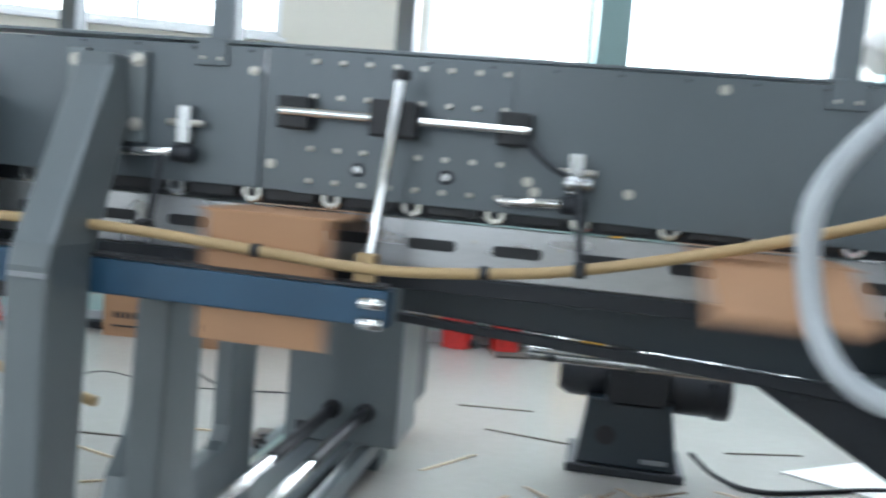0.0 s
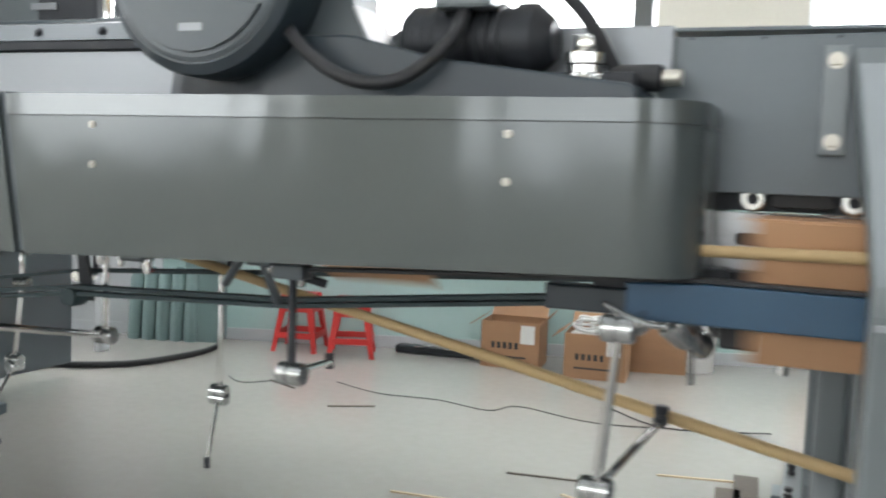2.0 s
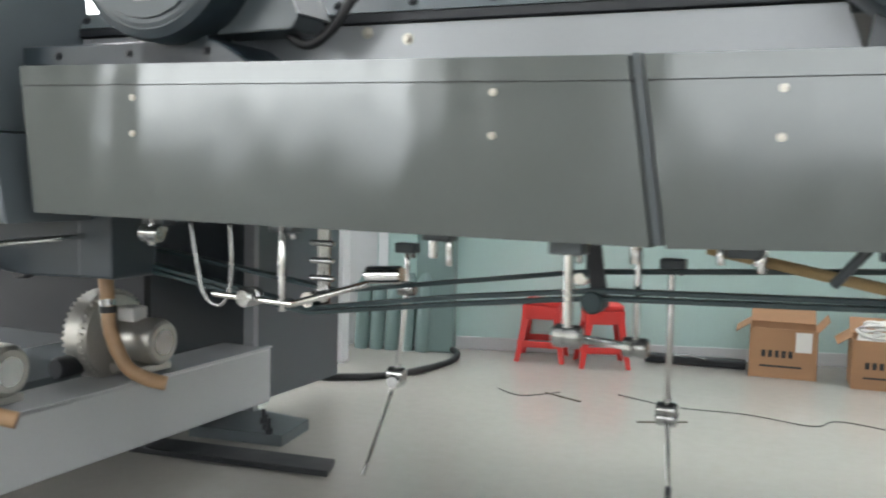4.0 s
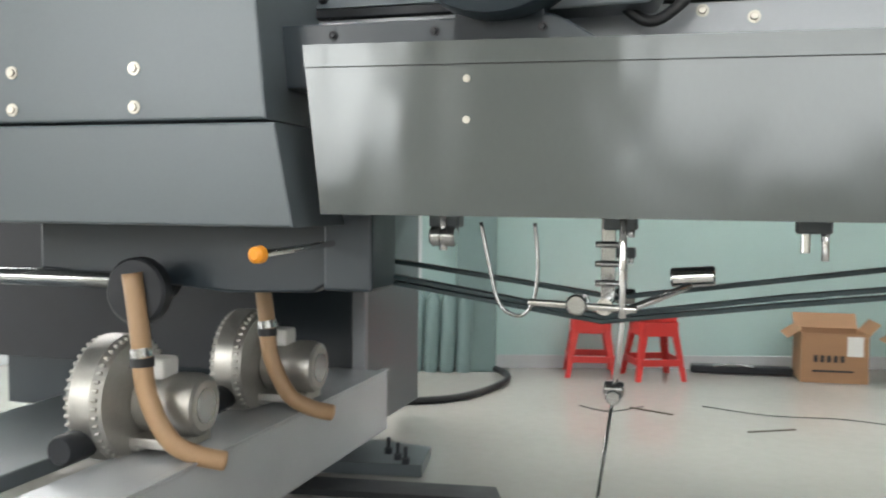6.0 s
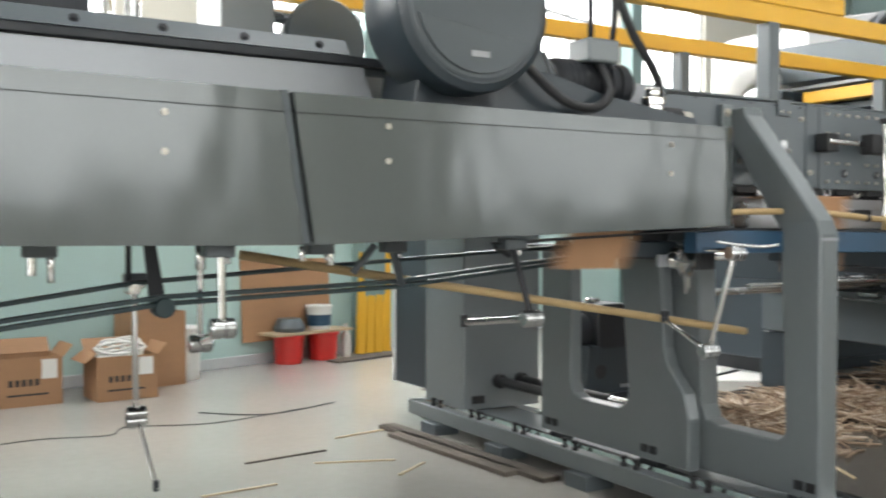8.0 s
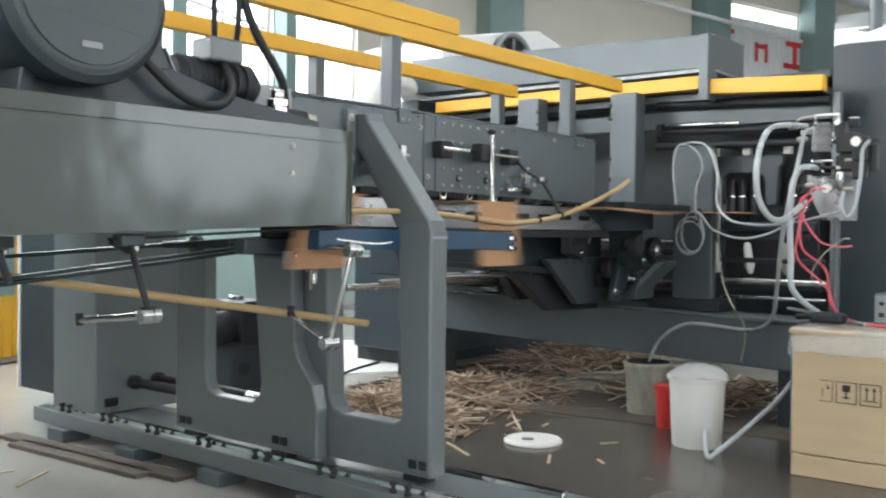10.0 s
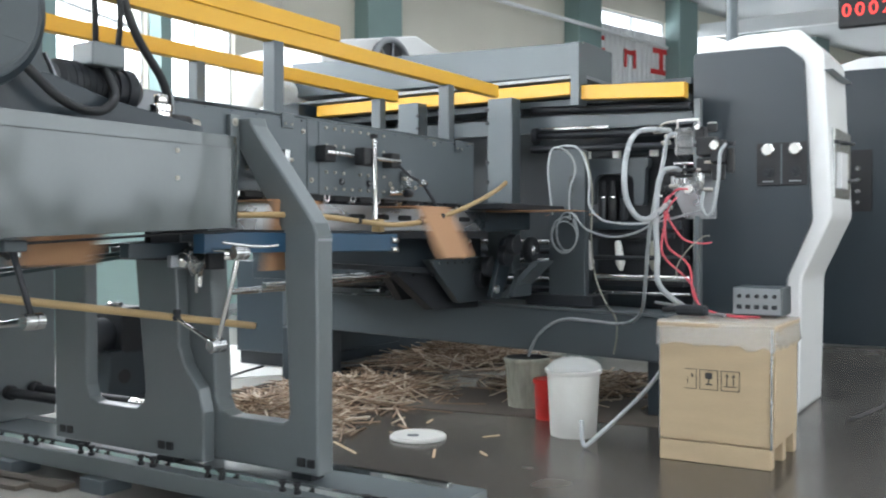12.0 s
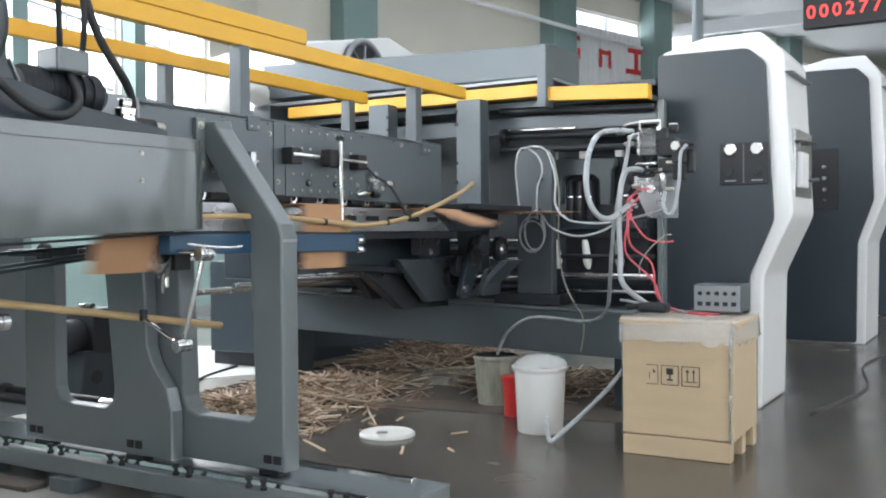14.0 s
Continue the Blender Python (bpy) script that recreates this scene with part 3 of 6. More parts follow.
X, Y, Z = (1, 0, 0), (0, 1, 0), (0, 0, 1)
h1 = hanger("chrome rods and clamps hanging beneath the cover", (1.50, 0.33, 1.30),
            [((1.443, -0.055, 1.218), X), ((1.395, 0.03, 0.84), X)],
            [((1.49, 0.33, 1.29), (1.49, 0.30, 1.20), 0.012), ((1.49, 0.32, 1.235), (1.44, -0.06, 1.225), 0.009),
             ((1.445, -0.05, 1.22), (1.395, 0.03, 0.83), 0.0105), ((1.395, 0.03, 0.84), (1.48, 0.355, 0.93), 0.009)])
part("tip", clamp((1.48, 0.355, 0.945), Z, 0.018, 0.05), M_DARK, h1)
part("spare_rod", tube([(1.40, 0.0, 1.262), (1.45, -0.05, 1.25), (1.52, -0.12, 1.243), (1.56, -0.16, 1.25)], 0.0065, 10), M_STEEL, h1)
h2 = hanger("drop rod coloured dark for its reflections, with clamp and chrome side arm", (0.548, 0.13, 1.275),
            [((0.588, 0.069, 0.999), X)],
            [((0.588, 0.069, 0.999), (0.519, 0.393, 0.963), 0.012)])
# dark colour stands in for what the chrome rod mirrors
part("drop_rod", rod((0.548, 0.13, 1.26), (0.588, 0.069, 0.999), 0.0115), M_DARK, h2)
part("tip", rod((0.519, 0.393, 0.945), (0.518, 0.397, 0.99), 0.014), M_BLACK, h2)
part("side_link", rod((0.50, 0.16, 1.25), (0.60, 0.22, 1.215), 0.012), M_DARK, h2)
h3 = hanger("chrome rods and clamps hanging beneath the cover", (-0.50, 0.10, 1.262),
            [((-0.491, 0.085, 1.018), X), ((-0.425, 0.535, 0.925), X)],
            [((-0.495, 0.085, 1.26), (-0.491, 0.085, 1.0), 0.0125), ((-0.475, 0.085, 1.016), (-0.428, 0.535, 0.925), 0.012),
             ((-0.425, 0.535, 1.26), (-0.425, 0.535, 0.915), 0.010)])
part("sleeve", rod((-0.43, 0.515, 1.262), (-0.43, 0.515, 1.17), 0.016), M_CHROME, h3)
h4 = hanger("slim chrome rod with clamps and a thin end rod", (-0.47, 1.27, 1.13),
            [((-0.47, 1.262, 0.575), X), ((-0.47, 1.262, 0.545), X)],
            [((-0.475, 1.27, 1.12), (-0.47, 1.265, 0.54), 0.0125), ((-0.465, 1.25, 0.55), (-0.425, 1.12, 0.30), 0.0075)])
part("tip", box((-0.427, 1.125, 0.315), (0.02, 0.02, 0.045), 0.004), M_DARK, h4)
h5 = hanger("slim chrome rod with clamps and a thin end rod", (-1.545, 1.26, 1.13),
            [((-1.57, 1.235, 0.59), X), ((-1.57, 1.235, 0.562), Y), ((-1.535, 1.245, 0.945), X)],
            [((-1.54, 1.25, 1.12), (-1.54, 1.25, 0.94), 0.012), ((-1.535, 1.245, 0.94), (-1.572, 1.232, 0.56), 0.0115), ((-1.572, 1.23, 0.56), (-1.60, 1.02, 0.22), 0.0075)])
h6 = hanger("short chrome rod with a thick polished end", (-1.45, 0.25, 1.265),
            [((-1.56, 0.22, 1.02), Y)],
            [((-1.44, 0.22, 1.26), (-1.44, 0.22, 0.985), 0.011), ((-1.70, 0.22, 1.02), (-1.40, 0.22, 1.01), 0.010), ((-1.27, 0.45, 1.06), (-1.44, 0.25, 1.0), 0.011)])
part("thick_end", rod((-1.33, 0.55, 1.075), (-1.20, 0.55, 1.085), 0.03), M_CHROME, h6)
h7 = hanger("short chrome rod beneath the cover", (-1.95, 0.25, 1.265), [((-1.95, 0.22, 1.20), X)], [((-1.95, 0.22, 1.26), (-1.95, 0.22, 1.16), 0.012)])
h8 = hanger("short pair of chrome pins beneath the cover", (-0.95, 0.3, 1.262), [], [((-0.97, 0.3, 1.25), (-0.97, 0.3, 1.17), 0.013), ((-0.92, 0.3, 1.25), (-0.92, 0.3, 1.15), 0.010)])
h9 = hanger("short pair of chrome pins beneath the cover", (-0.10, 0.3, 1.262), [], [((-0.16, 0.3, 1.25), (-0.16, 0.3, 1.20), 0.010), ((-0.06, 0.3, 1.25), (-0.06, 0.3, 1.185), 0.012)])
h10 = hanger("short dark bracket with angled legs beneath the cover", (0.25, 0.45, 1.262), [], [])
for a, b in (((0.24, 0.45, 1.25), (0.30, 0.47, 1.10)), ((0.18, 0.45, 1.25), (0.10, 0.47, 1.15))):
    part("leg", rod(a, b, 0.014), M_SLATE, h10)
h11 = hanger("chrome rod and clamp behind the post", (1.75, 0.55, 1.28), [((1.72, 0.5, 1.20), X), ((1.60, 0.45, 1.17), Y)], [((1.75, 0.5, 1.28), (1.75, 0.5, 1.05), 0.014), ((1.62, 0.45, 1.21), (1.90, 0.20, 1.22), 0.009)])

# clamp cluster under the cover's rounded end
t = thing("clamp_cluster", (1.5, 0.3, 1.30), "cluster of steel clamps and a black block under the cover", "clamp")
part("mount_plate", span((1.18, 0.30, 1.195), (1.50, 0.36, 1.26), 0.006), M_NAVY, t)
part("hanger_bar", span((1.30, 0.31, 1.258), (1.62, 0.35, 1.325), 0.004), M_DARK, t)
part("angle_plate", span((1.375, 0.27, 1.155), (1.425, 0.298, 1.205), 0.003), M_LIGHT, t)
part("split_clamp", clamp((1.44, 0.265, 1.195), (0.6, 0.2, 0.6), 0.026, 0.075), M_CHROME, t)
part("barrel", turned((1.50, 0.26, 1.20), (1.58, 0.34, 1.125), [(0, 0.036), (0.1, 0.042), (0.5, 0.042), (0.52, 0.034), (0.9, 0.034), (1, 0.028)], 20), M_STEEL, t)
part("barrel_stem", rod((1.545, 0.30, 1.155), (1.552, 0.31, 1.04), 0.008), M_STEEL, t)
part("block", box((1.66, 0.33, 1.18), (0.10, 0.07, 0.085), 0.008), M_BLACK, t)
part("pin", rod((1.70, 0.30, 1.195), (1.80, 0.27, 1.197), 0.018), M_CHROME, t)
part("link", rod((1.40, 0.33, 1.21), (1.64, 0.33, 1.20), 0.014), M_DARK, t)
t = thing("bearing_disc", (1.81, 1.486, 1.21), "dark round bearing on the upright's head", "bearing")
part("disc", turned((1.79, 1.486, 1.21), (1.834, 1.486, 1.21), [(0, 0.045), (0.1, 0.05), (0.9, 0.05), (1, 0.045)], 24), M_DARK, t)
part("hub", rod((1.782, 1.486, 1.21), (1.80, 1.486, 1.21), 0.02), M_STEEL, t)

# folding-rod holder on the side plate
t = thing("rod_holder", (2.76, 0.36, 1.72), "black blocks with chrome cross rods bolted on the side plate", "rod holder")
for x in (2.475, 3.06):
    part("end_block", box((x, 0.335, 1.715), (0.085, 0.07, 0.085), 0.006), M_BLACK, t)
part("cross_rod", rod((2.44, 0.30, 1.717), (3.10, 0.30, 1.712), 0.012), M_CHROME, t)
part("centre_block", box((2.755, 0.285, 1.715), (0.12, 0.07, 0.095), 0.008), M_BLACK, t)
part("drop_rod", rod((2.775, 0.245, 1.83), (2.735, 0.21, 1.345), 0.0135), M_CHROME, t)
part("rod_head", turned((2.775, 0.246, 1.815), (2.776, 0.247, 1.835), [(0, 0.022), (1, 0.022)], 14), M_BLACK, t)
part("rod_foot", box((2.735, 0.19, 1.338), (0.052, 0.05, 0.075), 0.005), M_WOOD, t, "pale tan foot block")

for bx, bz in ((2.163, 1.66), (3.225, 1.615)):
    t = thing("sensor_bracket", (bx, 0.36, bz), "small steel bracket with a chrome pin on the side plate", "bracket", "brackets on the side plate")
    part("plate", box((bx, 0.345, bz), (0.04, 0.05, 0.105), 0.004), M_STEEL, t)
    part("pin", rod((bx - 0.19, 0.33, bz - 0.085), (bx - 0.03, 0.33, bz - 0.078), 0.014), M_CHROME, t)
    part("knob", rod((bx - 0.03, 0.33, bz - 0.08), (bx + 0.03, 0.33, bz - 0.08), 0.024), M_DARK, t)
    part("cross_bolt", rod((bx - 0.05, 0.335, bz + 0.004), (bx + 0.05, 0.335, bz + 0.004), 0.010), M_BRASS, t)
    if bx < 3:
        part("stem", rod((bx - 0.06, 0.33, bz - 0.09), (bx - 0.02, 0.20, bz - 0.255), 0.010), M_DARK, t)
        part("clip_jaw", box((bx - 0.02, 0.17, bz - 0.275), (0.035, 0.06, 0.045), 0.008), M_BLACK, t)

# wooden folding strip and slim guide lath
single("wood_lath", tube([(-0.25, 0.655, 1.215), (0.2, 0.586, 1.142), (1.0, 0.475, 1.013), (1.48, 0.40, 0.935), (1.94, 0.338, 0.861)], 0.0165, 8), M_WOOD,
       "long pale wooden lath held under the line", "wood lath")
t = thing("folding_strip", (2.8, 0.12, 1.345), "curved pale wooden folding strip along the guide", "folding strip")
part("lath", tube([(1.50, 0.16, 1.375), (2.04, 0.12, 1.385), (2.465, 0.12, 1.362), (2.769, 0.12, 1.345), (3.044, 0.12, 1.363), (3.267, 0.12, 1.395), (3.6, 0.12, 1.475), (3.92, 0.13, 1.57), (4.06, 0.13, 1.63)], 0.014, 10), M_WOOD, t)
for x, z in ((1.98, 1.385), (2.47, 1.362), (3.04, 1.364)):
    part("binding", turned((x - 0.012, 0.12, z), (x + 0.012, 0.12, z), [(0, 0.0165), (0.5, 0.0175), (1, 0.0165)], 12), M_BLACK, t, "black tape binding")
t = thing("strip_hook", (3.236, 0.237, 1.587), "dark jointed arm with a steel clamp holding the wooden strip", "hook")
part("arm", tube([(3.09, 0.30, 1.69), (3.16, 0.27, 1.63), (3.236, 0.24, 1.60)], 0.008), M_DARK, t)
part("clamp", clamp((3.236, 0.235, 1.592), X, 0.020, 0.07), M_STEEL, t)
part("clip", tube([(3.24, 0.23, 1.58), (3.25, 0.17, 1.49), (3.26, 0.125, 1.405)], 0.009), M_DARK, t)
part("clip_jaw", box((3.262, 0.12, 1.395), (0.03, 0.034, 0.04), 0.006), M_BLACK, t)

# ---- belts beneath the covers ----
def belt(runs, label, y):
    """A belt in its runs, each a thin band along (x, z) places."""
    t = thing("transport_belt", (runs[0][0][0][0], y, 1.0), label, "belt", "transport belts")
    for pts, w in runs:
        poly = [(x, z + w / 2) for x, z in pts] + [(x, z - w / 2) for x, z in reversed(pts)]
        part("band", slab(poly, "y", y, y + 0.045, 0.002), M_BELT, t)
    return t


belt([([(-2.75, 1.124), (-2.21, 1.054), (-1.53, 0.953), (-1.0, 1.031), (-0.55, 1.084), (0.3, 1.113), (1.6, 1.243)], 0.014),
      ([(-2.75, 1.104), (-2.21, 1.034), (-1.53, 0.937), (-1.0, 1.008), (-0.55, 1.062), (0.3, 1.094), (1.6, 1.226)], 0.014)], "dark green-black double transport belt running under the covers", 0.50)
belt([([(-2.75, 1.145), (-2.2, 1.09), (-1.50, 1.00), (-0.62, 1.125), (0.15, 1.175), (1.6, 1.262)], 0.014)], "thin dark transport belt running under the covers", 0.62)
t = thing("belt_roller", (-0.55, 0.52, 1.07), "dark belt roller on a bracket arm", "roller", "belt rollers")
part("wheel", turned((-0.55, 0.49, 1.05), (-0.55, 0.56, 1.05), [(0, 0.03), (0.1, 0.034), (0.9, 0.034), (1, 0.03)], 18), M_BELT, t)
part("arm", slab([(-0.60, 1.27), (-0.56, 1.27), (-0.52, 1.03), (-0.575, 1.03)], "y", 0.575, 0.59, 0.003), M_DARK, t)
t = thing("belt_roller", (-1.52, 0.52, 0.93), "polished belt roller on a tall slotted bracket", "roller", "belt rollers")
part("wheel", turned((-1.52, 0.48, 0.985), (-1.52, 0.57, 0.985), [(0, 0.026), (1, 0.026)], 18), M_CHROME, t)
part("bracket", span((-1.545, 0.58, 0.93), (-1.50, 0.60, 1.28), 0.003), M_STEEL, t)
for z in (1.05, 1.11, 1.17):
    part("bolt", rod((-1.56, 0.565, z), (-1.47, 0.565, z), 0.010), M_STEEL, t)
t = thing("belt_roller", (-0.60, 0.64, 1.14), "small chrome belt roller", "roller", "belt rollers")
part("wheel", turned((-0.62, 0.60, 1.105), (-0.62, 0.69, 1.105), [(0, 0.02), (1, 0.02)], 16), M_CHROME, t)
part("arm", rod((-0.62, 0.70, 1.10), (-0.62, 0.70, 1.28), 0.010), M_DARK, t)


# ---- blower drums and motors above the covers ----
def drum(x, y, z, r, label):
    t = thing("blower_drum", (x, y + 0.15, z - r), label, "blower", "blower drums on the line")
    part("housing", turned((x, y, z), (x, y + 0.26, z), [(0, r * 0.90), (0.06, r * 0.985), (0.12, r), (0.9, r), (1, r * 0.97)], 48), M_NAVY, t)
    part("face_ring", turned((x, y - 0.006, z), (x, y + 0.004, z), [(0, r * 0.84), (0.4, r * 0.88), (1, r * 0.88)], 48), M_SLATE, t)
    part("face_plate", slab([(x + r * 0.80 * math.cos(a), z + r * 0.80 * math.sin(a)) for a in [radians(195 + 15 * i) for i in range(10)]], "y", y - 0.016, y - 0.006, 0.002), M_SLATE, t)
    part("hub", turned((x + 0.05, y - 0.05, z + 0.12), (x + 0.05, y, z + 0.12), [(0, 0.06), (0.2, 0.075), (1, 0.075)], 24), M_DARK, t)
    part("label_plate", span((x - 0.035, y - 0.019, z - r * 0.62), (x + 0.035, y - 0.0165, z - r * 0.55), 0.001), M_LIGHT, t)
    part("foot", slab([(x - r * 0.5, 1.70), (x + r * 0.5, 1.70), (x + r * 0.4, z - r * 0.8), (x - r * 0.4, z - r * 0.8)], "y", y + 0.12, y + 0.24, 0.006), M_NAVY, t)
    chute = [(x + r * 0.15, z + r * 0.9), (x + r * 1.27, z + r * 0.2), (x + r * 1.27, z - r * 0.36), (x + r * 1.47, z - r * 0.74), (x + r * 1.38, z - r * 0.88), (x + r * 0.2, z - r * 0.9)]
    part("outlet_chute", slab(rounded(chute, 0.015), "y", y + 0.15, y + 0.30, 0.006), M_SLATE, t, "folded sheet outlet beside the drum")
    part("outlet_lip", slab([(x + r * 1.28, z - r * 0.36), (x + r * 1.30, z - r * 0.34), (x + r * 1.50, z - r * 0.73), (x + r * 1.475, z - r * 0.74)], "y", y + 0.14, y + 0.31, 0.002), M_LIGHT, t)
    return t


drum(0.323, 0.0, 2.035, 0.29, "round dark blower drum on top of the covers")
drum(-1.77, 0.0, 2.075, 0.29, "round dark blower drum on top of the covers")

t = thing("drive_motor", (1.05, 0.25, 1.72), "black electric motor with cable boxes and cables", "motor")
motor_body = part("body", turned((0.80, 0.27, 1.86), (1.10, 0.27, 1.86), [(0, 0.07), (0.06, 0.085), (0.6, 0.085), (0.62, 0.078), (1, 0.078)], 28), M_DARK, t)
part("end_bell", turned((1.10, 0.27, 1.86), (1.19, 0.27, 1.86), [(0, 0.088), (0.5, 0.088), (1, 0.05)], 28), M_DARK, t)
for i in range(9):
    part("cooling_fin", turned((0.83 + i * 0.028, 0.27, 1.86), (0.838 + i * 0.028, 0.27, 1.86), [(0, 0.088), (1, 0.088)], 24), M_DARK, motor_body)
part("terminal_box", box((0.98, 0.22, 1.97), (0.15, 0.13, 0.09), 0.01), M_GREY, t)
part("bracket", span((0.72, 0.20, 1.745), (1.40, 0.36, 1.775), 0.004), M_DARK, t)
part("cap", rod((1.455, 0.24, 1.765), (1.50, 0.24, 1.765), 0.02), M_BRASS, t)
part("plug", rod((1.33, 0.25, 1.765), (1.455, 0.25, 1.765), 0.032), M_BLACK, t)
part("cable", tube([(0.95, 0.2, 2.02), (0.9, 0.15, 2.3), (0.88, 0.2, 2.7)], 0.012), M_BLACK, t)
part("cable", tube([(1.35, 0.26, 1.76), (1.28, 0.2, 1.9), (1.12, 0.18, 2.08), (1.05, 0.2, 2.3), (1.0, 0.25, 2.7)], 0.018), M_BLACK, t)
part("cable", tube([(1.05, 0.2, 2.0), (1.02, 0.15, 2.2), (0.98, 0.2, 2.7)], 0.012), M_BLACK, t)
t = thing("coupling", (1.27, 0.22, 1.72), "stacked polished steel coupling", "coupling")
for i, (r, h) in enumerate(((0.05, 0.07), (0.043, 0.02), (0.048, 0.03), (0.03, 0.04))):
    z0 = 1.702 + sum((0.07, 0.02, 0.03, 0.04)[:i])
    part("ring", turned((1.278, 0.22, z0), (1.278, 0.22, z0 + h), [(0, r * 0.93), (0.1, r), (0.9, r), (1, r * 0.93)], 24), M_CHROME, t)
single("hose_loop", tube([(0.50, 0.10, 1.93), (0.571, 0.06, 1.852), (0.666, 0.05, 1.776), (0.762, 0.05, 1.738), (0.864, 0.06, 1.742), (0.937, 0.08, 1.792), (0.975, 0.14, 1.86), (0.98, 0.2, 1.94)], 0.017), M_BLACK, "black rubber hose looping between drum and motor", "hose")
single("hose_loop", tube([(-1.56, 0.22, 2.0), (-1.465, 0.24, 1.85), (-1.382, 0.25, 1.79), (-1.297, 0.26, 1.84), (-1.235, 0.28, 1.93), (-1.2, 0.4, 2.0)], 0.016), M_BLACK, "black rubber hose looping beside the drum", "hose")

# bearing blocks and shafts behind the rail
t = thing("bearing_block", (-0.2, 0.9, 1.9), "grey steel bearing block with steel shafts", "bearing block", "bearing blocks")
part("block", span((-0.30, 0.7, 1.90), (-0.10, 1.0, 2.5), 0.008), M_GREY, t)
part("shaft", rod((-0.10, 0.85, 2.12), (0.30, 0.85, 2.12), 0.035), M_STEEL, t)
part("shaft", rod((-0.10, 0.85, 2.02), (0.22, 0.85, 2.02), 0.022), M_STEEL, t)
t = thing("bearing_block", (-0.85, 1.0, 1.9), "dark clutch block on the rail", "bearing block", "bearing blocks")
part("block", span((-1.0, 0.8, 2.03), (-0.72, 1.0, 2.12), 0.01), M_DARK, t)
part("base", span((-2.6, 0.75, 1.90), (-0.35, 1.05, 2.03), 0.006), M_PANEL, t)
part("housing", slab(rounded([(-1.36, 2.031), (-0.78, 2.031), (-0.78, 2.22), (-0.88, 2.30), (-1.36, 2.30)], 0.02), "y", 0.86, 1.05, 0.008), M_GREY, t)
part("housing", slab(rounded([(-2.55, 2.031), (-1.52, 2.031), (-1.52, 2.34), (-2.55, 2.34)], 0.02), "y", 0.88, 1.05, 0.008), M_PANEL, t)
part("name_plate", span((-1.02, 0.79, 2.075), (-0.90, 0.799, 2.10), 0.001), M_LIGHT, t)
part("pin", rod((-0.66, 0.80, 2.03), (-0.66, 0.80, 2.13), 0.018), M_CHROME, t)
part("pin", rod((-0.58, 0.80, 2.03), (-0.58, 0.80, 2.10), 0.026), M_STEEL, t)
for i in range(12):
    part("base_bolt", hexbolt((-2.45 + i * 0.178, 0.749, 2.0), (0, -1, 0), 0.009, 0.01, False), M_STEEL, t)
t = thing("cable_drum", (0.12, 0.9, 1.9), "grey round pulley behind the drum", "pulley")
part("pulley", turned((0.15, 0.8, 2.03), (0.15, 0.9, 2.03), [(0, 0.16), (0.2, 0.17), (0.8, 0.17), (1, 0.16)], 32), M_PANEL, t)
part("support", span((0.10, 0.82, 1.9), (0.2, 0.88, 2.0), 0.004), M_GREY, t)
t = thing("deck", (-0.8, 0.7, 1.75), "grey steel deck of the conveyor line", "machine deck")
part("plate", span((-4.5, 0.43, 1.84), (1.45, 2.9, 1.885), 0.004), M_PANEL, t)
part("far_cover", span((-4.5, 2.55, 1.27), (1.4, 2.9, 1.72), 0.01), M_COVER, t)


# ---- the cross frame that carries the folding section ----
t = thing("cross_frame", (1.95, 1.0, 0.17), "grey enamelled steel cross frame with tall uprights", "machine frame")
POST = [(-0.068, 0.20), (-0.068, 1.29), (-0.05, 1.345), (0.275, 1.80), (0.285, 1.835), (0.43, 1.835), (0.43, 1.79), (0.155, 1.33), (0.135, 1.27), (0.105, 0.47), (0.115, 0.44), (0.15, 0.42), (0.48, 0.42), (0.54, 0.44), (0.57, 0.50), (0.60, 1.17), (0.85, 1.17), (0.85, 0.20)]
post = slab(POST, "x", 1.918, 2.03, 0.012)
for v in post.verts:
    v.co.x -= 0.12 * max(0.0, v.co.z - 1.34)
part("post_plate", post, M_GREY, t)
U = [(0.57, 0.20), (0.57, 0.44), (0.60, 0.55), (0.70, 0.66), (0.735, 0.75), (0.76, 1.17), (1.05, 1.17), (0.98, 0.52), (0.995, 0.455), (1.05, 0.42), (1.35, 0.42), (1.41, 0.44), (1.435, 0.50), (1.44, 1.19), (1.70, 1.19), (1.70, 0.20)]
part("upright_plate", slab(U, "x", 1.835, 1.912, 0.010), M_GREY, t)
part("weld_seam", span((1.925, -0.0705, 1.262), (2.025, -0.066, 1.275), 0.002), M_LIGHT, t)
part("top_flange", span((1.80, 0.345, 1.60), (1.856, 0.371, 1.85), 0.003), M_GREY, t)
part("top_flange", span((1.98, 0.345, 1.60), (2.036, 0.371, 1.85), 0.003), M_GREY, t)
for x, z in ((1.827, 1.815), (2.01, 1.825), (1.828, 1.63), (2.012, 1.65)):
    part("bolt", hexbolt((x, 0.344, z), (0, -1, 0), 0.013, 0.012), M_BRASS, t)
part("saddle", span((1.76, 0.80, 1.17), (2.05, 1.15, 1.235), 0.008), M_DARK, t)
part("saddle", span((1.78, 1.45, 1.19), (2.0, 1.76, 1.23), 0.006), M_DARK, t)
for y in (0.0, 0.83, 1.60):
    bm = bmesh.new()
    for dy in (-0.03, 0.03):
        span((1.826 if y > 0.5 else 1.910, y + dy - 0.022, 0.235), (1.836 if y > 0.5 else 1.919, y + dy + 0.022, 0.275), 0.003, bm)
    part("foot_recess", bm, M_BLACK, t)
part("foot_shoe", span((1.835, 0.78, 0.168), (1.91, 0.9, 0.20), 0.004), M_DARK, t)
part("foot_shoe", span((1.835, 1.5, 0.168), (1.91, 1.62, 0.20), 0.004), M_DARK, t)
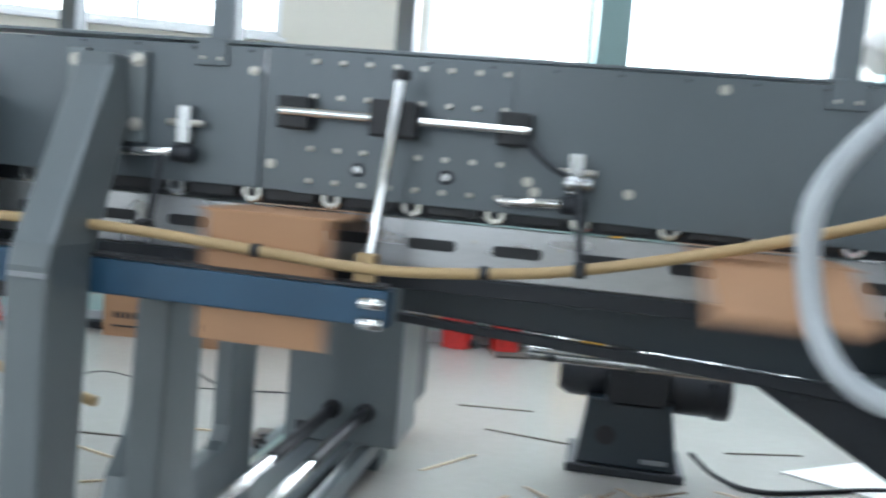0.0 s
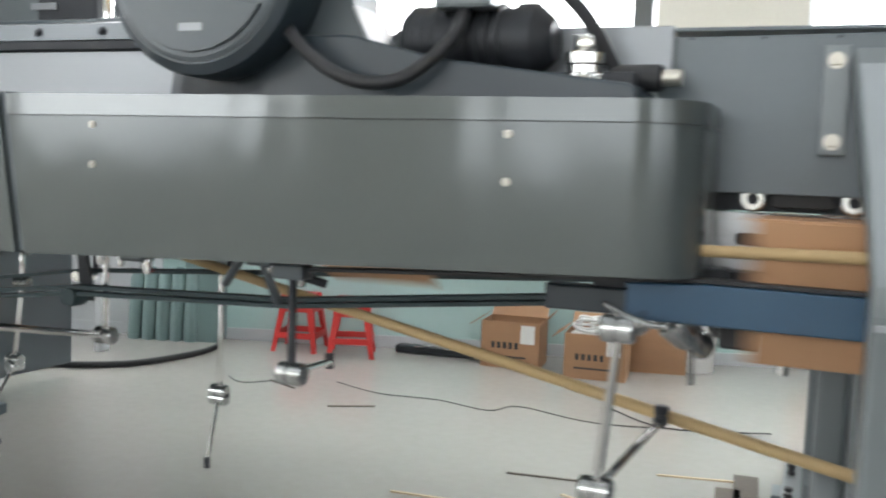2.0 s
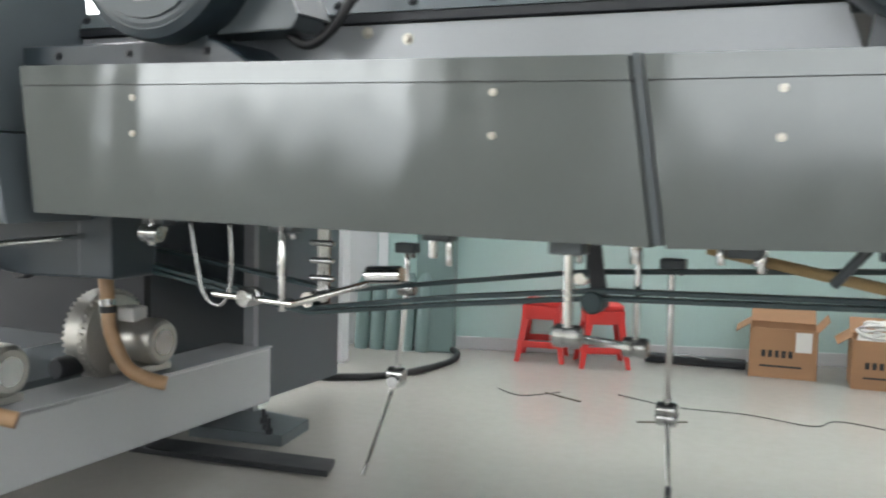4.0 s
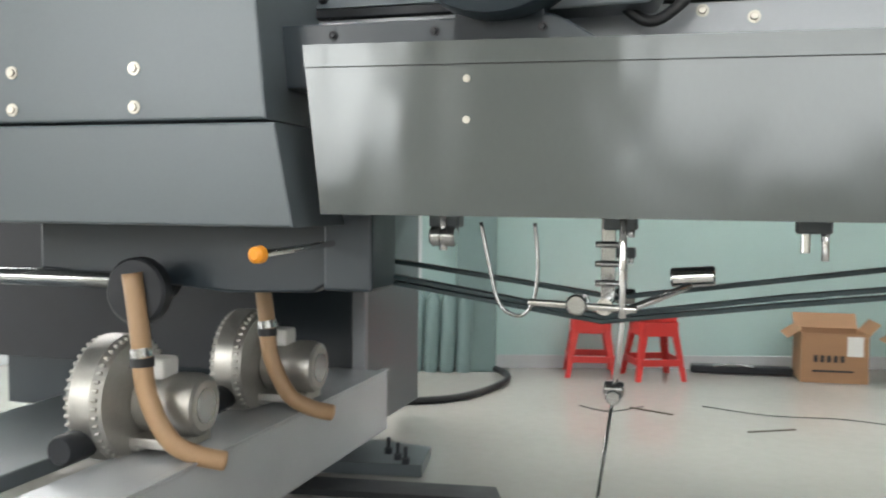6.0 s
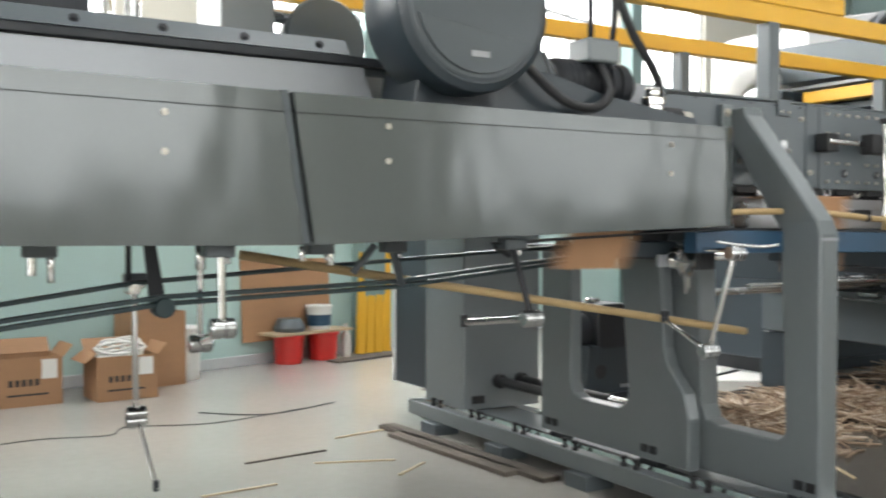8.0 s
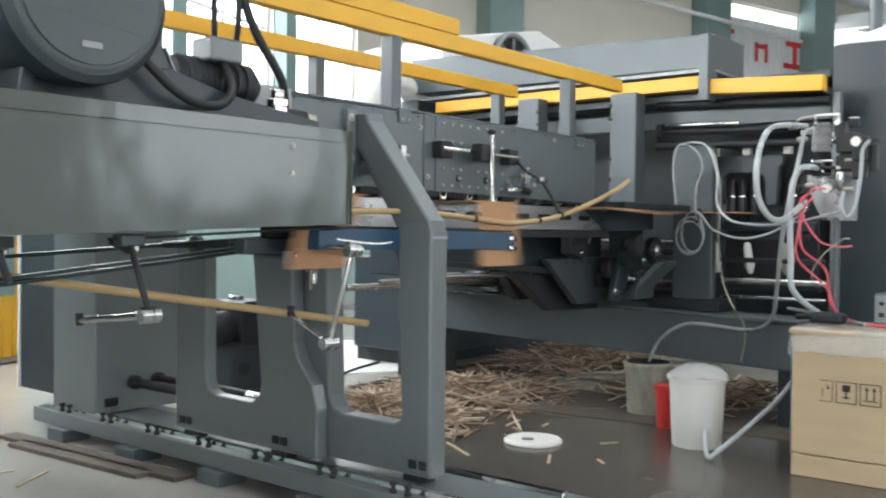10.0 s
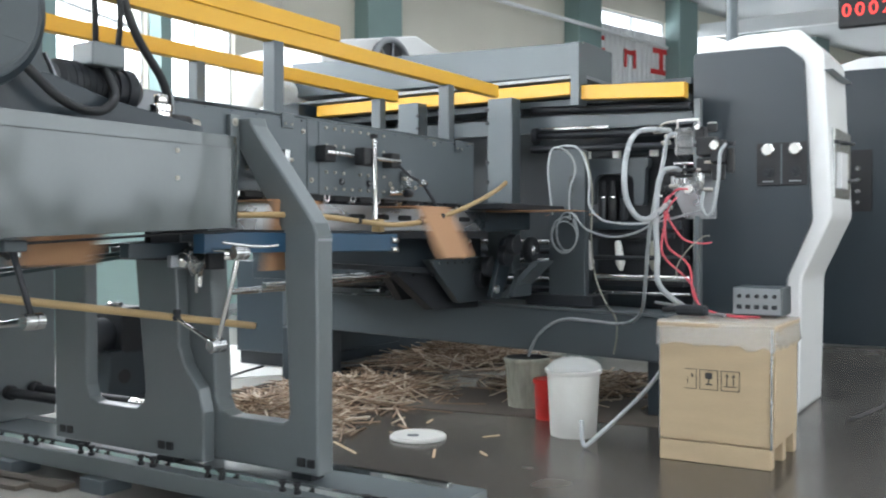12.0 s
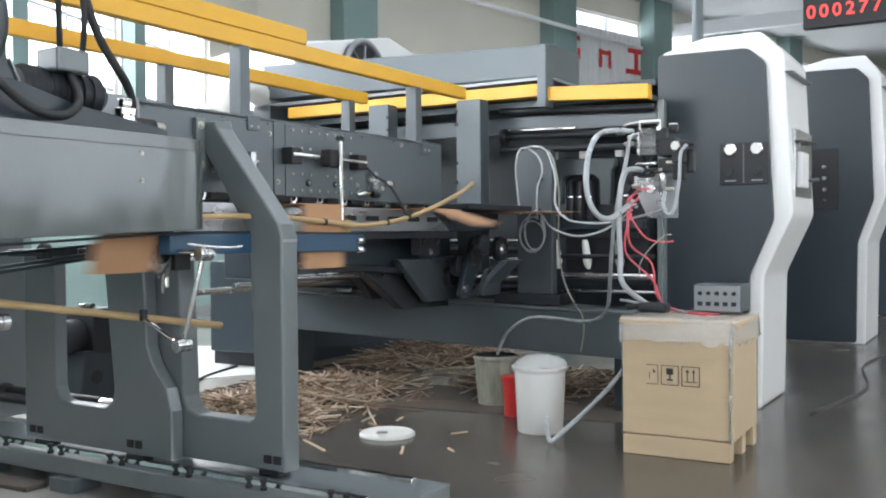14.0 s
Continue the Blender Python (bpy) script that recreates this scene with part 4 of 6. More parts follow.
part("foot_shoe", span((1.93, -0.02, 0.168), (2.02, 0.1, 0.20), 0.004), M_DARK, t)

t = thing("slide_base", (2.0, 1.3, 0.07), "long grey slide base with bright rails on blocks", "machine base")
bed = part("bed", span((1.72, -0.75, 0.075), (2.26, 3.05, 0.165), 0.006), M_GREY, t)
for x in (1.80, 2.17):
    part("rail", slab([(x, 0.166), (x + 0.045, 0.166), (x + 0.04, 0.185), (x + 0.005, 0.185)], "y", -0.6, 2.95, 0.002), M_CHROME, t)
for i in range(8):
    y = -0.55 + i * 0.46
    for dy in (0, 0.085):
        part("stud", turned((1.752, y + dy, 0.165), (1.752, y + dy, 0.215), [(0, 0.016), (0.3, 0.016), (0.32, 0.010), (0.7, 0.010), (0.72, 0.018), (1, 0.018)], 8), M_BLACK, bed)
for i in range(5):
    part("support_block", span((1.67, -0.4 + i * 0.75, 0.0), (1.85, -0.22 + i * 0.75, 0.073), 0.004), M_PANEL, t)
    part("support_block", span((2.1, -0.4 + i * 0.75, 0.0), (2.27, -0.22 + i * 0.75, 0.073), 0.004), M_PANEL, t)
t = thing("lead_screw", (2.1, 1.2, 0.35), "pair of chrome lead screws with black bellows", "lead screw")
for x in (2.05, 2.22):
    part("screw_bar", rod((x, 0.87, 0.345), (x, 2.45, 0.345), 0.024), M_CHROME, t)
    part("bellows", tube([(x, 1.55 + 0.012 * i, 0.345) for i in range(75)], 0.026, 10, None, False, 0.18), M_BLACK, t)
    part("end_cap", rod((x, 2.40, 0.345), (x, 2.455, 0.345), 0.045), M_BLACK, t)
    part("bearing", span((x - 0.04, 0.86, 0.186), (x + 0.04, 0.92, 0.39), 0.006), M_GREY, t)

t = thing("end_cabinet", (2.1, 2.9, 0.12), "blue-grey steel end cabinet of the cross frame", "machine cabinet")
part("body", span((1.80, 2.46, 0.168), (2.38, 2.95, 1.45), 0.008), M_GREY, t)
part("rear_door", span((1.86, 3.02, 0.22), (2.33, 3.5, 1.45), 0.01), M_NAVY, t, "dark blue-grey door panel")
part("edge_trim", span((1.845, 3.485, 0.22), (1.87, 3.51, 1.45), 0.003), M_SHELL, t)
part("hinge_bar", span((2.0, 2.95, 0.5), (2.2, 3.02, 1.3), 0.004), M_DARK, t)
part("foot_recess", span((1.86, 2.452, 0.21), (1.95, 2.461, 0.26), 0.003), M_BLACK, t)
for y0, y1, x0 in ((1.35, 3.0, 1.50), (1.55, 2.75, 1.42)):
    single("floor_plank", box((x0 + 0.09, (y0 + y1) / 2, 0.014), (0.12, y1 - y0, 0.026), 0.004, Matrix.Rotation(radians(4), 4, "Z")), M_MAT, "dark worn wooden plank lying on the floor", "plank", "floor planks")

# geared motor standing on the floor
t = thing("gear_motor", (3.5, 3.25, 0), "black geared motor block standing on the floor", "gear motor")
part("base", span((3.22, 3.05, 0.0), (3.86, 3.55, 0.05), 0.01), M_DARK, t)
part("pedestal", slab([(3.27, 0.05), (3.82, 0.05), (3.76, 0.42), (3.31, 0.42)], "y", 3.08, 3.5, 0.012), M_NAVY, t)
part("gearbox", slab(rounded([(3.40, 0.38), (3.74, 0.38), (3.74, 0.74), (3.40, 0.74)], 0.06), "y", 3.08, 3.48, 0.015), M_DARK, t)
part("round_window", turned((3.42, 3.075, 0.22), (3.42, 3.085, 0.22), [(0, 0.055), (1, 0.055)], 24), M_BLACK, t)
part("motor", turned((3.72, 3.28, 0.48), (4.08, 3.28, 0.48), [(0, 0.13), (0.1, 0.14), (0.7, 0.14), (0.72, 0.15), (0.95, 0.15), (1, 0.12)], 28), M_DARK, t)
part("motor", turned((3.42, 3.28, 0.52), (3.14, 3.28, 0.52), [(0, 0.13), (0.1, 0.14), (0.8, 0.14), (1, 0.11)], 28), M_DARK, t)
part("plate", span((3.62, 3.071, 0.085), (3.76, 3.079, 0.11), 0.001), M_LIGHT, t)
part("cap", rod((3.5, 3.28, 0.74), (3.5, 3.28, 0.775), 0.06), M_STEEL, t)
part("pin", rod((3.08, 3.28, 0.68), (3.24, 3.28, 0.68), 0.018), M_CHROME, t)
single("motor_cable", tube([(3.9, 3.3, 0.12), (4.05, 3.2, 0.03), (4.3, 3.1, 0.014), (4.9, 3.4, 0.014), (5.5, 3.6, 0.014)], 0.014), M_BLACK, "black cable trailing from the geared motor", "cable")

# ---- fold bed in front of the printing units ----
t = thing("fold_bed", (3.6, 0.9, 1.0), "dark steel folding bed with sloping arms", "folding bed")
part("side_beam", slab([(2.70, 1.215), (4.35, 1.29), (4.9, 1.29), (4.9, 1.05), (4.2, 1.06), (2.70, 1.145)], "y", 0.80, 0.87, 0.006), M_NAVY, t)
part("lower_rib", slab([(2.70, 1.14), (4.6, 1.04), (4.6, 0.99), (2.70, 1.115)], "y", 0.76, 0.80, 0.004), M_DARK, t)
for i in range(7):
    part("rib_bolt", hexbolt((2.95 + i * 0.24, 0.759, 1.075 - i * 0.012), (0, -1, -0.3), 0.012, 0.02, False), M_DARK, t)
part("gusset", slab([(3.75, 1.06), (4.9, 1.06), (4.9, 0.74), (4.25, 0.76)], "y", 0.82, 0.9, 0.008), M_DARK, t)
part("slate_panel", slab([(4.02, 1.12), (4.86, 1.13), (4.95, 0.80), (4.42, 0.805)], "y", 0.70, 0.76, 0.006), M_SLATE, t, "slate cheek plate with rivets")
for i in range(8):
    part("rivet", hexbolt((4.05 + i * 0.1, 0.699, 1.095), (0, -1, 0), 0.008, 0.006, False), M_STEEL, t)
part("mount_bracket", slab([(4.15, 1.30), (4.42, 1.30), (4.42, 1.16), (4.30, 1.12), (4.15, 1.16)], "y", 0.60, 0.68, 0.008), M_DARK, t)
for px, pz in ((4.19, 1.25), (4.37, 1.25), (4.28, 1.17)):
    part("bracket_bolt", hexbolt((px, 0.599, pz), (0, -1, 0), 0.016, 0.016), M_STEEL, t)
part("upper_block", slab([(3.98, 1.455), (4.98, 1.455), (4.98, 1.33), (4.25, 1.31)], "y", 0.42, 0.66, 0.008), M_NAVY, t)
part("arm", slab([(4.0, 1.30), (4.2, 1.30), (4.75, 0.80), (4.5, 0.80)], "y", 1.25, 1.33, 0.008), M_DARK, t)
part("link_plate", slab(rounded([(4.52, 0.84), (4.66, 0.82), (4.92, 1.20), (4.84, 1.30), (4.72, 1.26)], 0.05), "y", 0.50, 0.54, 0.006), M_NAVY, t)
part("link_plate", slab(rounded([(4.66, 0.84), (4.96, 0.84), (4.97, 1.02), (4.78, 1.04)], 0.03), "y", 0.40, 0.44, 0.006), M_SLATE, t)
for px, pz, r in ((4.60, 0.90, 0.035), (4.83, 1.21, 0.05), (4.90, 0.93, 0.03)):
    part("pivot", turned((px, 0.485, pz), (px, 0.50, pz), [(0, r * 0.8), (1, r)], 16), M_STEEL, t)
part("hub_ring", turned((4.93, 0.36, 1.18), (4.93, 0.42, 1.18), [(0, 0.085), (0.2, 0.095), (0.8, 0.095), (1, 0.085)], 28), M_DARK, t)
part("hub_cap", turned((4.93, 0.345, 1.18), (4.93, 0.361, 1.18), [(0, 0.03), (1, 0.045)], 18), M_STEEL, t)
for i in range(3):
    part("tie_rod", rod((3.1, 1.0 + i * 0.35, 1.02 - i * 0.05), (4.9, 1.0 + i * 0.35, 1.02 - i * 0.05), 0.022), M_STEEL, t)
part("cross_shaft", rod((4.55, 0.9, 1.05), (4.55, 2.4, 1.05), 0.035), M_STEEL, t)
part("cross_shaft", rod((4.4, 0.9, 1.20), (4.4, 2.4, 1.20), 0.03), M_STEEL, t)
part("rear_panel", span((4.2, 1.36, 0.95), (5.0, 2.5, 1.46), 0.01), M_NAVY, t)
part("top_plate", span((4.06, 0.15, 1.46), (5.0, 2.5, 1.50), 0.006), M_DARK, t)
for i in range(4):
    part("drive_roller", turned((4.62 + 0.06 * (i % 2), 0.34 + i * 0.1, 1.22 - 0.08 * i), (4.62 + 0.06 * (i % 2), 0.40 + i * 0.1, 1.22 - 0.08 * i), [(0, 0.07), (0.1, 0.075), (0.9, 0.075), (1, 0.07)], 20), M_DARK, t)
part("chrome_pin", rod((4.9, 0.42, 1.34), (4.9, 0.62, 1.34), 0.015), M_CHROME, t)
part("chute", slab([(0.50, 0.83), (0.56, 0.83), (0.28, 1.10), (0.22, 1.10)], "x", 4.74, 4.98, 0.006), M_PANEL, t)

t = thing("bridge_beam", (5.05, 1.0, 0.45), "long slate-grey steel floor beam of the printing unit", "machine beam")
part("beam", slab([(-0.62, 0.395), (2.9, 0.49), (2.9, 0.81), (-0.62, 0.715)], "x", 5.0, 5.35, 0.012), M_PANEL, t)
part("beam_top", slab([(-0.62, 0.717), (2.9, 0.812), (2.9, 0.828), (-0.62, 0.733)], "x", 4.97, 5.40, 0.003), M_GREY, t)
part("bright_strip", slab([(1.1, 0.7645), (2.8, 0.811), (2.8, 0.822), (1.1, 0.775)], "x", 4.955, 4.969, 0.002), M_STEEL, t)
for y in (1.3, 1.55, 1.95):
    part("loose_fitting", box((5.1, y, 0.80 + 0.027 * (y - 1.0)), (0.10, 0.16, 0.05), 0.012), M_STEEL, t)
part("leg", span((5.05, 2.55, 0.0), (5.4, 2.95, 0.47), 0.01), M_NAVY, t)
part("leg", span((5.1, -0.62, 0.0), (5.35, -0.45, 0.40), 0.01), M_NAVY, t)

# ---- printing units ----
def unit(x0, x1, label, detailed, tall=1.0, out=0.0):
    """A printing unit: white shell with a dark end panel."""
    t = thing("printing_unit", ((x0 + x1) / 2, -1.0, 0), label, "printing machine", "printing units")
    SH = [(-0.62, 0.0), (-0.62, 2.66), (-0.95, 2.75), (-1.36, 2.75), (-1.52, 2.58), (-1.58, 1.42), (-1.38, 0.98), (-1.36, 0.0)]
    SH = [(y - (out if y < -0.7 else 0), z * tall) for y, z in SH]
    part("shell", slab(rounded(SH, 0.035), "x", x0 + 0.03, x1, 0.02), M_SHELL, t, "white enamelled rounded front shell")
    DK = [(-0.61, 0.02), (-0.61, 2.64), (-1.28, 2.63), (-1.40, 2.52), (-1.455, 1.38), (-1.285, 0.98), (-1.27, 0.02)]
    DK = [(y - (out if y < -0.7 else 0), z * tall) for y, z in DK]
    part("end_panel", slab(rounded(DK, 0.04), "x", x0 - 0.02, x0 + 0.028, 0.004), M_NAVY, t, "dark slate end panel")
    part("panel_seam", span((x0 + 0.04, -1.585 - out, 2.44 * tall), (x1 - 0.1, -1.50, 2.44 * tall + 0.007), 0), M_PANEL, t)
    if detailed:
        part("instrument_plate", span((x0 - 0.032, -1.425, 1.64), (x0 - 0.021, -1.08, 1.945), 0.003), M_BLACK, t)
        part("plate_divider", span((x0 - 0.036, -1.256, 1.65), (x0 - 0.0325, -1.246, 1.935), 0.001), M_PANEL, t)
        for y in (-1.158, -1.345):
            gauge = part("gauge", turned((x0 - 0.033, y, 1.895), (x0 - 0.06, y, 1.895), [(0, 0.046), (0.8, 0.046), (1, 0.038)], 24), M_CHROME, t)
            part("gauge_face", turned((x0 - 0.061, y, 1.895), (x0 - 0.063, y, 1.895), [(0, 0.036), (1, 0.036)], 24), M_WHITE, gauge)
            part("selector", turned((x0 - 0.033, y, 1.735), (x0 - 0.055, y, 1.735), [(0, 0.04), (0.5, 0.04), (0.6, 0.022), (1, 0.02)], 18), M_DARK, t)
            part("legend", span((x0 - 0.0345, y - 0.04, 1.665), (x0 - 0.0325, y + 0.04, 1.675), 0), M_LIGHT, t)
        # control screen in the shell's front
        part("screen_recess", span((x0 + 0.16, -1.575, 1.55), (x0 + 0.80, -1.548, 2.05), 0.004), M_STEEL, t)
        part("screen_plate", span((x0 + 0.22, -1.61, 1.62), (x0 + 0.48, -1.576, 1.88), 0.004), M_SHELL, t)
        part("screen_arm", rod((x0 + 0.14, -1.585, 1.95), (x0 + 0.78, -1.60, 1.98), 0.012), M_DARK, t)
        part("screen_handle", rod((x0 + 0.50, -1.60, 1.68), (x0 + 0.80, -1.62, 1.70), 0.014), M_DARK, t)
    else:
        part("instrument_plate", span((x0 - 0.03, -1.2, 1.55), (x0 - 0.021, -0.9, 2.25), 0.003), M_BLACK, t)
        for i in range(4):
            part("button", rod((x0 - 0.045, -1.05, 1.65 + i * 0.13), (x0 - 0.03, -1.05, 1.65 + i * 0.13), 0.025), M_STEEL, t)
    return t


unit(5.65, 6.52, "tall printing unit with dark end panel and white shell", True)
unit(10.3, 11.5, "tall printing unit farther along with white shell", False, 1.2, 0.12)
unit(14.4, 15.6, "tall printing unit farther along with white shell", False, 1.2, 0.12)
t = thing("pole", (6.9, -0.5, 0), "tall grey steel pole beside the printing unit", "pole")
part("tube", rod((6.9, -0.55, 0.0), (6.9, -0.55, 4.6), 0.05), M_PANEL, t)

# works of the first unit, open towards the fold bed
t = thing("machine_works", (5.6, 0.9, 0.8), "dark open works of the printing unit with shafts", "machine works")
part("back_plate", span((6.3, -0.6, 0.5), (6.4, 2.9, 2.5), 0.01), M_NAVY, t)
part("far_frame", span((5.0, 2.7, 0.8), (6.4, 2.9, 2.45), 0.01), M_NAVY, t)
part("plate_post", span((5.0, 0.585, 1.0), (5.14, 0.80, 2.335), 0.008), M_PANEL, t, "grey steel post with bolts")
part("plate_post", span((5.0, 1.44, 1.0), (5.14, 1.64, 2.36), 0.008), M_PANEL, t, "grey steel post with bolts")
for y in (0.80, 1.44):
    for z in (2.25, 2.15, 1.85, 1.7):
        part("post_bolt", hexbolt((4.999, y, z), (-1, 0, 0), 0.016, 0.014, False), M_DARK, t)
big = part("big_plate", slab(rounded([(0.04, 0.745), (0.336, 0.755), (0.336, 1.93), (0.04, 1.93)], 0.05), "x", 5.12, 5.20, 0.008), M_SLATE, t, "slate bearing plate with tube hooks")
for y, z in ((0.13, 1.66), (0.13, 1.42)):
    part("tube_hook", tube([(5.12, y, z + 0.04), (5.08, y, z + 0.05), (5.07, y, z), (5.07, y, z - 0.04)], 0.014, 8), M_BLACK, big)
part("plate_foot", span((5.05, -0.05, 0.76), (5.35, 0.50, 0.84), 0.006), M_DARK, t)
part("light_panel", span((5.34, -0.70, 2.09), (5.38, 2.6, 2.215), 0.004), M_PANEL, t)
for z0, z1, r, m in ((2.262, 2.205, 0.028, M_DARK), (2.062, 2.03, 0.028, M_DARK), (1.955, 1.93, 0.026, M_DARK), (0.975, 0.975, 0.024, M_CHROME), (0.86, 0.86, 0.014, M_STEEL), (1.12, 1.12, 0.018, M_DARK)):
    part("cross_shaft", rod((5.28, -0.70, z1), (5.28, 0.56 if z0 > 1.9 else 0.04, z0), r), m, t)
part("shaft_collar", rod((5.28, 0.50, 2.06), (5.28, 0.545, 2.06), 0.065), M_DARK, t)
part("chrome_shaft", rod((5.24, -0.10, 2.088), (5.24, 0.46, 2.10), 0.016), M_CHROME, t)
part("ink_tray", span((5.5, -0.58, 0.90), (5.9, 0.1, 1.9), 0.01), M_DARK, t)
yoke = part("yoke", slab(rounded([(0.20, 1.87), (0.20, 1.80), (0.14, 1.79), (0.135, 1.52), (0.065, 1.52), (0.06, 1.70), (0.02, 1.745), (-0.20, 1.74), (-0.25, 1.70), (-0.255, 1.51), (-0.335, 1.51), (-0.345, 1.78), (-0.37, 1.80), (-0.37, 1.86)], 0.022), "x", 5.34, 5.42, 0.006), M_SLATE, t, "slate yoke over the ink cylinders")
for y in (0.135, -0.11, -0.40):
    part("pale_block", box((5.37, y, 1.90), (0.05, 0.055, 0.065), 0.006), M_WHITE, t)
for y, r, m in ((0.02, 0.032, M_DARK), (-0.055, 0.036, M_BLACK), (-0.15, 0.03, M_DARK), (-0.42, 0.04, M_BLACK)):
    cyl = part("ink_cylinder", turned((5.42, y, 1.40), (5.42, y, 1.70), [(0, r * 0.7), (0.08, r), (0.55, r), (0.6, r * 0.75), (0.9, r * 0.75), (1, r * 0.5)], 18), m, t)
    part("cylinder_band", turned((5.42, y, 1.57), (5.42, y, 1.582), [(0, r * 0.9), (1, r * 0.9)], 18), M_CHROME, cyl)
for y, m in ((0.125, M_WHITE), (-0.125, M_WHITE), (-0.385, M_DIRTY)):
    part("spout", turned((5.40, y + 0.02, 1.245), (5.40, y - 0.01, 1.02), [(0, 0.018), (0.1, 0.026), (0.45, 0.03), (0.75, 0.036), (0.95, 0.02), (1, 0.012)], 12), m, t)
part("cross_bar", span((5.36, -0.55, 1.262), (5.42, 0.1, 1.30), 0.005), M_DARK, t)
part("cross_bar", span((5.40, -0.58, 1.33), (5.46, 0.1, 1.39), 0.005), M_NAVY, t)
for y in (-0.50, -0.56):
    part("small_valve", turned((5.32, y, 1.62), (5.26, y, 1.62), [(0, 0.034), (0.5, 0.034), (0.6, 0.02), (1, 0.02)], 14), M_BLACK, t)
    part("small_valve", turned((5.32, y, 1.49), (5.27, y, 1.49), [(0, 0.026), (1, 0.02)], 14), M_STEEL, t)
# plate added out of sight to keep the roof light off the works
part("roof_plate", span((5.62, -0.6, 2.42), (6.3, 2.7, 2.47), 0.006), M_NAVY, t)
part("top_rail", span((5.3, -0.62, 2.28), (5.6, 2.7, 2.33), 0.006), M_PANEL, t)
part("side_strip", span((5.30, -0.765, 0.74), (5.36, -0.715, 2.26), 0.005), M_GREY, t)
for i in range(6):
    z = 0.86 + i * 0.075
    part("lower_shaft", rod((5.5, 0.4, z), (5.5, 2.6, z), 0.022), M_STEEL if i % 2 else M_DARK, t)

t = thing("safety_bar", (5.15, 1.0, 2.3), "yellow enamelled cross bar above the works", "safety bar")
part("bar", span((5.12, 0.16, 2.335), (5.22, 2.6, 2.43), 0.005), M_YELLOW, t)
part("bar", slab([(-0.70, 2.255), (0.14, 2.30), (0.14, 2.405), (-0.70, 2.36)], "x", 5.14, 5.23, 0.004), M_YELLOW, t)
part("bracket", span((5.10, 0.08, 2.25), (5.24, 0.15, 2.72), 0.004), M_PANEL, t)
t = thing("air_duct", (5.6, 0.9, 2.5), "grey sheet-metal air duct over the unit", "air duct")
part("duct", slab([(0.1, 2.50), (0.1, 2.745), (1.6, 2.80), (3.0, 2.86), (3.0, 2.55), (1.6, 2.52)], "x", 5.25, 5.8, 0.01), M_PANEL, t)
part("flange", span((5.22, 0.1, 2.47), (5.82, 3.0, 2.498), 0.004), M_LIGHT, t)
part("leg", span((5.3, 0.12, 2.33), (5.36, 0.18, 2.47), 0.003), M_PANEL, t)
part("leg", span((5.3, 2.5, 2.33), (5.36, 2.56, 2.47), 0.003), M_PANEL, t)
t = thing("dust_fan", (6.8, 3.0, 0), "white dust extraction hood with a spoked round opening", "extractor")
part("hood", slab([(5.75, 2.55), (5.75, 3.12), (6.0, 3.22), (7.4, 3.50), (8.1, 3.36), (8.1, 2.6)], "y", 3.05, 4.2, 0.02), M_SHELL, t)
part("stand", span((6.2, 3.2, 0.0), (7.8, 4.1, 2.55), 0.01), M_NAVY, t)
part("opening", turned((6.84, 3.055, 3.02), (6.84, 3.0, 3.02), [(0, 0.34), (1, 0.34)], 36), M_BLACK, t)
part("rim", tube([(6.84 + 0.33 * math.cos(a), 2.99, 3.02 + 0.33 * math.sin(a)) for a in [2 * math.pi * i / 36 for i in range(37)]], 0.035, 10, None, False), M_LIGHT, t)
for a in range(0, 360, 45):
    part("spoke", rod((6.84, 2.99, 3.02), (6.84 + 0.33 * math.cos(radians(a)), 2.99, 3.02 + 0.33 * math.sin(radians(a))), 0.014), M_LIGHT, t)
single("flex_hose", tube([(4.5, 2.9, 2.30), (4.75, 2.95, 2.52), (5.05, 3.0, 2.62), (5.35, 3.05, 2.55), (5.7, 3.2, 2.45)], 0.10, 16, None, True, 0.09), M_WHITE, "white corrugated extraction hose", "hose")

# yellow rails on stands above the folding section
for y, x0, x1, step, z0 in ((0.47, -0.55, 4.53, 2.73, 2.265), (1.35, -0.2, 4.55, None, 2.30)):
    t = thing("safety_rail", ((x0 + x1) / 2, y, 1.89), "long yellow safety rail on grey stands", "safety rail", "yellow safety rails")
    part("rail", span((x0, y - 0.03, z0), (x1, y + 0.03, z0 + 0.085), 0.004), M_YELLOW, t)
    if step:
        part("rail", span((x0, y - 0.034, z0 + 0.087), (step, y + 0.034, z0 + 0.17), 0.004), M_YELLOW, t)
    for x in (2.215, 3.86) if step else (1.2, 2.53, 4.32):
        sd = part("stand", span((x - 0.035, y - 0.05, 1.895), (x + 0.035, y + 0.03, z0 - 0.001), 0.004), M_PANEL, t)
        if step:
            part("stand_foot", span((x - 0.045, 0.362, 1.825), (x + 0.045, 0.371, 1.90), 0.003), M_PANEL, sd)
            for dx in (-0.025, 0.025):
                part("foot_bolt", hexbolt((x + dx, 0.361, 1.845), (0, -1, 0), 0.006, 0.006, False), M_BRASS, sd)
t = thing("side_plate", (2.75, 1.4, 1.5), "grey steel side plate on the far side of the line", "machine plate")
part("plate", span((1.42, 1.33, 1.505), (4.06, 1.36, 1.894), 0.003), M_PANEL, t)
part("tie_bar", rod((2.0, 0.40, 1.72), (2.0, 1.33, 1.72), 0.03), M_STEEL, t)
part("tie_bar", rod((3.9, 0.40, 1.72), (3.9, 1.33, 1.72), 0.03), M_STEEL, t)

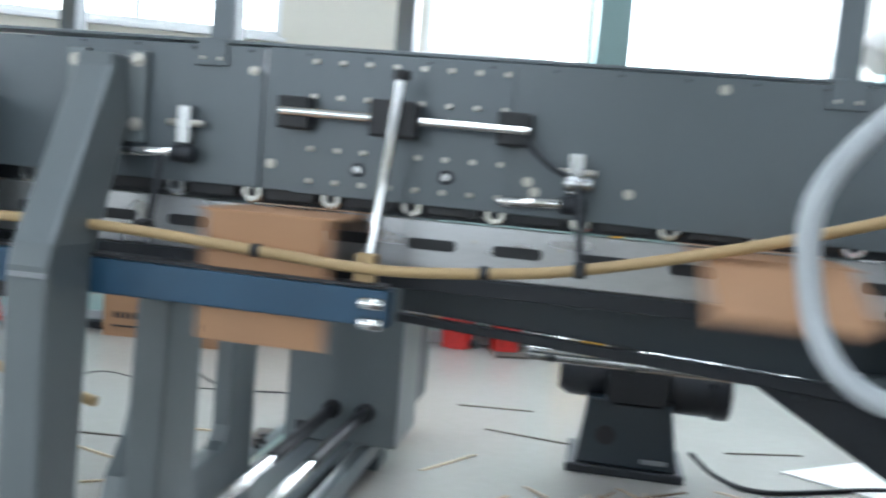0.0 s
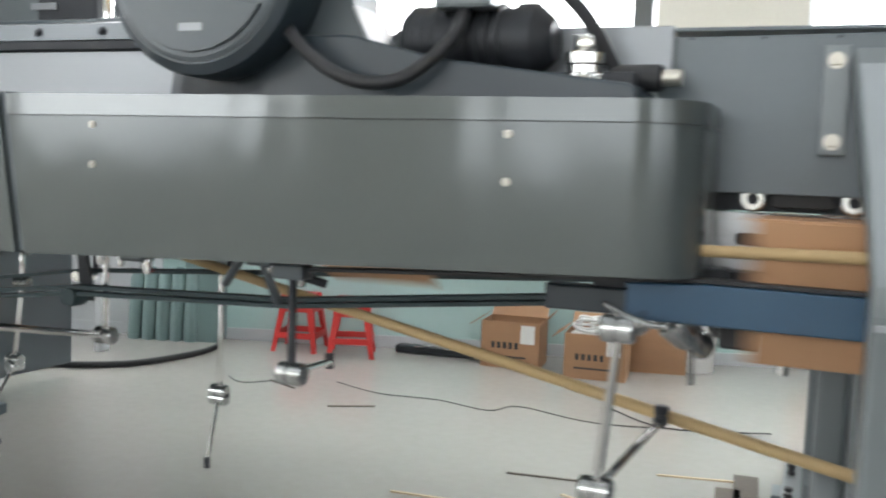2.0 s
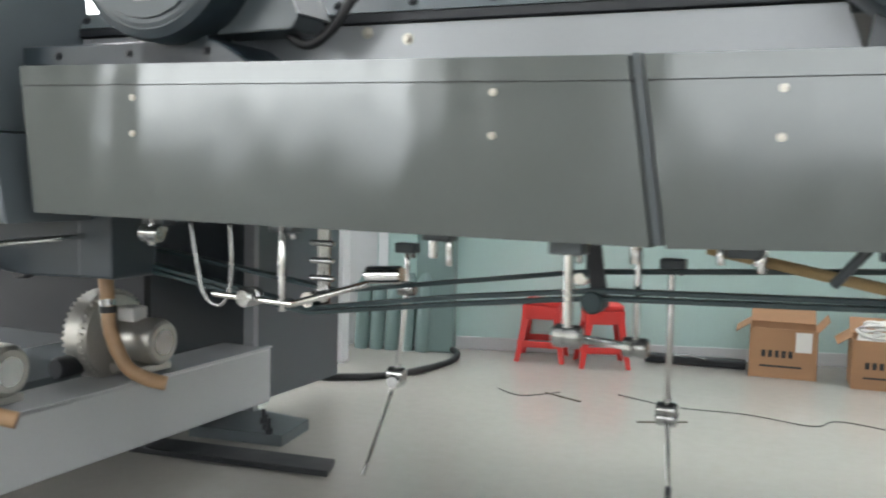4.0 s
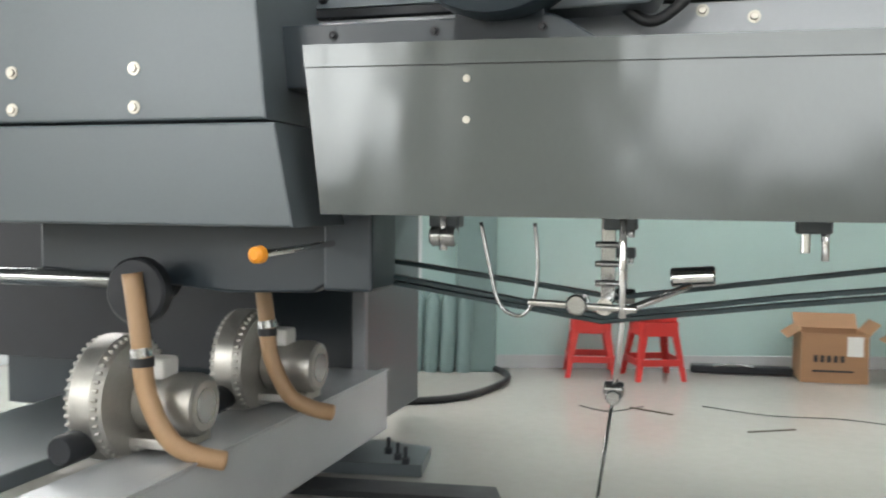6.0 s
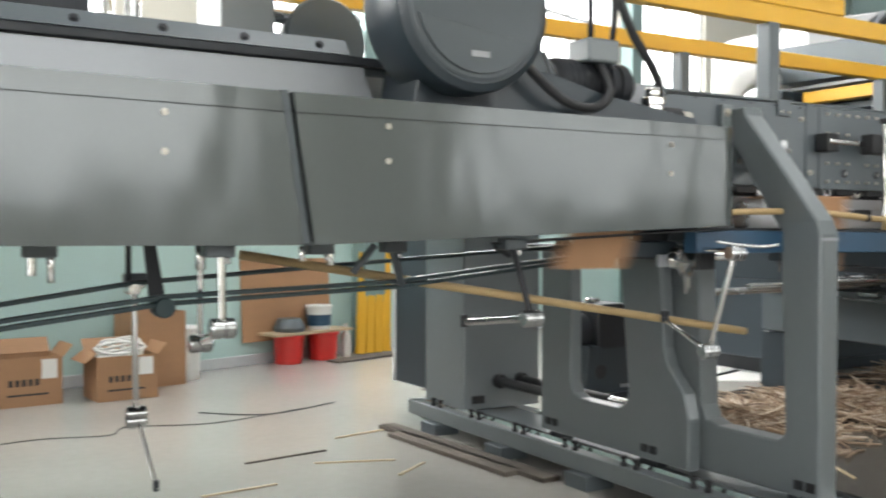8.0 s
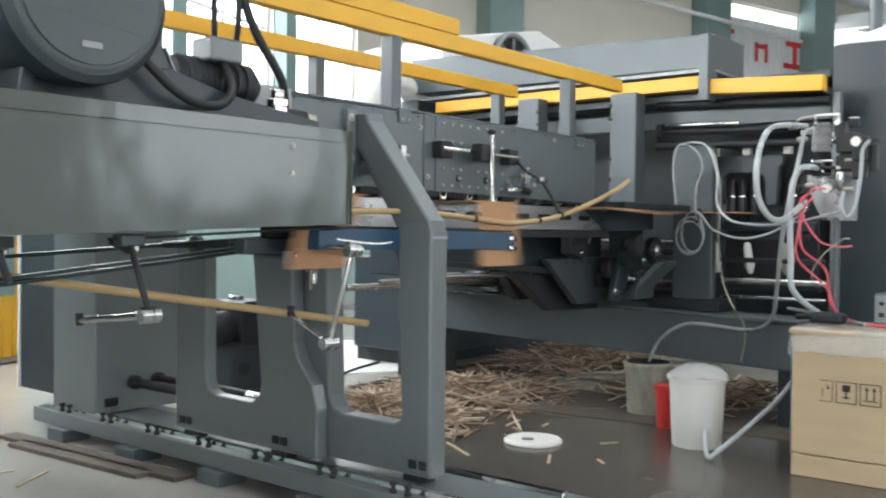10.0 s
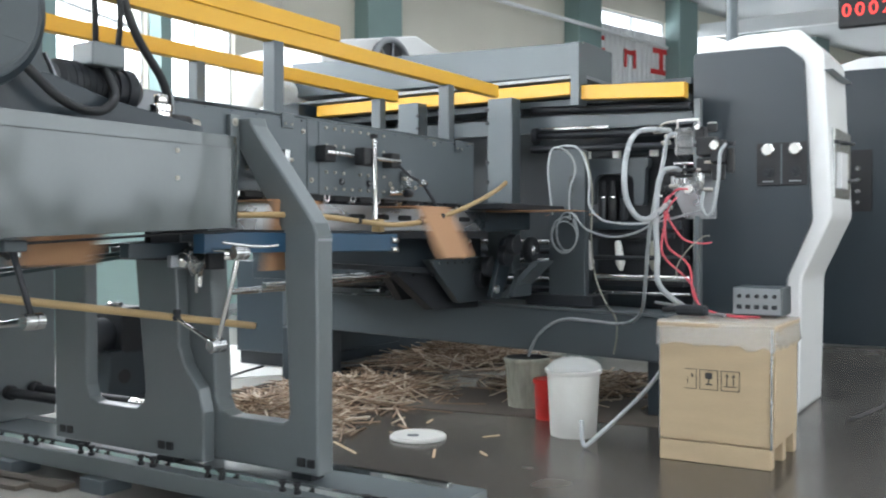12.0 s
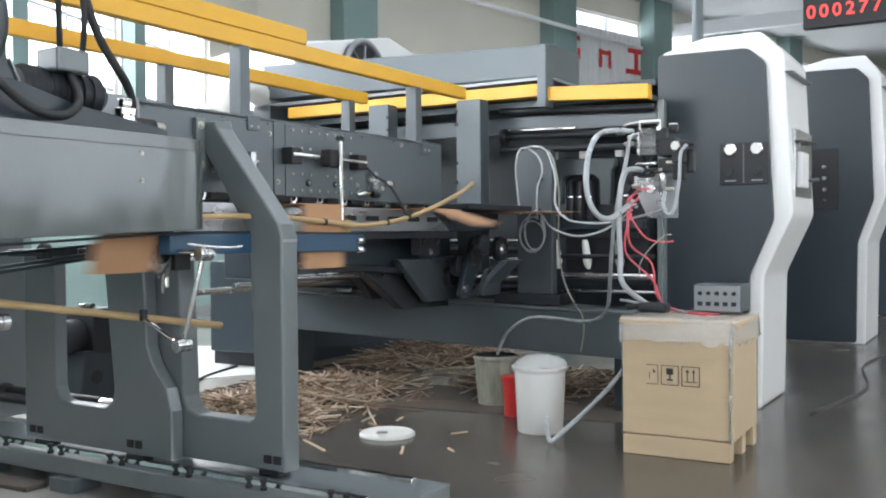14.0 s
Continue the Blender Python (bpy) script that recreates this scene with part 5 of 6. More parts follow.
# ---- valve block, tubes, crate ----
t = thing("valve_block", (5.3, -0.7, 1.4), "black valve block with gauges on a post above the crate", "valve block")
valve_block = t
part("back_plate", slab([(-0.555, 1.66), (-0.60, 1.52), (-0.66, 1.40), (-0.875, 1.40), (-0.875, 1.72), (-0.555, 1.72)], "x", 5.28, 5.30, 0.003), M_GUIDE, t)
part("side_plate", span((5.26, -0.885, 1.41), (5.279, -0.80, 1.70), 0.003), M_LIGHT, t)
part("mount_bar", span((5.22, -1.02, 1.905), (5.26, -0.60, 1.93), 0.003), M_DARK, t)
cup = part("cup", box((5.16, -0.69, 1.94), (0.10, 0.12, 0.19), 0.02), M_GLASS, t, "clear sight cup")
part("cup_base", turned((5.16, -0.69, 1.845), (5.16, -0.69, 1.80), [(0, 0.05), (0.4, 0.04), (1, 0.015)], 18), M_DARK, cup)
part("cup_frame", tube([(5.15, -0.645, 2.03), (5.15, -0.645, 2.09), (5.15, -0.795, 2.09), (5.15, -0.795, 2.04)], 0.009, 8, None, False), M_WHITE, t)
part("cup_rod", rod((5.15, -0.70, 1.80), (5.15, -0.705, 1.62), 0.008), M_STEEL, t)
for z, w in ((1.785, 0.07), (1.742, 0.085), (1.70, 0.06)):
    part("cross_fitting", rod((5.13, -0.70 - w, z), (5.13, -0.70 + w, z), 0.012), M_BLACK if z < 1.75 < 1.78 else M_CHROME, t)
for c, sz in (((5.19, -0.80, 1.99), (0.10, 0.07, 0.10)), ((5.19, -0.845, 1.90), (0.12, 0.13, 0.13)), ((5.18, -0.93, 1.86), (0.10, 0.10, 0.16)), ((5.20, -0.83, 1.77), (0.10, 0.11, 0.10)), ((5.19, -0.92, 1.72), (0.09, 0.08, 0.11)), ((5.21, -0.62, 1.74), (0.07, 0.12, 0.07)), ((5.21, -1.0, 1.80), (0.06, 0.05, 0.17))):
    part("regulator", box(c, sz, 0.012), M_BLACK, t)
part("cap", turned((5.17, -0.885, 2.0), (5.17, -0.885, 2.055), [(0, 0.028), (0.5, 0.034), (1, 0.034)], 18), M_BLACK, t)
part("cap_band", turned((5.17, -0.885, 2.056), (5.17, -0.885, 2.064), [(0, 0.03), (1, 0.03)], 18), M_WHITE, t)
part("filter", turned((5.18, -0.80, 1.72), (5.18, -0.80, 1.60), [(0, 0.022), (0.3, 0.028), (0.8, 0.024), (1, 0.012)], 16), M_STEEL, t)
for y, z, r in ((-0.915, 1.90, 0.036), (-0.735, 1.605, 0.037), (-0.80, 2.03, 0.02)):
    dial = part("dial", turned((5.13, y, z), (5.10, y, z), [(0, r), (0.8, r), (1, r * 0.85)], 20), M_CHROME, t)
    part("dial_face", turned((5.0995, y, z), (5.098, y, z), [(0, r * 0.78), (1, r * 0.78)], 20), M_WHITE, dial)
for y, z in ((-0.50, 2.02), (-0.56, 2.03), (-0.585, 1.985), (-0.56, 1.94), (-0.87, 1.79), (-0.78, 1.74), (-0.86, 1.60), (-0.62, 1.63)):
    part("fitting", rod((5.16, y - 0.03, z), (5.16, y + 0.035, z), 0.015), M_BRASS, t)
part("brass_pipe", tube([(5.15, -0.50, 2.02), (5.15, -0.54, 2.07), (5.15, -0.62, 2.085), (5.15, -0.64, 2.08)], 0.009), M_BRASS, t)
part("stem", rod((5.24, -0.76, 1.42), (5.24, -0.76, 0.735), 0.018), M_PANEL, t)
valve_block.location, valve_block.scale = (4.495, -0.959, 1.388), (0.88, 0.88, 0.88)
TUBES = [
    ([(4.337, -0.871, 1.933), (4.134, -0.825, 1.925), (3.943, -0.805, 1.887), (3.719, -0.838, 1.779), (3.572, -0.874, 1.63), (3.565, -0.888, 1.493), (3.61, -0.924, 1.398), (3.719, -0.947, 1.376), (4.001, -0.918, 1.422), (4.32, -0.875, 1.493)], 0.0161, M_TUBE, "thick milky tube looping from the valve block"),
    ([(4.32, -0.91, 1.911), (4.232, -0.893, 1.88), (4.232, -0.867, 1.74), (4.232, -0.816, 1.514), (4.36, -0.728, 1.265), (4.542, -0.638, 0.96), (4.715, -0.55, 0.78), (4.823, -0.434, 0.692), (4.95, -0.256, 0.659), (4.94, -0.088, 0.672), (4.93, 0.134, 0.672), (4.94, 0.312, 0.573), (4.96, 0.4, 0.45), (4.98, 0.45, 0.34)], 0.0125, M_TUBE, "milky tube dropping into the grey pail"),
    ([(4.337, -0.932, 1.687), (4.258, -0.915, 1.691), (4.232, -0.866, 1.674), (4.214, -0.837, 1.571), (4.196, -0.833, 1.361), (4.17, -0.851, 1.17), (4.144, -0.877, 0.98), (4.33, -0.99, 0.83), (4.25, -1.05, 0.815)], 0.017, M_TUBE, "thick milky tube running down from the valve block"),
    ([(5.06, 0.129, 1.4), (5.03, 0.125, 1.5), (5.0, 0.103, 1.64), (5.0, 0.065, 1.752), (5.0, 0.089, 1.855), (5.0, 0.176, 1.927), (5.0, 0.252, 1.92), (5.0, 0.284, 1.795), (5.03, 0.285, 1.62), (5.05, 0.27, 1.44)], 0.0075, M_TUBE, "thin milky tube hooked over the slate plate"),
    ([(5.03, 0.22, 1.93), (4.923, 0.127, 1.937), (4.846, -0.01, 1.915), (4.769, -0.101, 1.84), (4.693, -0.18, 1.672), (4.616, -0.213, 1.498), (4.539, -0.337, 1.39), (4.462, -0.542, 1.36), (4.385, -0.74, 1.367), (4.326, -0.928, 1.399), (4.302, -1.1, 1.442)], 0.0075, M_TUBE, "thin milky tube hanging across the works"),
    ([(5.05, 0.15, 1.47), (4.892, 0.02, 1.432), (4.744, -0.133, 1.33), (4.616, -0.371, 1.275), (4.488, -0.597, 1.305), (4.36, -0.769, 1.373), (4.302, -0.88, 1.44)], 0.0075, M_TUBE, "thin milky tube hanging across the works"),
    ([(5.04, 0.05, 1.91), (5.0, -0.022, 1.849), (5.0, -0.069, 1.6), (5.0, -0.062, 1.264), (4.98, -0.102, 0.994), (4.96, -0.185, 0.817), (4.95, -0.268, 0.7), (4.95, -0.279, 0.576), (4.96, -0.25, 0.44)], 0.006, M_DIRTY, "thin grey tube hanging over the beam"),
    ([(4.302, -1.223, 1.823), (4.232, -1.24, 1.815), (4.232, -1.211, 1.766), (4.232, -1.202, 1.615), (4.232, -1.173, 1.449), (4.232, -1.136, 1.403), (4.232, -1.103, 1.451), (4.284, -1.098, 1.546)], 0.0106, M_TUBE, "milky tube looping from the regulator"),
    ([(4.337, -0.897, 1.546), (4.232, -0.876, 1.493), (4.232, -0.875, 1.36), (4.205, -0.874, 1.17), (4.36, -0.99, 1.0), (4.34, -1.06, 0.86), (4.28, -1.2, 0.815), (4.12, -1.4, 0.813)], 0.0064, M_PINK, "red tube running down to the crate"),
    ([(4.337, -0.915, 1.52), (4.249, -0.884, 1.432), (4.223, -0.893, 1.229), (4.36, -0.985, 1.1), (4.36, -1.02, 0.9), (4.33, -1.16, 0.816), (4.2, -1.45, 0.813)], 0.0064, M_PINK, "red tube running down to the crate"),
    ([(4.337, -0.994, 1.568), (4.232, -0.959, 1.564), (4.232, -0.915, 1.53), (4.232, -0.875, 1.476)], 0.0064, M_PINK, "short red tube beside the dial"),
    ([(4.276, -0.884, 1.414), (4.232, -0.904, 1.379), (4.232, -0.991, 1.265), (4.258, -1.087, 1.237), (4.32, -1.135, 1.242)], 0.0059, M_PINK, "short red tube beside the valve block"),
    ([(4.276, -1.135, 1.282), (4.232, -1.107, 1.274), (4.232, -1.011, 1.19), (4.232, -0.952, 1.095), (4.276, -0.941, 1.018)], 0.0043, M_DIRTY, "thin grey tube beside the valve block"),
    ([(4.85, -0.6, 0.83), (4.6, -0.8, 0.835), (4.5, -1.0, 0.815), (4.2, -1.25, 0.815)], 0.01, M_TUBE, "milky tube end lying on the crate"),
    ([(4.60, -0.80, 0.60), (4.40, -0.83, 0.50), (4.20, -0.79, 0.36), (4.05, -0.66, 0.19), (3.93, -0.535, 0.05), (3.90, -0.50, 0.018), (3.92, -0.47, 0.05), (3.98, -0.44, 0.15)], 0.014, M_TUBE, "milky tube hanging beside the crate to the floor"),
]
for pts, r, m, lab in TUBES:
    single("tube", tube(pts, r, 8), m, lab, "tube", "loose tubes")
coil = bmesh.new()
for k, (dy, dz, ry, rz) in enumerate(((0.0, 0.0, 0.088, 0.125), (0.018, -0.012, 0.105, 0.135), (-0.012, 0.014, 0.082, 0.145), (0.006, -0.022, 0.10, 0.112))):
    tube([(5.10 - 0.012 * k, 0.176 + dy + ry * math.cos(a), 1.30 + dz + rz * math.sin(a)) for a in [2 * math.pi * i / 28 for i in range(29)]], 0.0055, 8, coil, False)
single("tube_coil", coil, M_TUBE, "coiled milky tube hung on the dark plate", "tube")

CR = Matrix.Rotation(radians(1.5), 4, "Z")
t = thing("crate", (4.2, -1.29, 0), "plywood shipping crate wrapped in plastic film", "crate")
cx, cy = 4.215, -1.275
def crp(name, c, s, m, lab="", bevel=0.004):
    return part(name, box((cx + c[0], cy + c[1], c[2]), s, bevel, CR), m, t, lab)
crp("box", (0, 0, 0.445), (0.62, 0.645, 0.64), M_PLY)
crp("top_lid", (0, 0, 0.779), (0.65, 0.67, 0.022), M_PLY)
crp("pallet_board", (-0.27, 0, 0.06), (0.09, 0.62, 0.115), M_PLY, "raw pallet board")
crp("pallet_board", (0.27, 0, 0.06), (0.09, 0.62, 0.115), M_PLY, "raw pallet board")
crp("pallet_board", (0, 0, 0.06), (0.09, 0.62, 0.115), M_PLY, "raw pallet board")
for sx, sy in ((-1, -1), (-1, 1), (1, -1)):
    crp("corner_edge", (sx * 0.313, sy * 0.313, 0.445), (0.012, 0.012, 0.66), M_STEEL)
for yy in (0.15, 0.03, -0.09):
    bm = bmesh.new()
    for a, b in (((-0.05, -0.055), (0.05, -0.055)), ((0.05, -0.055), (0.05, 0.055)), ((0.05, 0.055), (-0.05, 0.055)), ((-0.05, 0.055), (-0.05, -0.055))):
        p0, p1 = (cx - 0.3125, cy + yy + a[0], 0.475 + a[1]), (cx - 0.3125, cy + yy + b[0], 0.475 + b[1])
        span([min(u, v) - 0.002 for u, v in zip(p0, p1)], [max(u, v) + 0.002 for u, v in zip(p0, p1)], 0, bm)
    part("mark_frame", bm, M_INK, t)
    mk = bmesh.new()
    if yy == 0.15:
        add(mk, [(cx - 0.3135, cy + yy + 0.035 * math.cos(a), 0.485 + 0.03 * math.sin(a)) for a in [math.pi * i / 8 for i in range(9)]], [tuple(range(9))])
        span((cx - 0.3145, cy + yy - 0.002, 0.445), (cx - 0.3125, cy + yy + 0.002, 0.487), 0, mk)
    elif yy == 0.03:
        span((cx - 0.3145, cy + yy - 0.02, 0.48), (cx - 0.3125, cy + yy + 0.02, 0.515), 0, mk)
        span((cx - 0.3145, cy + yy - 0.004, 0.452), (cx - 0.3125, cy + yy + 0.004, 0.481), 0, mk)
        span((cx - 0.3145, cy + yy - 0.018, 0.445), (cx - 0.3125, cy + yy + 0.018, 0.453), 0, mk)
    else:
        for d in (-0.018, 0.018):
            span((cx - 0.3145, cy + yy + d - 0.003, 0.45), (cx - 0.3125, cy + yy + d + 0.003, 0.505), 0, mk)
            add(mk, [(cx - 0.3135, cy + yy + d - 0.011, 0.498), (cx - 0.3135, cy + yy + d + 0.011, 0.498), (cx - 0.3135, cy + yy + d, 0.517)], [(0, 1, 2)])
        span((cx - 0.3145, cy + yy - 0.035, 0.442), (cx - 0.3125, cy + yy + 0.035, 0.447), 0, mk)
    part("mark", mk, M_INK, t)
for z, w in ((0.55, 0.42), (0.50, 0.40), (0.33, 0.36), (0.30, 0.3)):
    bm = bmesh.new()
    n = 9
    for i in range(n):
        xx = cx - w / 2 + w * i / n
        span((xx, cy - 0.3135, z + 0.006 * (i % 2)), (xx + w / n * 0.7, cy - 0.3115, z + 0.028), 0, bm)
    part("print_bar", bm, M_INK, t)
# loose film over the crate's top
random.seed(4)
bm = bmesh.new()
N = 16
grid = {}
for i in range(N + 1):
    for j in range(N + 1):
        u, v = -0.37 + 0.74 * i / N, -0.37 + 0.74 * j / N
        over = max(abs(u), abs(v)) - 0.328
        z = 0.797 + random.random() * 0.010 if over < 0 else 0.797 - over * 3.2 + random.uniform(-0.02, 0.02)
        grid[i, j] = bm.verts.new((cx + max(-0.336, min(0.336, u)) + random.uniform(-0.004, 0.004), cy + max(-0.336, min(0.336, v)) + random.uniform(-0.004, 0.004), z))
for i in range(N):
    for j in range(N):
        bm.faces.new((grid[i, j], grid[i + 1, j], grid[i + 1, j + 1], grid[i, j + 1])).smooth = True
single("plastic_film", bm, M_FILM, "crumpled clear plastic film draped over the crate", "plastic film")
t = thing("control_box", (4.36, -1.44, 0.81), "small grey electronic control box on the crate", "control box")
part("case", box((4.38, -1.42, 0.90), (0.24, 0.28, 0.165), 0.006), M_PANEL, t)
fp = part("front_panel", span((4.252, -1.555, 0.825), (4.259, -1.285, 0.975), 0.002), M_LIGHT, t)
for i in range(5):
    part("knob", turned((4.252, -1.32 - i * 0.05, 0.93), (4.235, -1.32 - i * 0.05, 0.93), [(0, 0.013), (1, 0.010)], 12), M_BLACK, fp)
    part("socket", span((4.249, -1.335 - i * 0.05, 0.855), (4.252, -1.305 - i * 0.05, 0.88), 0.001), M_DARK, fp)
t = thing("hose_gun", (4.1, -1.05, 0.81), "dark hand tool lying on the crate", "hand tool")
part("body", box((4.12, -1.08, 0.845), (0.10, 0.18, 0.06), 0.02), M_DARK, t)
part("nozzle", rod((4.12, -0.99, 0.85), (4.14, -0.90, 0.84), 0.018), M_BLACK, t)


# ---- pails, lid, strips on the floor ----
def pail(name, x, y, z, r, h, m, label, rim=True, handle=False, lid_m=None):
    t = thing(name, (x, y, z), label, "pail", "pails")
    bm = turned((x, y, z), (x, y, z + h), [(0, r * 0.82), (0.02, r * 0.86), (0.93, r * 0.98), (0.94, r * 1.05), (0.97, r * 1.05), (1.0, r)], 32)
    part("body", bm, m, t)
    if rim:
        part("rim", turned((x, y, z + h - 0.03), (x, y, z + h + 0.004), [(0, r * 1.03), (0.3, r * 1.07), (0.8, r * 1.07), (1, r * 1.0)], 32), lid_m or m, t)
    if handle:
        part("handle", tube([(x, y + r, z + h * 0.9), (x - r * 0.6, y + r * 0.75, z + h + 0.05), (x - r * 0.8, y, z + h + 0.09), (x - r * 0.6, y - r * 0.75, z + h + 0.05), (x, y - r, z + h * 0.9)], 0.006), M_STEEL, t)
    return t


pail("pail", 4.22, -0.275, 0, 0.172, 0.43, M_WHITE, "white plastic pail with plastic film over its top")
bm = turned((4.22, -0.275, 0.43), (4.22, -0.275, 0.50), [(0, 0.181), (0.3, 0.17), (0.7, 0.13), (1, 0.05)], 20)
random.seed(8)
for v in bm.verts:
    v.co += Vector([random.uniform(-0.012, 0.012) for _ in range(3)])
single("plastic_film", bm, M_FILM, "crumpled clear film over the white pail", "plastic film")
p = pail("pail", 4.98, 0.45, 0, 0.165, 0.37, M_DIRTY, "paint-stained grey pail with an ink tube in it")
part("ink", turned((4.98, 0.45, 0.372), (4.98, 0.45, 0.376), [(0, 0.155), (1, 0.155)], 28), M_BLACK, p)
pail("pail", 4.62, 0.10, 0, 0.10, 0.28, M_RED, "small red plastic pail on the floor")
t = thing("plastic_disc", (3.61, 0.52, 0), "white round pail lid lying on the floor", "lid")
part("disc", turned((3.61, 0.52, 0.0), (3.61, 0.52, 0.022), [(0, 0.165), (0.2, 0.18), (0.8, 0.18), (1, 0.172)], 40), M_WHITE, t)
part("ring", tube([(3.61 + 0.165 * math.cos(a), 0.52 + 0.165 * math.sin(a), 0.023) for a in [2 * math.pi * i / 36 for i in range(37)]], 0.006, 6, None, False), M_WHITE, t)
part("grip", box((3.58, 0.54, 0.025), (0.05, 0.07, 0.004), 0.001, Matrix.Rotation(0.6, 4, "Z")), M_PANEL, t)
single("floor_mat", box((5.1, 0.35, 0.004), (1.0, 1.9, 0.008), 0.002, Matrix.Rotation(radians(8), 4, "Z")), M_MAT, "dark worn board lying under the pails", "mat")
single("paper_sheet", slab([(4.45, 3.55), (5.5, 2.9), (7.3, 4.1), (6.6, 5.3)], "z", 0.003, 0.01, 0), M_WHITE, "white sheet spread on the floor", "sheet")
t = thing("machine_plinth", (6.8, 3.4, 0), "dark machine foot behind the white sheet", "machine base")
part("block", span((5.6, 3.35, 0.0), (8.4, 4.0, 0.16), 0.01), M_DARK, t)
part("box", span((5.45, 2.95, 0.16), (6.9, 3.9, 1.05), 0.01), M_NAVY, t)


def strip_pile(n, cx, cy, rx, ry, h, seed):
    """A heap of trimmed board strips."""
    rnd = random.Random(seed)
    bm = bmesh.new()
    for _ in range(n):
        a, q = rnd.uniform(0, 6.283), abs(rnd.gauss(0, 0.5))
        x, y = cx + rx * q * math.cos(a), cy + ry * q * math.sin(a)
        z = rnd.uniform(0.006, max(0.014, h * max(0, 1 - q)))
        L, w = rnd.uniform(0.14, 0.42), rnd.uniform(0.009, 0.017)
        yaw, tilt = rnd.uniform(0, 6.283), rnd.uniform(-0.34, 0.34) if q < 0.9 else rnd.uniform(0.0, 0.06)
        d = Vector((math.cos(yaw), math.sin(yaw), math.sin(tilt)))
        u = Vector((-math.sin(yaw), math.cos(yaw), 0)) * w
        k = Vector((0, 0, 0.004))
        c = Vector((x, y, max(z, 0.006 + abs(d.z) * L / 2)))
        vs = [bm.verts.new(c + d * (s * L / 2) + u * e + k * f) for s in (-1, 1) for e in (-0.5, 0.5) for f in (-1, 1)]
        for f in ((0, 1, 3, 2), (4, 6, 7, 5), (0, 4, 5, 1), (2, 3, 7, 6), (1, 5, 7, 3), (0, 2, 6, 4)):
            bm.faces.new([vs[i] for i in f])
    return bm


def isle(m):
    n, l = m.node_tree.nodes, m.node_tree.links
    b = n["Principled BSDF"]
    g = n.new("ShaderNodeNewGeometry")
    r = n.new("ShaderNodeValToRGB")
    r.color_ramp.elements[0].color, r.color_ramp.elements[1].color = (0.13, 0.085, 0.055, 1), (0.60, 0.51, 0.40, 1)
    e = r.color_ramp.elements.new(0.5)
    e.color = (0.31, 0.215, 0.14, 1)
    l.new(g.outputs["Random Per Island"], r.inputs[0]), l.new(r.outputs[0], b.inputs["Base Color"])
    return m


isle(M_STRIP)
for n, x, y, rx, ry, h, lab in ((1500, 3.62, 1.85, 0.62, 0.75, 0.14, "heap of trimmed brown board strips on the floor"), (1500, 4.75, 1.95, 0.95, 0.75, 0.12, "spread of trimmed brown board strips on the floor"),
                                (1400, 7.1, 2.35, 0.9, 0.8, 0.20, "heap of trimmed brown board strips under the machine"), (700, 6.1, 0.6, 0.9, 0.8, 0.10, "spread of board strips under the machine")):
    single("board_strips", strip_pile(n, x, y, rx, ry, h, int(x * 100)), M_STRIP, lab, "board strips", "", "stuff")


# ---- unit at the other end: column, beam, blowers ----
t = thing("blower_stand", (-2.9, 1.0, 0), "slate steel side frame with a grey cross beam", "machine frame")
part("side_panel", span((-3.02, 2.16, 0.10), (-2.95, 3.05, 1.30), 0.006), M_PANEL, t)
part("front_panel", span((-5.2, 2.18, 0.10), (-3.03, 2.25, 1.30), 0.006), M_NAVY, t)
part("corner_strip", span((-3.0, 2.115, 0.06), (-2.93, 2.16, 1.30), 0.004), M_LIGHT, t)
part("cross_beam", span((-3.12, -1.3, 0.14), (-2.80, 2.10, 0.44), 0.012), M_BEAM_LIT, t)
part("beam_lip", span((-2.83, -1.3, 0.442), (-2.79, 2.10, 0.452), 0.003), M_BEAM_LIT, t)
part("foot_plate", slab([(-3.05, 1.72), (-2.52, 1.80), (-2.58, 2.14), (-3.05, 2.2)], "z", 0.0, 0.06, 0.004), M_PANEL, t)
part("floor_pad", slab([(-3.6, 1.30), (-2.06, 1.50), (-2.13, 1.68), (-3.6, 1.50)], "z", 0.0, 0.03, 0.004), M_DARK, t)
part("inner_rail", span((-4.2, -1.0, 0.30), (-3.5, 2.1, 0.36), 0.006), M_PANEL, t)
for x, y in ((-2.66, 1.86), (-2.60, 1.80), (-2.74, 1.95)):
    part("anchor_bolt", turned((x, y, 0.06), (x, y, 0.14), [(0, 0.02), (0.35, 0.02), (0.36, 0.010), (1, 0.010)], 8), M_DARK, t)
for z in (0.28, 0.35, 0.42):
    part("bolt", hexbolt((-2.945, 2.14, z), (1, 0, 0), 0.012, 0.014, False), M_STEEL, t)
part("gusset", slab([(-3.5, 1.30), (-2.28, 1.30), (-2.28, 1.10), (-2.45, 1.0), (-2.75, 0.99), (-3.5, 1.05)], "y", 0.42, 0.50, 0.01), M_NAVY, t)
part("hanger_block", span((-2.36, 0.30, 1.02), (-2.20, 0.52, 1.27), 0.01), M_NAVY, t)
part("shaft", rod((-5.0, 0.40, 1.02), (-3.0, 0.40, 1.02), 0.03), M_STEEL, t)
part("back_sheet", span((-5.2, 1.55, 0.5), (-3.2, 1.60, 1.3), 0.004), M_DARK, t)
for x, y, z, r in ((-3.0, 0.25, 1.0, 0.11), (-3.35, 0.9, 0.98, 0.09), (-2.95, 0.75, 1.02, 0.07)):
    part("pulley", turned((x, y, z), (x, y + 0.06, z), [(0, r * 0.92), (0.15, r), (0.85, r), (1, r * 0.92)], 28), M_DARK, t)


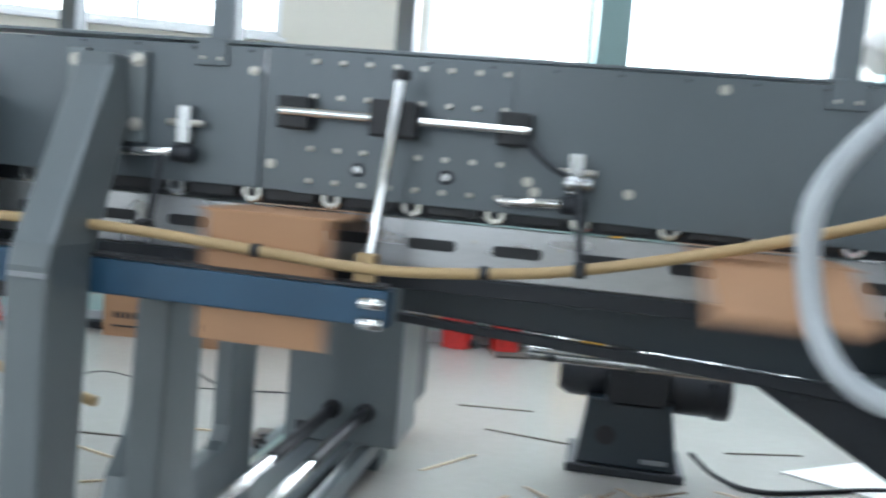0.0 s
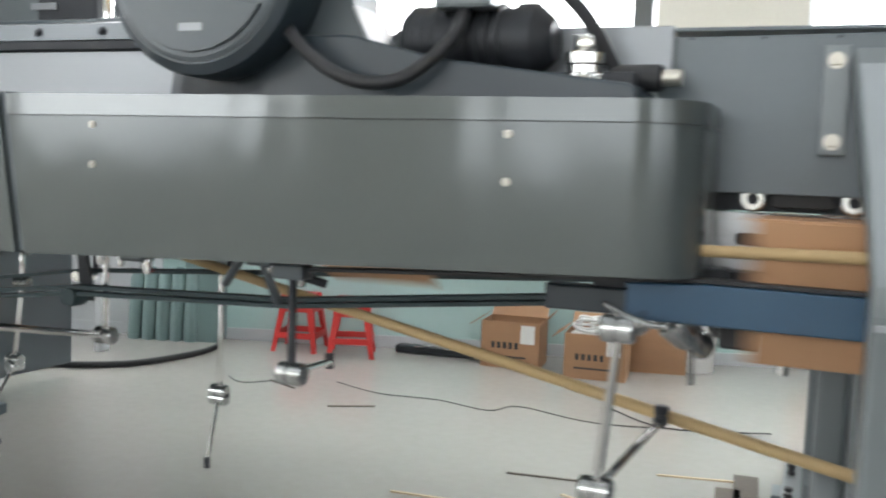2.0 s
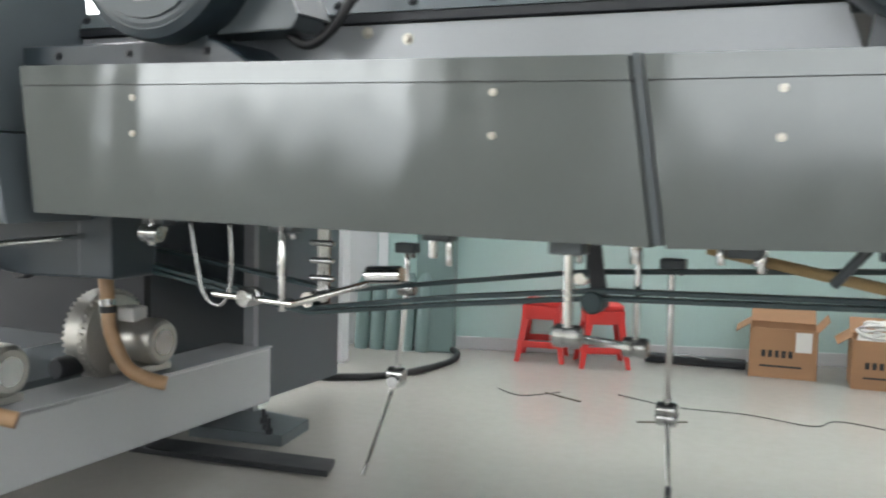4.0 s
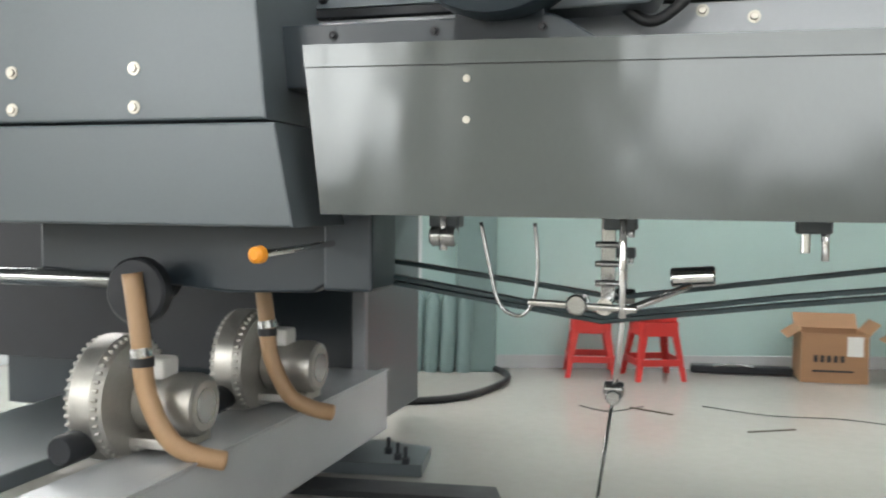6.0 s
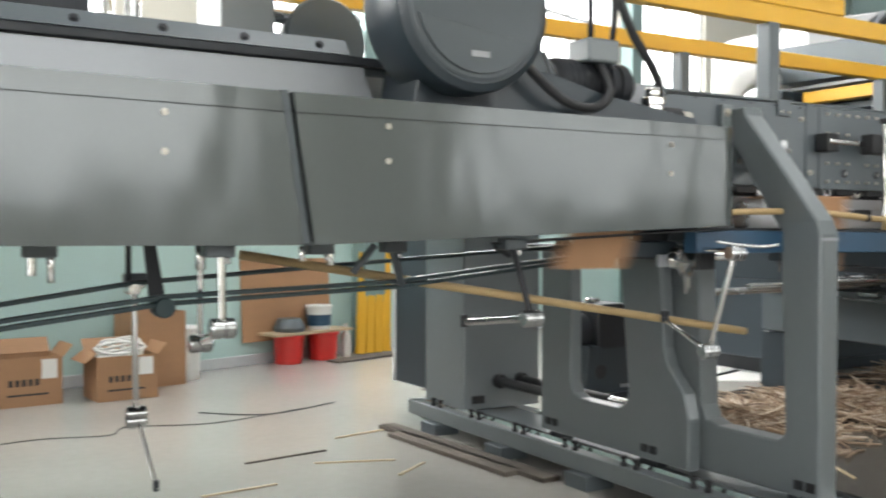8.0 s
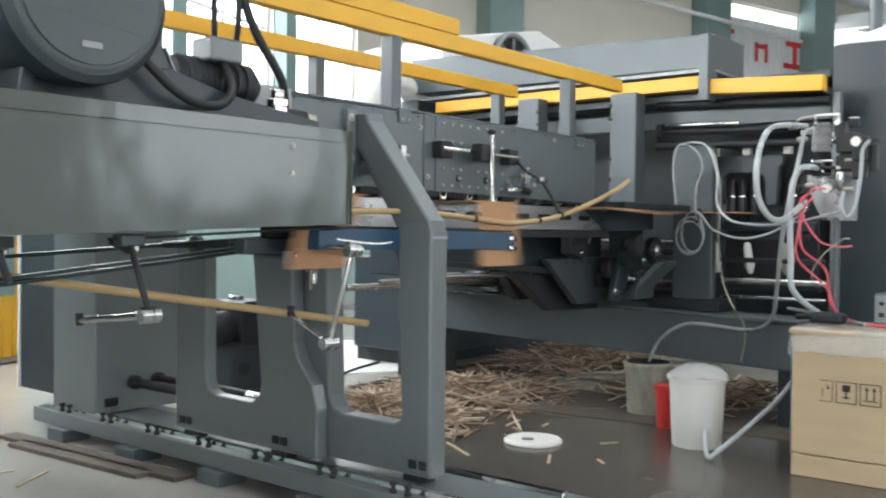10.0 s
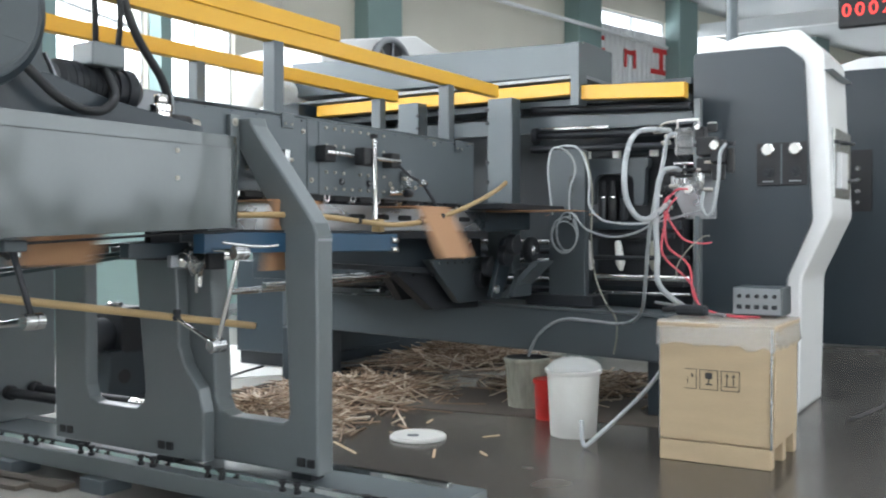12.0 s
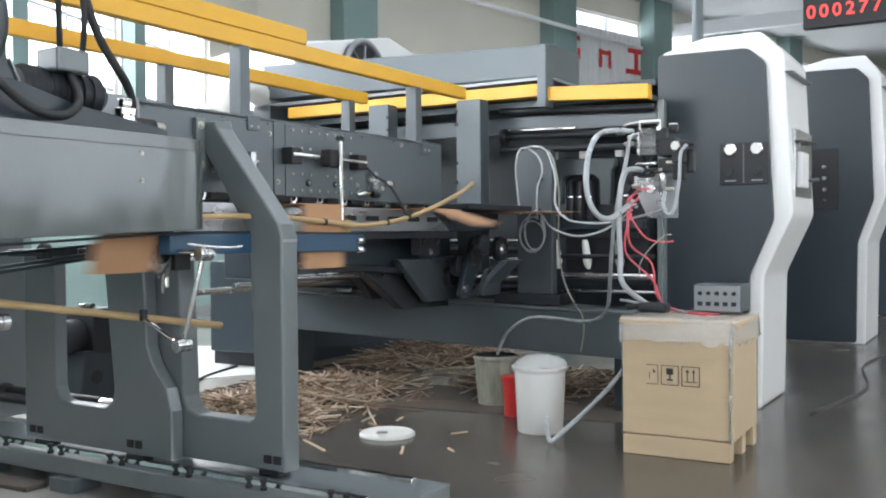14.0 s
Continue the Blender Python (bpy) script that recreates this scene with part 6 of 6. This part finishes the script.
def blower(x, y, z, label):
    t = thing("side_blower", (x, y, 0.44), label, "blower", "side blowers")
    rh = part("ring_housing", turned((x - 0.36, y - 0.05, z + 0.02), (x - 0.21, y - 0.05, z + 0.02), [(0, 0.12), (0.05, 0.19), (0.25, 0.215), (0.75, 0.215), (0.95, 0.19), (1, 0.12)], 40), M_ALU, t)
    for i in range(44):
        a = 2 * math.pi * i / 44
        ca, sa = math.cos(a), math.sin(a)
        part("rib", rod((x - 0.345, y - 0.05 + 0.205 * ca, z + 0.02 + 0.205 * sa), (x - 0.225, y - 0.05 + 0.205 * ca, z + 0.02 + 0.205 * sa), 0.0075, 6), M_ALU, rh)
    part("motor", turned((x - 0.22, y, z), (x - 0.06, y, z), [(0, 0.085), (0.1, 0.10), (0.9, 0.10), (1, 0.095)], 28), M_ALU, t)
    fc = part("fan_cowl", turned((x - 0.08, y, z), (x + 0.02, y, z), [(0, 0.108), (0.7, 0.108), (0.92, 0.10), (1, 0.085)], 28), M_ALU, t)
    part("fan_grille", turned((x + 0.02, y, z), (x + 0.024, y, z), [(0, 0.06), (1, 0.06)], 24), M_STEEL, fc)
    part("terminal_box", box((x - 0.15, y - 0.02, z + 0.125), (0.10, 0.10, 0.07), 0.012), M_WHITE, t)
    part("foot", span((x - 0.26, y - 0.1, z - 0.14), (x - 0.02, y + 0.1, z - 0.105), 0.006), M_ALU, t)
    part("leg", span((x - 0.24, y - 0.09, 0.452), (x - 0.18, y + 0.09, z - 0.13), 0.004), M_ALU, t)
    part("muffler", rod((x - 0.30, y - 0.2, z - 0.1), (x - 0.30, y - 0.34, z - 0.1), 0.05), M_DARK, t)
    return t


blower(-2.80, 1.22, 0.605, "ribbed aluminium side blower with motor on the beam")
blower(-2.86, 0.42, 0.605, "ribbed aluminium side blower with motor on the beam")
for x, y in ((-2.92, 1.01), (-2.97, 0.24)):
    single("air_hose", tube([(x - 0.03, y, 1.06), (x, y, 0.85), (x + 0.02, y, 0.68), (x + 0.085, y + 0.02, 0.53), (x + 0.16, y + 0.06, 0.47), (x + 0.235, y + 0.12, 0.44)], 0.033, 14), M_TAN, "tan rubber air hose of the side blower", "hose", "tan blower hoses")
    t = thing("hose_clip", (x, y, 0.88), "dark clamp ring with a steel collar on the hose", "hose clip", "hose clips")
    part("ring", turned((x + 0.005, y, 0.76), (x + 0.004, y, 0.79), [(0, 0.039), (1, 0.039)], 20), M_BLACK, t)
    part("collar", turned((x + 0.004, y, 0.79), (x, y, 0.82), [(0, 0.036), (1, 0.036)], 20), M_STEEL, t)
t = thing("lever", (-2.325, 0.448, 1.171), "chrome lever with an orange ball knob", "lever")
part("bar", rod((-2.34, -0.15, 1.157), (-2.325, 0.448, 1.171), 0.010), M_CHROME, t)
part("knob", turned((-2.341, -0.185, 1.156), (-2.339, -0.135, 1.157), [(0, 0.012), (0.2, 0.022), (0.7, 0.024), (1, 0.014)], 18), M_ORANGE, t)
part("boss", rod((-2.31, 0.40, 1.171), (-2.31, 0.52, 1.171), 0.034), M_BLACK, t)
t = thing("wire_bail", (-1.75, 0.3, 1.1), "thin wire loop hanging under the cover", "wire loop")
part("wire", tube([(-1.86, 0.3, 1.24), (-1.83, 0.3, 1.10), (-1.80, 0.3, 1.0), (-1.74, 0.3, 0.97), (-1.70, 0.3, 1.02), (-1.69, 0.3, 1.12), (-1.70, 0.3, 1.24)], 0.006), M_STEEL, t)

# ---- along the wall ----
def stool(x, y, rot):
    """A square plastic stool with splayed open legs."""
    m0 = pose(x, y, 0, 0, 0, rot)
    t = new("stool")
    t.matrix_world = m0
    tagged(t, "red plastic stool on the floor by the wall", "stool", "red stools")

    def lp(name, bm):
        return part_local(name, bm, M_RED, t)
    H = 0.465
    lp("seat", slab(rounded([(-0.14, -0.14), (0.14, -0.14), (0.14, 0.14), (-0.14, 0.14)], 0.04), "z", H - 0.035, H, 0.01))
    for sx in (-1, 1):
        for sy in (-1, 1):
            bm = bmesh.new()
            a, b = (sx * 0.13, sy * 0.13), (sx * 0.19, sy * 0.19)
            ring = []
            for (px, py), z, w in ((b, 0.0, 0.036), (a, H - 0.03, 0.058)):
                ring.append([bm.verts.new((px + dx * w * -sx, py + dy * w * -sy, z)) for dx, dy in ((0, 0), (1, 0), (1, 0.3), (0.3, 0.3), (0.3, 1), (0, 1))])
            for i in range(6):
                bm.faces.new((ring[0][i], ring[0][(i + 1) % 6], ring[1][(i + 1) % 6], ring[1][i]))
            bm.faces.new(ring[0]), bm.faces.new(ring[1])
            bmesh.ops.recalc_face_normals(bm, faces=bm.faces[:])
            lp("leg", bm)
    for a in range(4):
        for nm, bm in (("rail", box((0, -0.172, 0.135), (0.29, 0.012, 0.05), 0.004)), ("apron", box((0, -0.142, 0.375), (0.24, 0.012, 0.10), 0.004))):
            bmesh.ops.rotate(bm, verts=bm.verts[:], cent=(0, 0, 0), matrix=Matrix.Rotation(a * math.pi / 2, 3, "Z"))
            lp(nm, bm)
    return t


stool(-2.15, 4.78, 12)
stool(-1.68, 4.79, 24)


def carton(x, y, w, d, h, rot, label, flaps=True, marks=True):
    """An open cardboard box standing on the floor."""
    m0 = pose(x, y, 0, 0, 0, rot)
    t = new("cardboard_box")
    t.matrix_world = m0
    tagged(t, label, "cardboard box", "cardboard boxes by the wall")
    k = 0.006
    for c, s in (((0, -d / 2, h / 2), (w, k, h)), ((0, d / 2, h / 2), (w, k, h)), ((-w / 2, 0, h / 2), (k, d, h)), ((w / 2, 0, h / 2), (k, d, h))):
        part_local("side", box(c, s, 0.002), M_CARD, t)
    part_local("bottom", box((0, 0, 0.006), (w - 0.01, d - 0.01, 0.006), 0), M_CARD, t)
    if flaps:
        for c, s, rx, ry in (((0, d / 2 + 0.04, h + 0.05), (w, k, 0.14), -40, 0), ((-w / 2 - 0.05, 0, h - 0.005), (0.12, d, k), 0, -35), ((w / 2 + 0.04, 0, h + 0.03), (0.12, d, k), 0, -50)):
            part_local("flap", box(c, s, 0.002, pose(0, 0, 0, rx, ry, 0)), M_CARD, t)
    if marks:
        bm = bmesh.new()
        for i in range(5):
            span((-w * 0.32 + i * w * 0.10, -d / 2 - 0.005, h * 0.42), (-w * 0.32 + i * w * 0.10 + w * 0.06, -d / 2 - 0.0035, h * 0.56), 0, bm)
        span((-w * 0.34, -d / 2 - 0.005, h * 0.22), (w * 0.28, -d / 2 - 0.0035, h * 0.26), 0, bm)
        part_local("print_bar", bm, M_INK, t)
        part_local("paper_label", span((w * 0.18, -d / 2 - 0.005, h * 0.55), (w * 0.42, -d / 2 - 0.0035, h * 0.95), 0), M_WHITE, t)
    return t


carton(-0.42, 5.17, 0.46, 0.36, 0.36, 6, "opened brown cardboard box by the wall")
carton(0.27, 5.10, 0.46, 0.36, 0.34, 6, "brown cardboard box full of white cable")
carton(0.62, 5.62, 0.45, 0.4, 0.62, 12, "tall brown cardboard box by the wall", False, False)
random.seed(11)
for k in range(7):
    bm = bmesh.new()
    rr, zz = 0.13 + random.uniform(-0.02, 0.03), 0.33 + k * 0.018
    tube([(0.27 + rr * 1.25 * math.cos(a), 5.10 + rr * math.sin(a) * 0.8, zz + 0.02 * math.sin(2 * a + k)) for a in [2 * math.pi * i / 20 for i in range(21)]], 0.011, 6, bm, False)
    single("cable_coil", bm, M_WHITE, "coil of white cable lying in the cardboard box", "cable coil", "cable coils in the box")
single("foam_block", box((0.25, 5.1, 0.315), (0.34, 0.26, 0.05), 0.01), M_WHITE, "white packing foam in the cardboard box", "packing")
pail("pail", 0.93, 5.72, 0, 0.16, 0.46, M_WHITE, "cream plastic pail by the wall")

# board table on two red pails
pail("pail", 2.10, 6.22, 0, 0.155, 0.28, M_RED, "red plastic pail under a board")
pail("pail", 2.52, 6.34, 0, 0.155, 0.28, M_RED, "red plastic pail under a board")
single("shelf_board", box((2.32, 6.28, 0.297), (1.0, 0.30, 0.025), 0.004, Matrix.Rotation(WALL_A, 4, "Z")), M_PLY, "plywood board laid across two red pails", "board")
single("grey_lump", turned((2.12, 6.24, 0.312), (2.12, 6.24, 0.44), [(0, 0.15), (0.3, 0.16), (0.8, 0.13), (1, 0.11)], 20), M_PANEL, "dark grey tub on the board", "tub")
p = pail("paint_pail", 2.47, 6.33, 0.31, 0.13, 0.24, M_WHITE, "white paint pail with a teal label on the board")
part("label_band", turned((2.47, 6.33, 0.35), (2.47, 6.33, 0.46), [(0, 0.1235), (1, 0.1275)], 32), M_BLUE, p, "teal label band")
single("bottle", turned((2.80, 6.40, 0.0), (2.80, 6.40, 0.34), [(0, 0.05), (0.02, 0.055), (0.65, 0.055), (0.8, 0.02), (1, 0.02)], 18), M_WHITE, "white plastic bottle on the floor", "bottle")
single("cardboard_sheet", box((2.16, 6.41, 0.62), (1.12, 0.012, 0.80), 0.003, Matrix.Rotation(WALL_A, 4, "Z") @ Matrix.Rotation(radians(-3), 4, "X")), M_CARD, "brown cardboard sheet leaning on the wall", "cardboard sheet")
for i in range(4):
    single("yellow_panel", box((3.05 + i * 0.11, 6.52 + i * 0.035, 0.60), (0.11, 0.05, 1.2), 0.006, Matrix.Rotation(WALL_A, 4, "Z") @ Matrix.Rotation(radians(9 - i), 4, "Y") @ Matrix.Rotation(radians(-6), 4, "X")), M_YELLOW,
           "yellow enamelled guard panel leaning on the wall", "guard panel", "yellow guard panels")
single("floor_board", box((3.1, 6.20, 0.012), (1.3, 0.18, 0.02), 0.003, Matrix.Rotation(radians(17), 4, "Z")), M_MAT, "long dark board lying at the wall's foot", "board")
single("black_bar", box((-1.05, 5.16, 0.035), (0.75, 0.13, 0.06), 0.015, Matrix.Rotation(radians(6), 4, "Z")), M_DARK, "long black bundle lying at the wall's foot", "bar")
single("bar_strap", tube([(-1.25, 5.08, 0.06), (-1.1, 5.07, 0.085), (-0.95, 5.08, 0.068)], 0.008), M_STEEL, "thin steel strap on the black bundle", "strap")
# rolled green covers and the door beside the column
t = thing("rolled_tarp", (-3.3, 4.3, 0), "dark green rolled covers standing by the wall", "rolled cover")
random.seed(3)
for i in range(5):
    x = -3.56 + i * 0.12
    part("roll", turned((x, 4.42 + 0.03 * i, 0.0), (x + 0.02, 4.44 + 0.03 * i, 0.55 + 0.12 * random.random()), [(0, 0.055), (0.1, 0.06), (0.9, 0.06), (1, 0.03)], 14), M_COL, t)
door = tagged(new("door_1"), "pale door in a white frame, standing ajar", "door", kind="structure")
door.matrix_world = M_NORTH
for a, b in (((-4.62, -0.02, 0), (-4.54, 0.02, 2.15)), ((-3.70, -0.02, 0), (-3.62, 0.02, 2.15)), ((-4.62, -0.02, 2.15), (-3.62, 0.02, 2.23))):
    part_local("door_frame", span(a, b, 0.004), M_FRAME, door)
part_local("door_leaf", span((-4.53, -0.012, 0.01), (-3.71, -0.007, 2.14), 0), M_CEIL, door)
single("door_panel", span((-3.43, 3.80, 0.0), (-3.37, 3.90, 1.9), 0.006), M_FRAME, "tall white panel edge standing near the wall", "panel")

# cables and scraps on the floor
CABLES = [
    ([(-3.6, 3.1, 0.025), (-3.12, 3.27, 0.025), (-2.80, 3.55, 0.025), (-2.66, 4.1, 0.025), (-2.75, 4.5, 0.025), (-3.04, 4.8, 0.025)], 0.024, M_BLACK, "thick black cable on the floor"),
    ([(-1.3, 3.85, 0.004), (-0.9, 3.7, 0.004), (-0.49, 3.74, 0.004), (-0.1, 3.65, 0.004), (0.05, 3.85, 0.004), (0.6, 3.7, 0.004), (1.3, 3.9, 0.004)], 0.0028, M_BLACK, "thin black cable on the floor"),
    ([(-2.05, 3.62, 0.004), (-1.85, 3.5, 0.004), (-1.66, 3.72, 0.004)], 0.0028, M_BLACK, "thin black cable on the floor"),
    ([(0.6, 4.1, 0.006), (1.0, 3.8, 0.006), (1.6, 4.0, 0.006)], 0.004, M_BLACK, "thin black cable on the floor"),
    ([(4.2, 2.6, 0.008), (4.8, 2.75, 0.008), (5.4, 3.2, 0.008), (5.8, 3.4, 0.008)], 0.008, M_BLACK, "thin black cable on the floor"),
    ([(5.6, -1.7, 0.008), (7.0, -1.9, 0.008), (8.5, -1.7, 0.008), (10, -1.9, 0.008)], 0.012, M_BLACK, "black cable along the machine's foot"),
]
for pts, r, m, lab in CABLES:
    single("floor_cable", tube(pts, r, 8), m, lab, "cable", "cables on the floor")
rnd = random.Random(21)
SCRAPS = [(0.66, 2.55, 0.52, 8, M_MAT), (0.95, 2.25, 0.45, -20, M_PLY), (1.15, 1.95, 0.3, 35, M_PLY), (0.2, 2.0, 0.4, 5, M_PLY), (1.3, 2.9, 0.4, 12, M_PLY), (3.3, 0.2, 0.2, 30, M_PLY), (3.9, 0.15, 0.12, -30, M_PLY),
          (3.45, -0.05, 0.1, 50, M_PLY), (3.15, 0.75, 0.35, 60, M_PLY), (3.05, 1.05, 0.18, 10, M_PLY), (4.1, 0.75, 0.12, 15, M_PLY), (2.7, 1.3, 0.5, 80, M_PLY), (3.0, 3.6, 0.6, -10, M_MAT), (2.7, 4.2, 0.5, 8, M_MAT), (3.6, 2.5, 0.5, -25, M_PLY),
          (2.6, 2.9, 0.45, 60, M_PLY), (4.4, 3.9, 0.5, 20, M_MAT), (-1.6, 3.6, 0.3, -25, M_MAT), (-0.9, 3.3, 0.3, 30, M_MAT)]
for x, y, L, rot, m in SCRAPS:
    single("board_scrap", box((x, y, 0.004), (L, 0.016, 0.007), 0.001, Matrix.Rotation(radians(rot), 4, "Z")), m, "thin strip of trimmed board on the floor", "board scrap", "scraps on the floor")

# ---- counter sign and banner ----
t = thing("counter_sign", (9.0, -1.55, 3.7), "black hanging counter with red glowing digits", "counter display")
part("case", span((9.0, -2.35, 3.40), (9.12, -1.05, 3.85), 0.006), M_BLACK, t)
part("hanger", rod((9.06, -1.3, 3.85), (9.06, -1.3, 8.0), 0.012), M_STEEL, t)
part("hanger", rod((9.06, -2.1, 3.85), (9.06, -2.1, 8.0), 0.012), M_STEEL, t)
for i, ch in enumerate("000277P"):
    text_mesh("digit", ch, 0.185, Matrix.Translation((8.995, -1.13 - (i + (0.45 if ch == "P" else 0)) * 0.125, 3.56)) @ Matrix.Rotation(radians(-90), 4, "Z") @ Matrix.Rotation(radians(90), 4, "X"), M_LED, t)
bn = tagged(new("banner"), "white corrugated sheet with red painted marks", "banner")
bn.matrix_world = M_FAR
WAVE = [(9.75 + i * 0.054, -0.035 - 0.012 * (1 if i % 4 in (1, 2) else -1)) for i in range(68)]
part_local("sheet", sheet(WAVE, "z", 3.2, 6.95, 0.008), M_FRAME, bn)
for x, z, w, h in ((9.9, 6.5, 0.25, 0.12), (9.9, 6.2, 0.10, 0.4), (10.05, 6.0, 0.12, 0.3), (11.0, 6.25, 0.45, 0.12), (11.0, 5.9, 0.12, 0.5), (11.4, 5.9, 0.12, 0.5), (12.3, 6.45, 0.7, 0.14), (12.6, 5.9, 0.18, 0.6), (12.2, 5.85, 0.7, 0.14)):
    part_local("red_mark", span((x, -0.065, z), (x + w, -0.055, z + h), 0), M_REDINK, bn)
single("pipe", rod((13.0, 9.2, 6.9), (24.0, 5.9, 6.4), 0.05), M_FRAME, "white pipe along the far wall", "pipe")


# ---- boards running through the line ----
SPEED, PERIOD, FOLD_Y, FOLD_Z = 5.2, 0.23333, 0.14, 1.452
XS, XE = 8.3, -5.6
PASS = (XS - XE) / SPEED
first = thing("board_blank", (0, 0, 0), "brown corrugated board blank running through the line", "board blank", "board blanks")
part_local("top_panel", span((-0.18, 0.0, -0.003), (0.18, 0.44, 0.003), 0.001), M_CARD, first)
flap0 = part_local("flap", span((-0.165, -0.33, -0.003), (0.165, -0.002, 0.003), 0.001), M_CARD, first)


def fold(x):
    """How far the flap has been folded down, in degrees, at a place along the line."""
    table = [(9.0, 0), (4.1, 0), (3.7, 18), (3.3, 50), (3.0, 72), (2.6, 88), (2.1, 98), (1.5, 105), (0.9, 116), (0.45, 146), (0.0, 165), (-0.5, 172), (-9.0, 174)]
    for (xa, a), (xb, b) in zip(table, table[1:]):
        if xb <= x <= xa:
            return a + (b - a) * (xa - x) / (xa - xb)
    return 0


def blank_rows(k):
    """Rows of the k-th blank: it waits in the feed stack, runs through, and lands on the end stack."""
    t_mid = 0.1 + k * PERIOD                       # when it passes x = 3.18
    t_in = t_mid - (XS - 3.18) / SPEED
    t_out = t_in + PASS
    n = 4
    rows = []
    stack0 = (XS + 0.4, FOLD_Y, 0.9 + 0.0075 * k)
    stack1 = (XE - 0.4, FOLD_Y, 0.3 + 0.0075 * k)
    marks = [(t_in + PASS * i / n, (XS + (XE - XS) * i / n, FOLD_Y, FOLD_Z)) for i in range(n + 1)]
    if t_in > 0.3:
        rows += [(0.0, stack0), (t_in - 0.25, stack0)]
    if t_in < 0:
        x = XS - SPEED * (0 - t_in)
        rows.append((0.0, (x, FOLD_Y, FOLD_Z) if x > XE else stack1))
    rows += [m for m in marks if 0.02 < m[0] < 13.98]
    if t_out < 13.7:
        rows += [(t_out + 0.25, stack1), (14.0, stack1)] if t_out + 0.25 > 0.02 else [(14.0, stack1)]
    else:
        x = XS - SPEED * (14.0 - t_in)
        rows.append((14.0, (x, FOLD_Y, FOLD_Z) if x < XS else stack0))
    return rows


def motions():
    blanks = [first] + [copy_thing(first, Matrix()) for _ in range(69)]
    for k, ob in enumerate(blanks, -6):
        rows = blank_rows(k)
        flap = [c for c in ob.children if c.name.startswith("flap")][0]
        walk(ob, [(t, pose(*p)) for t, p in rows])
        t_mid = 0.1 + k * PERIOD
        turn = [(rows[0][0], fold(rows[0][1][0]))]
        for x in (4.1, 3.7, 3.3, 3.0, 2.6, 2.1, 1.5, 0.9, 0.45, 0.0, -0.5):
            tx = t_mid + (3.18 - x) / SPEED
            if 0.02 < tx < 13.98:
                turn.append((tx, fold(x)))
        turn.append((14.0, fold(rows[-1][1][0])))
        walk(flap, [(t, pose(0, 0, 0, a, 0, 0)) for t, a in turn])


motions()
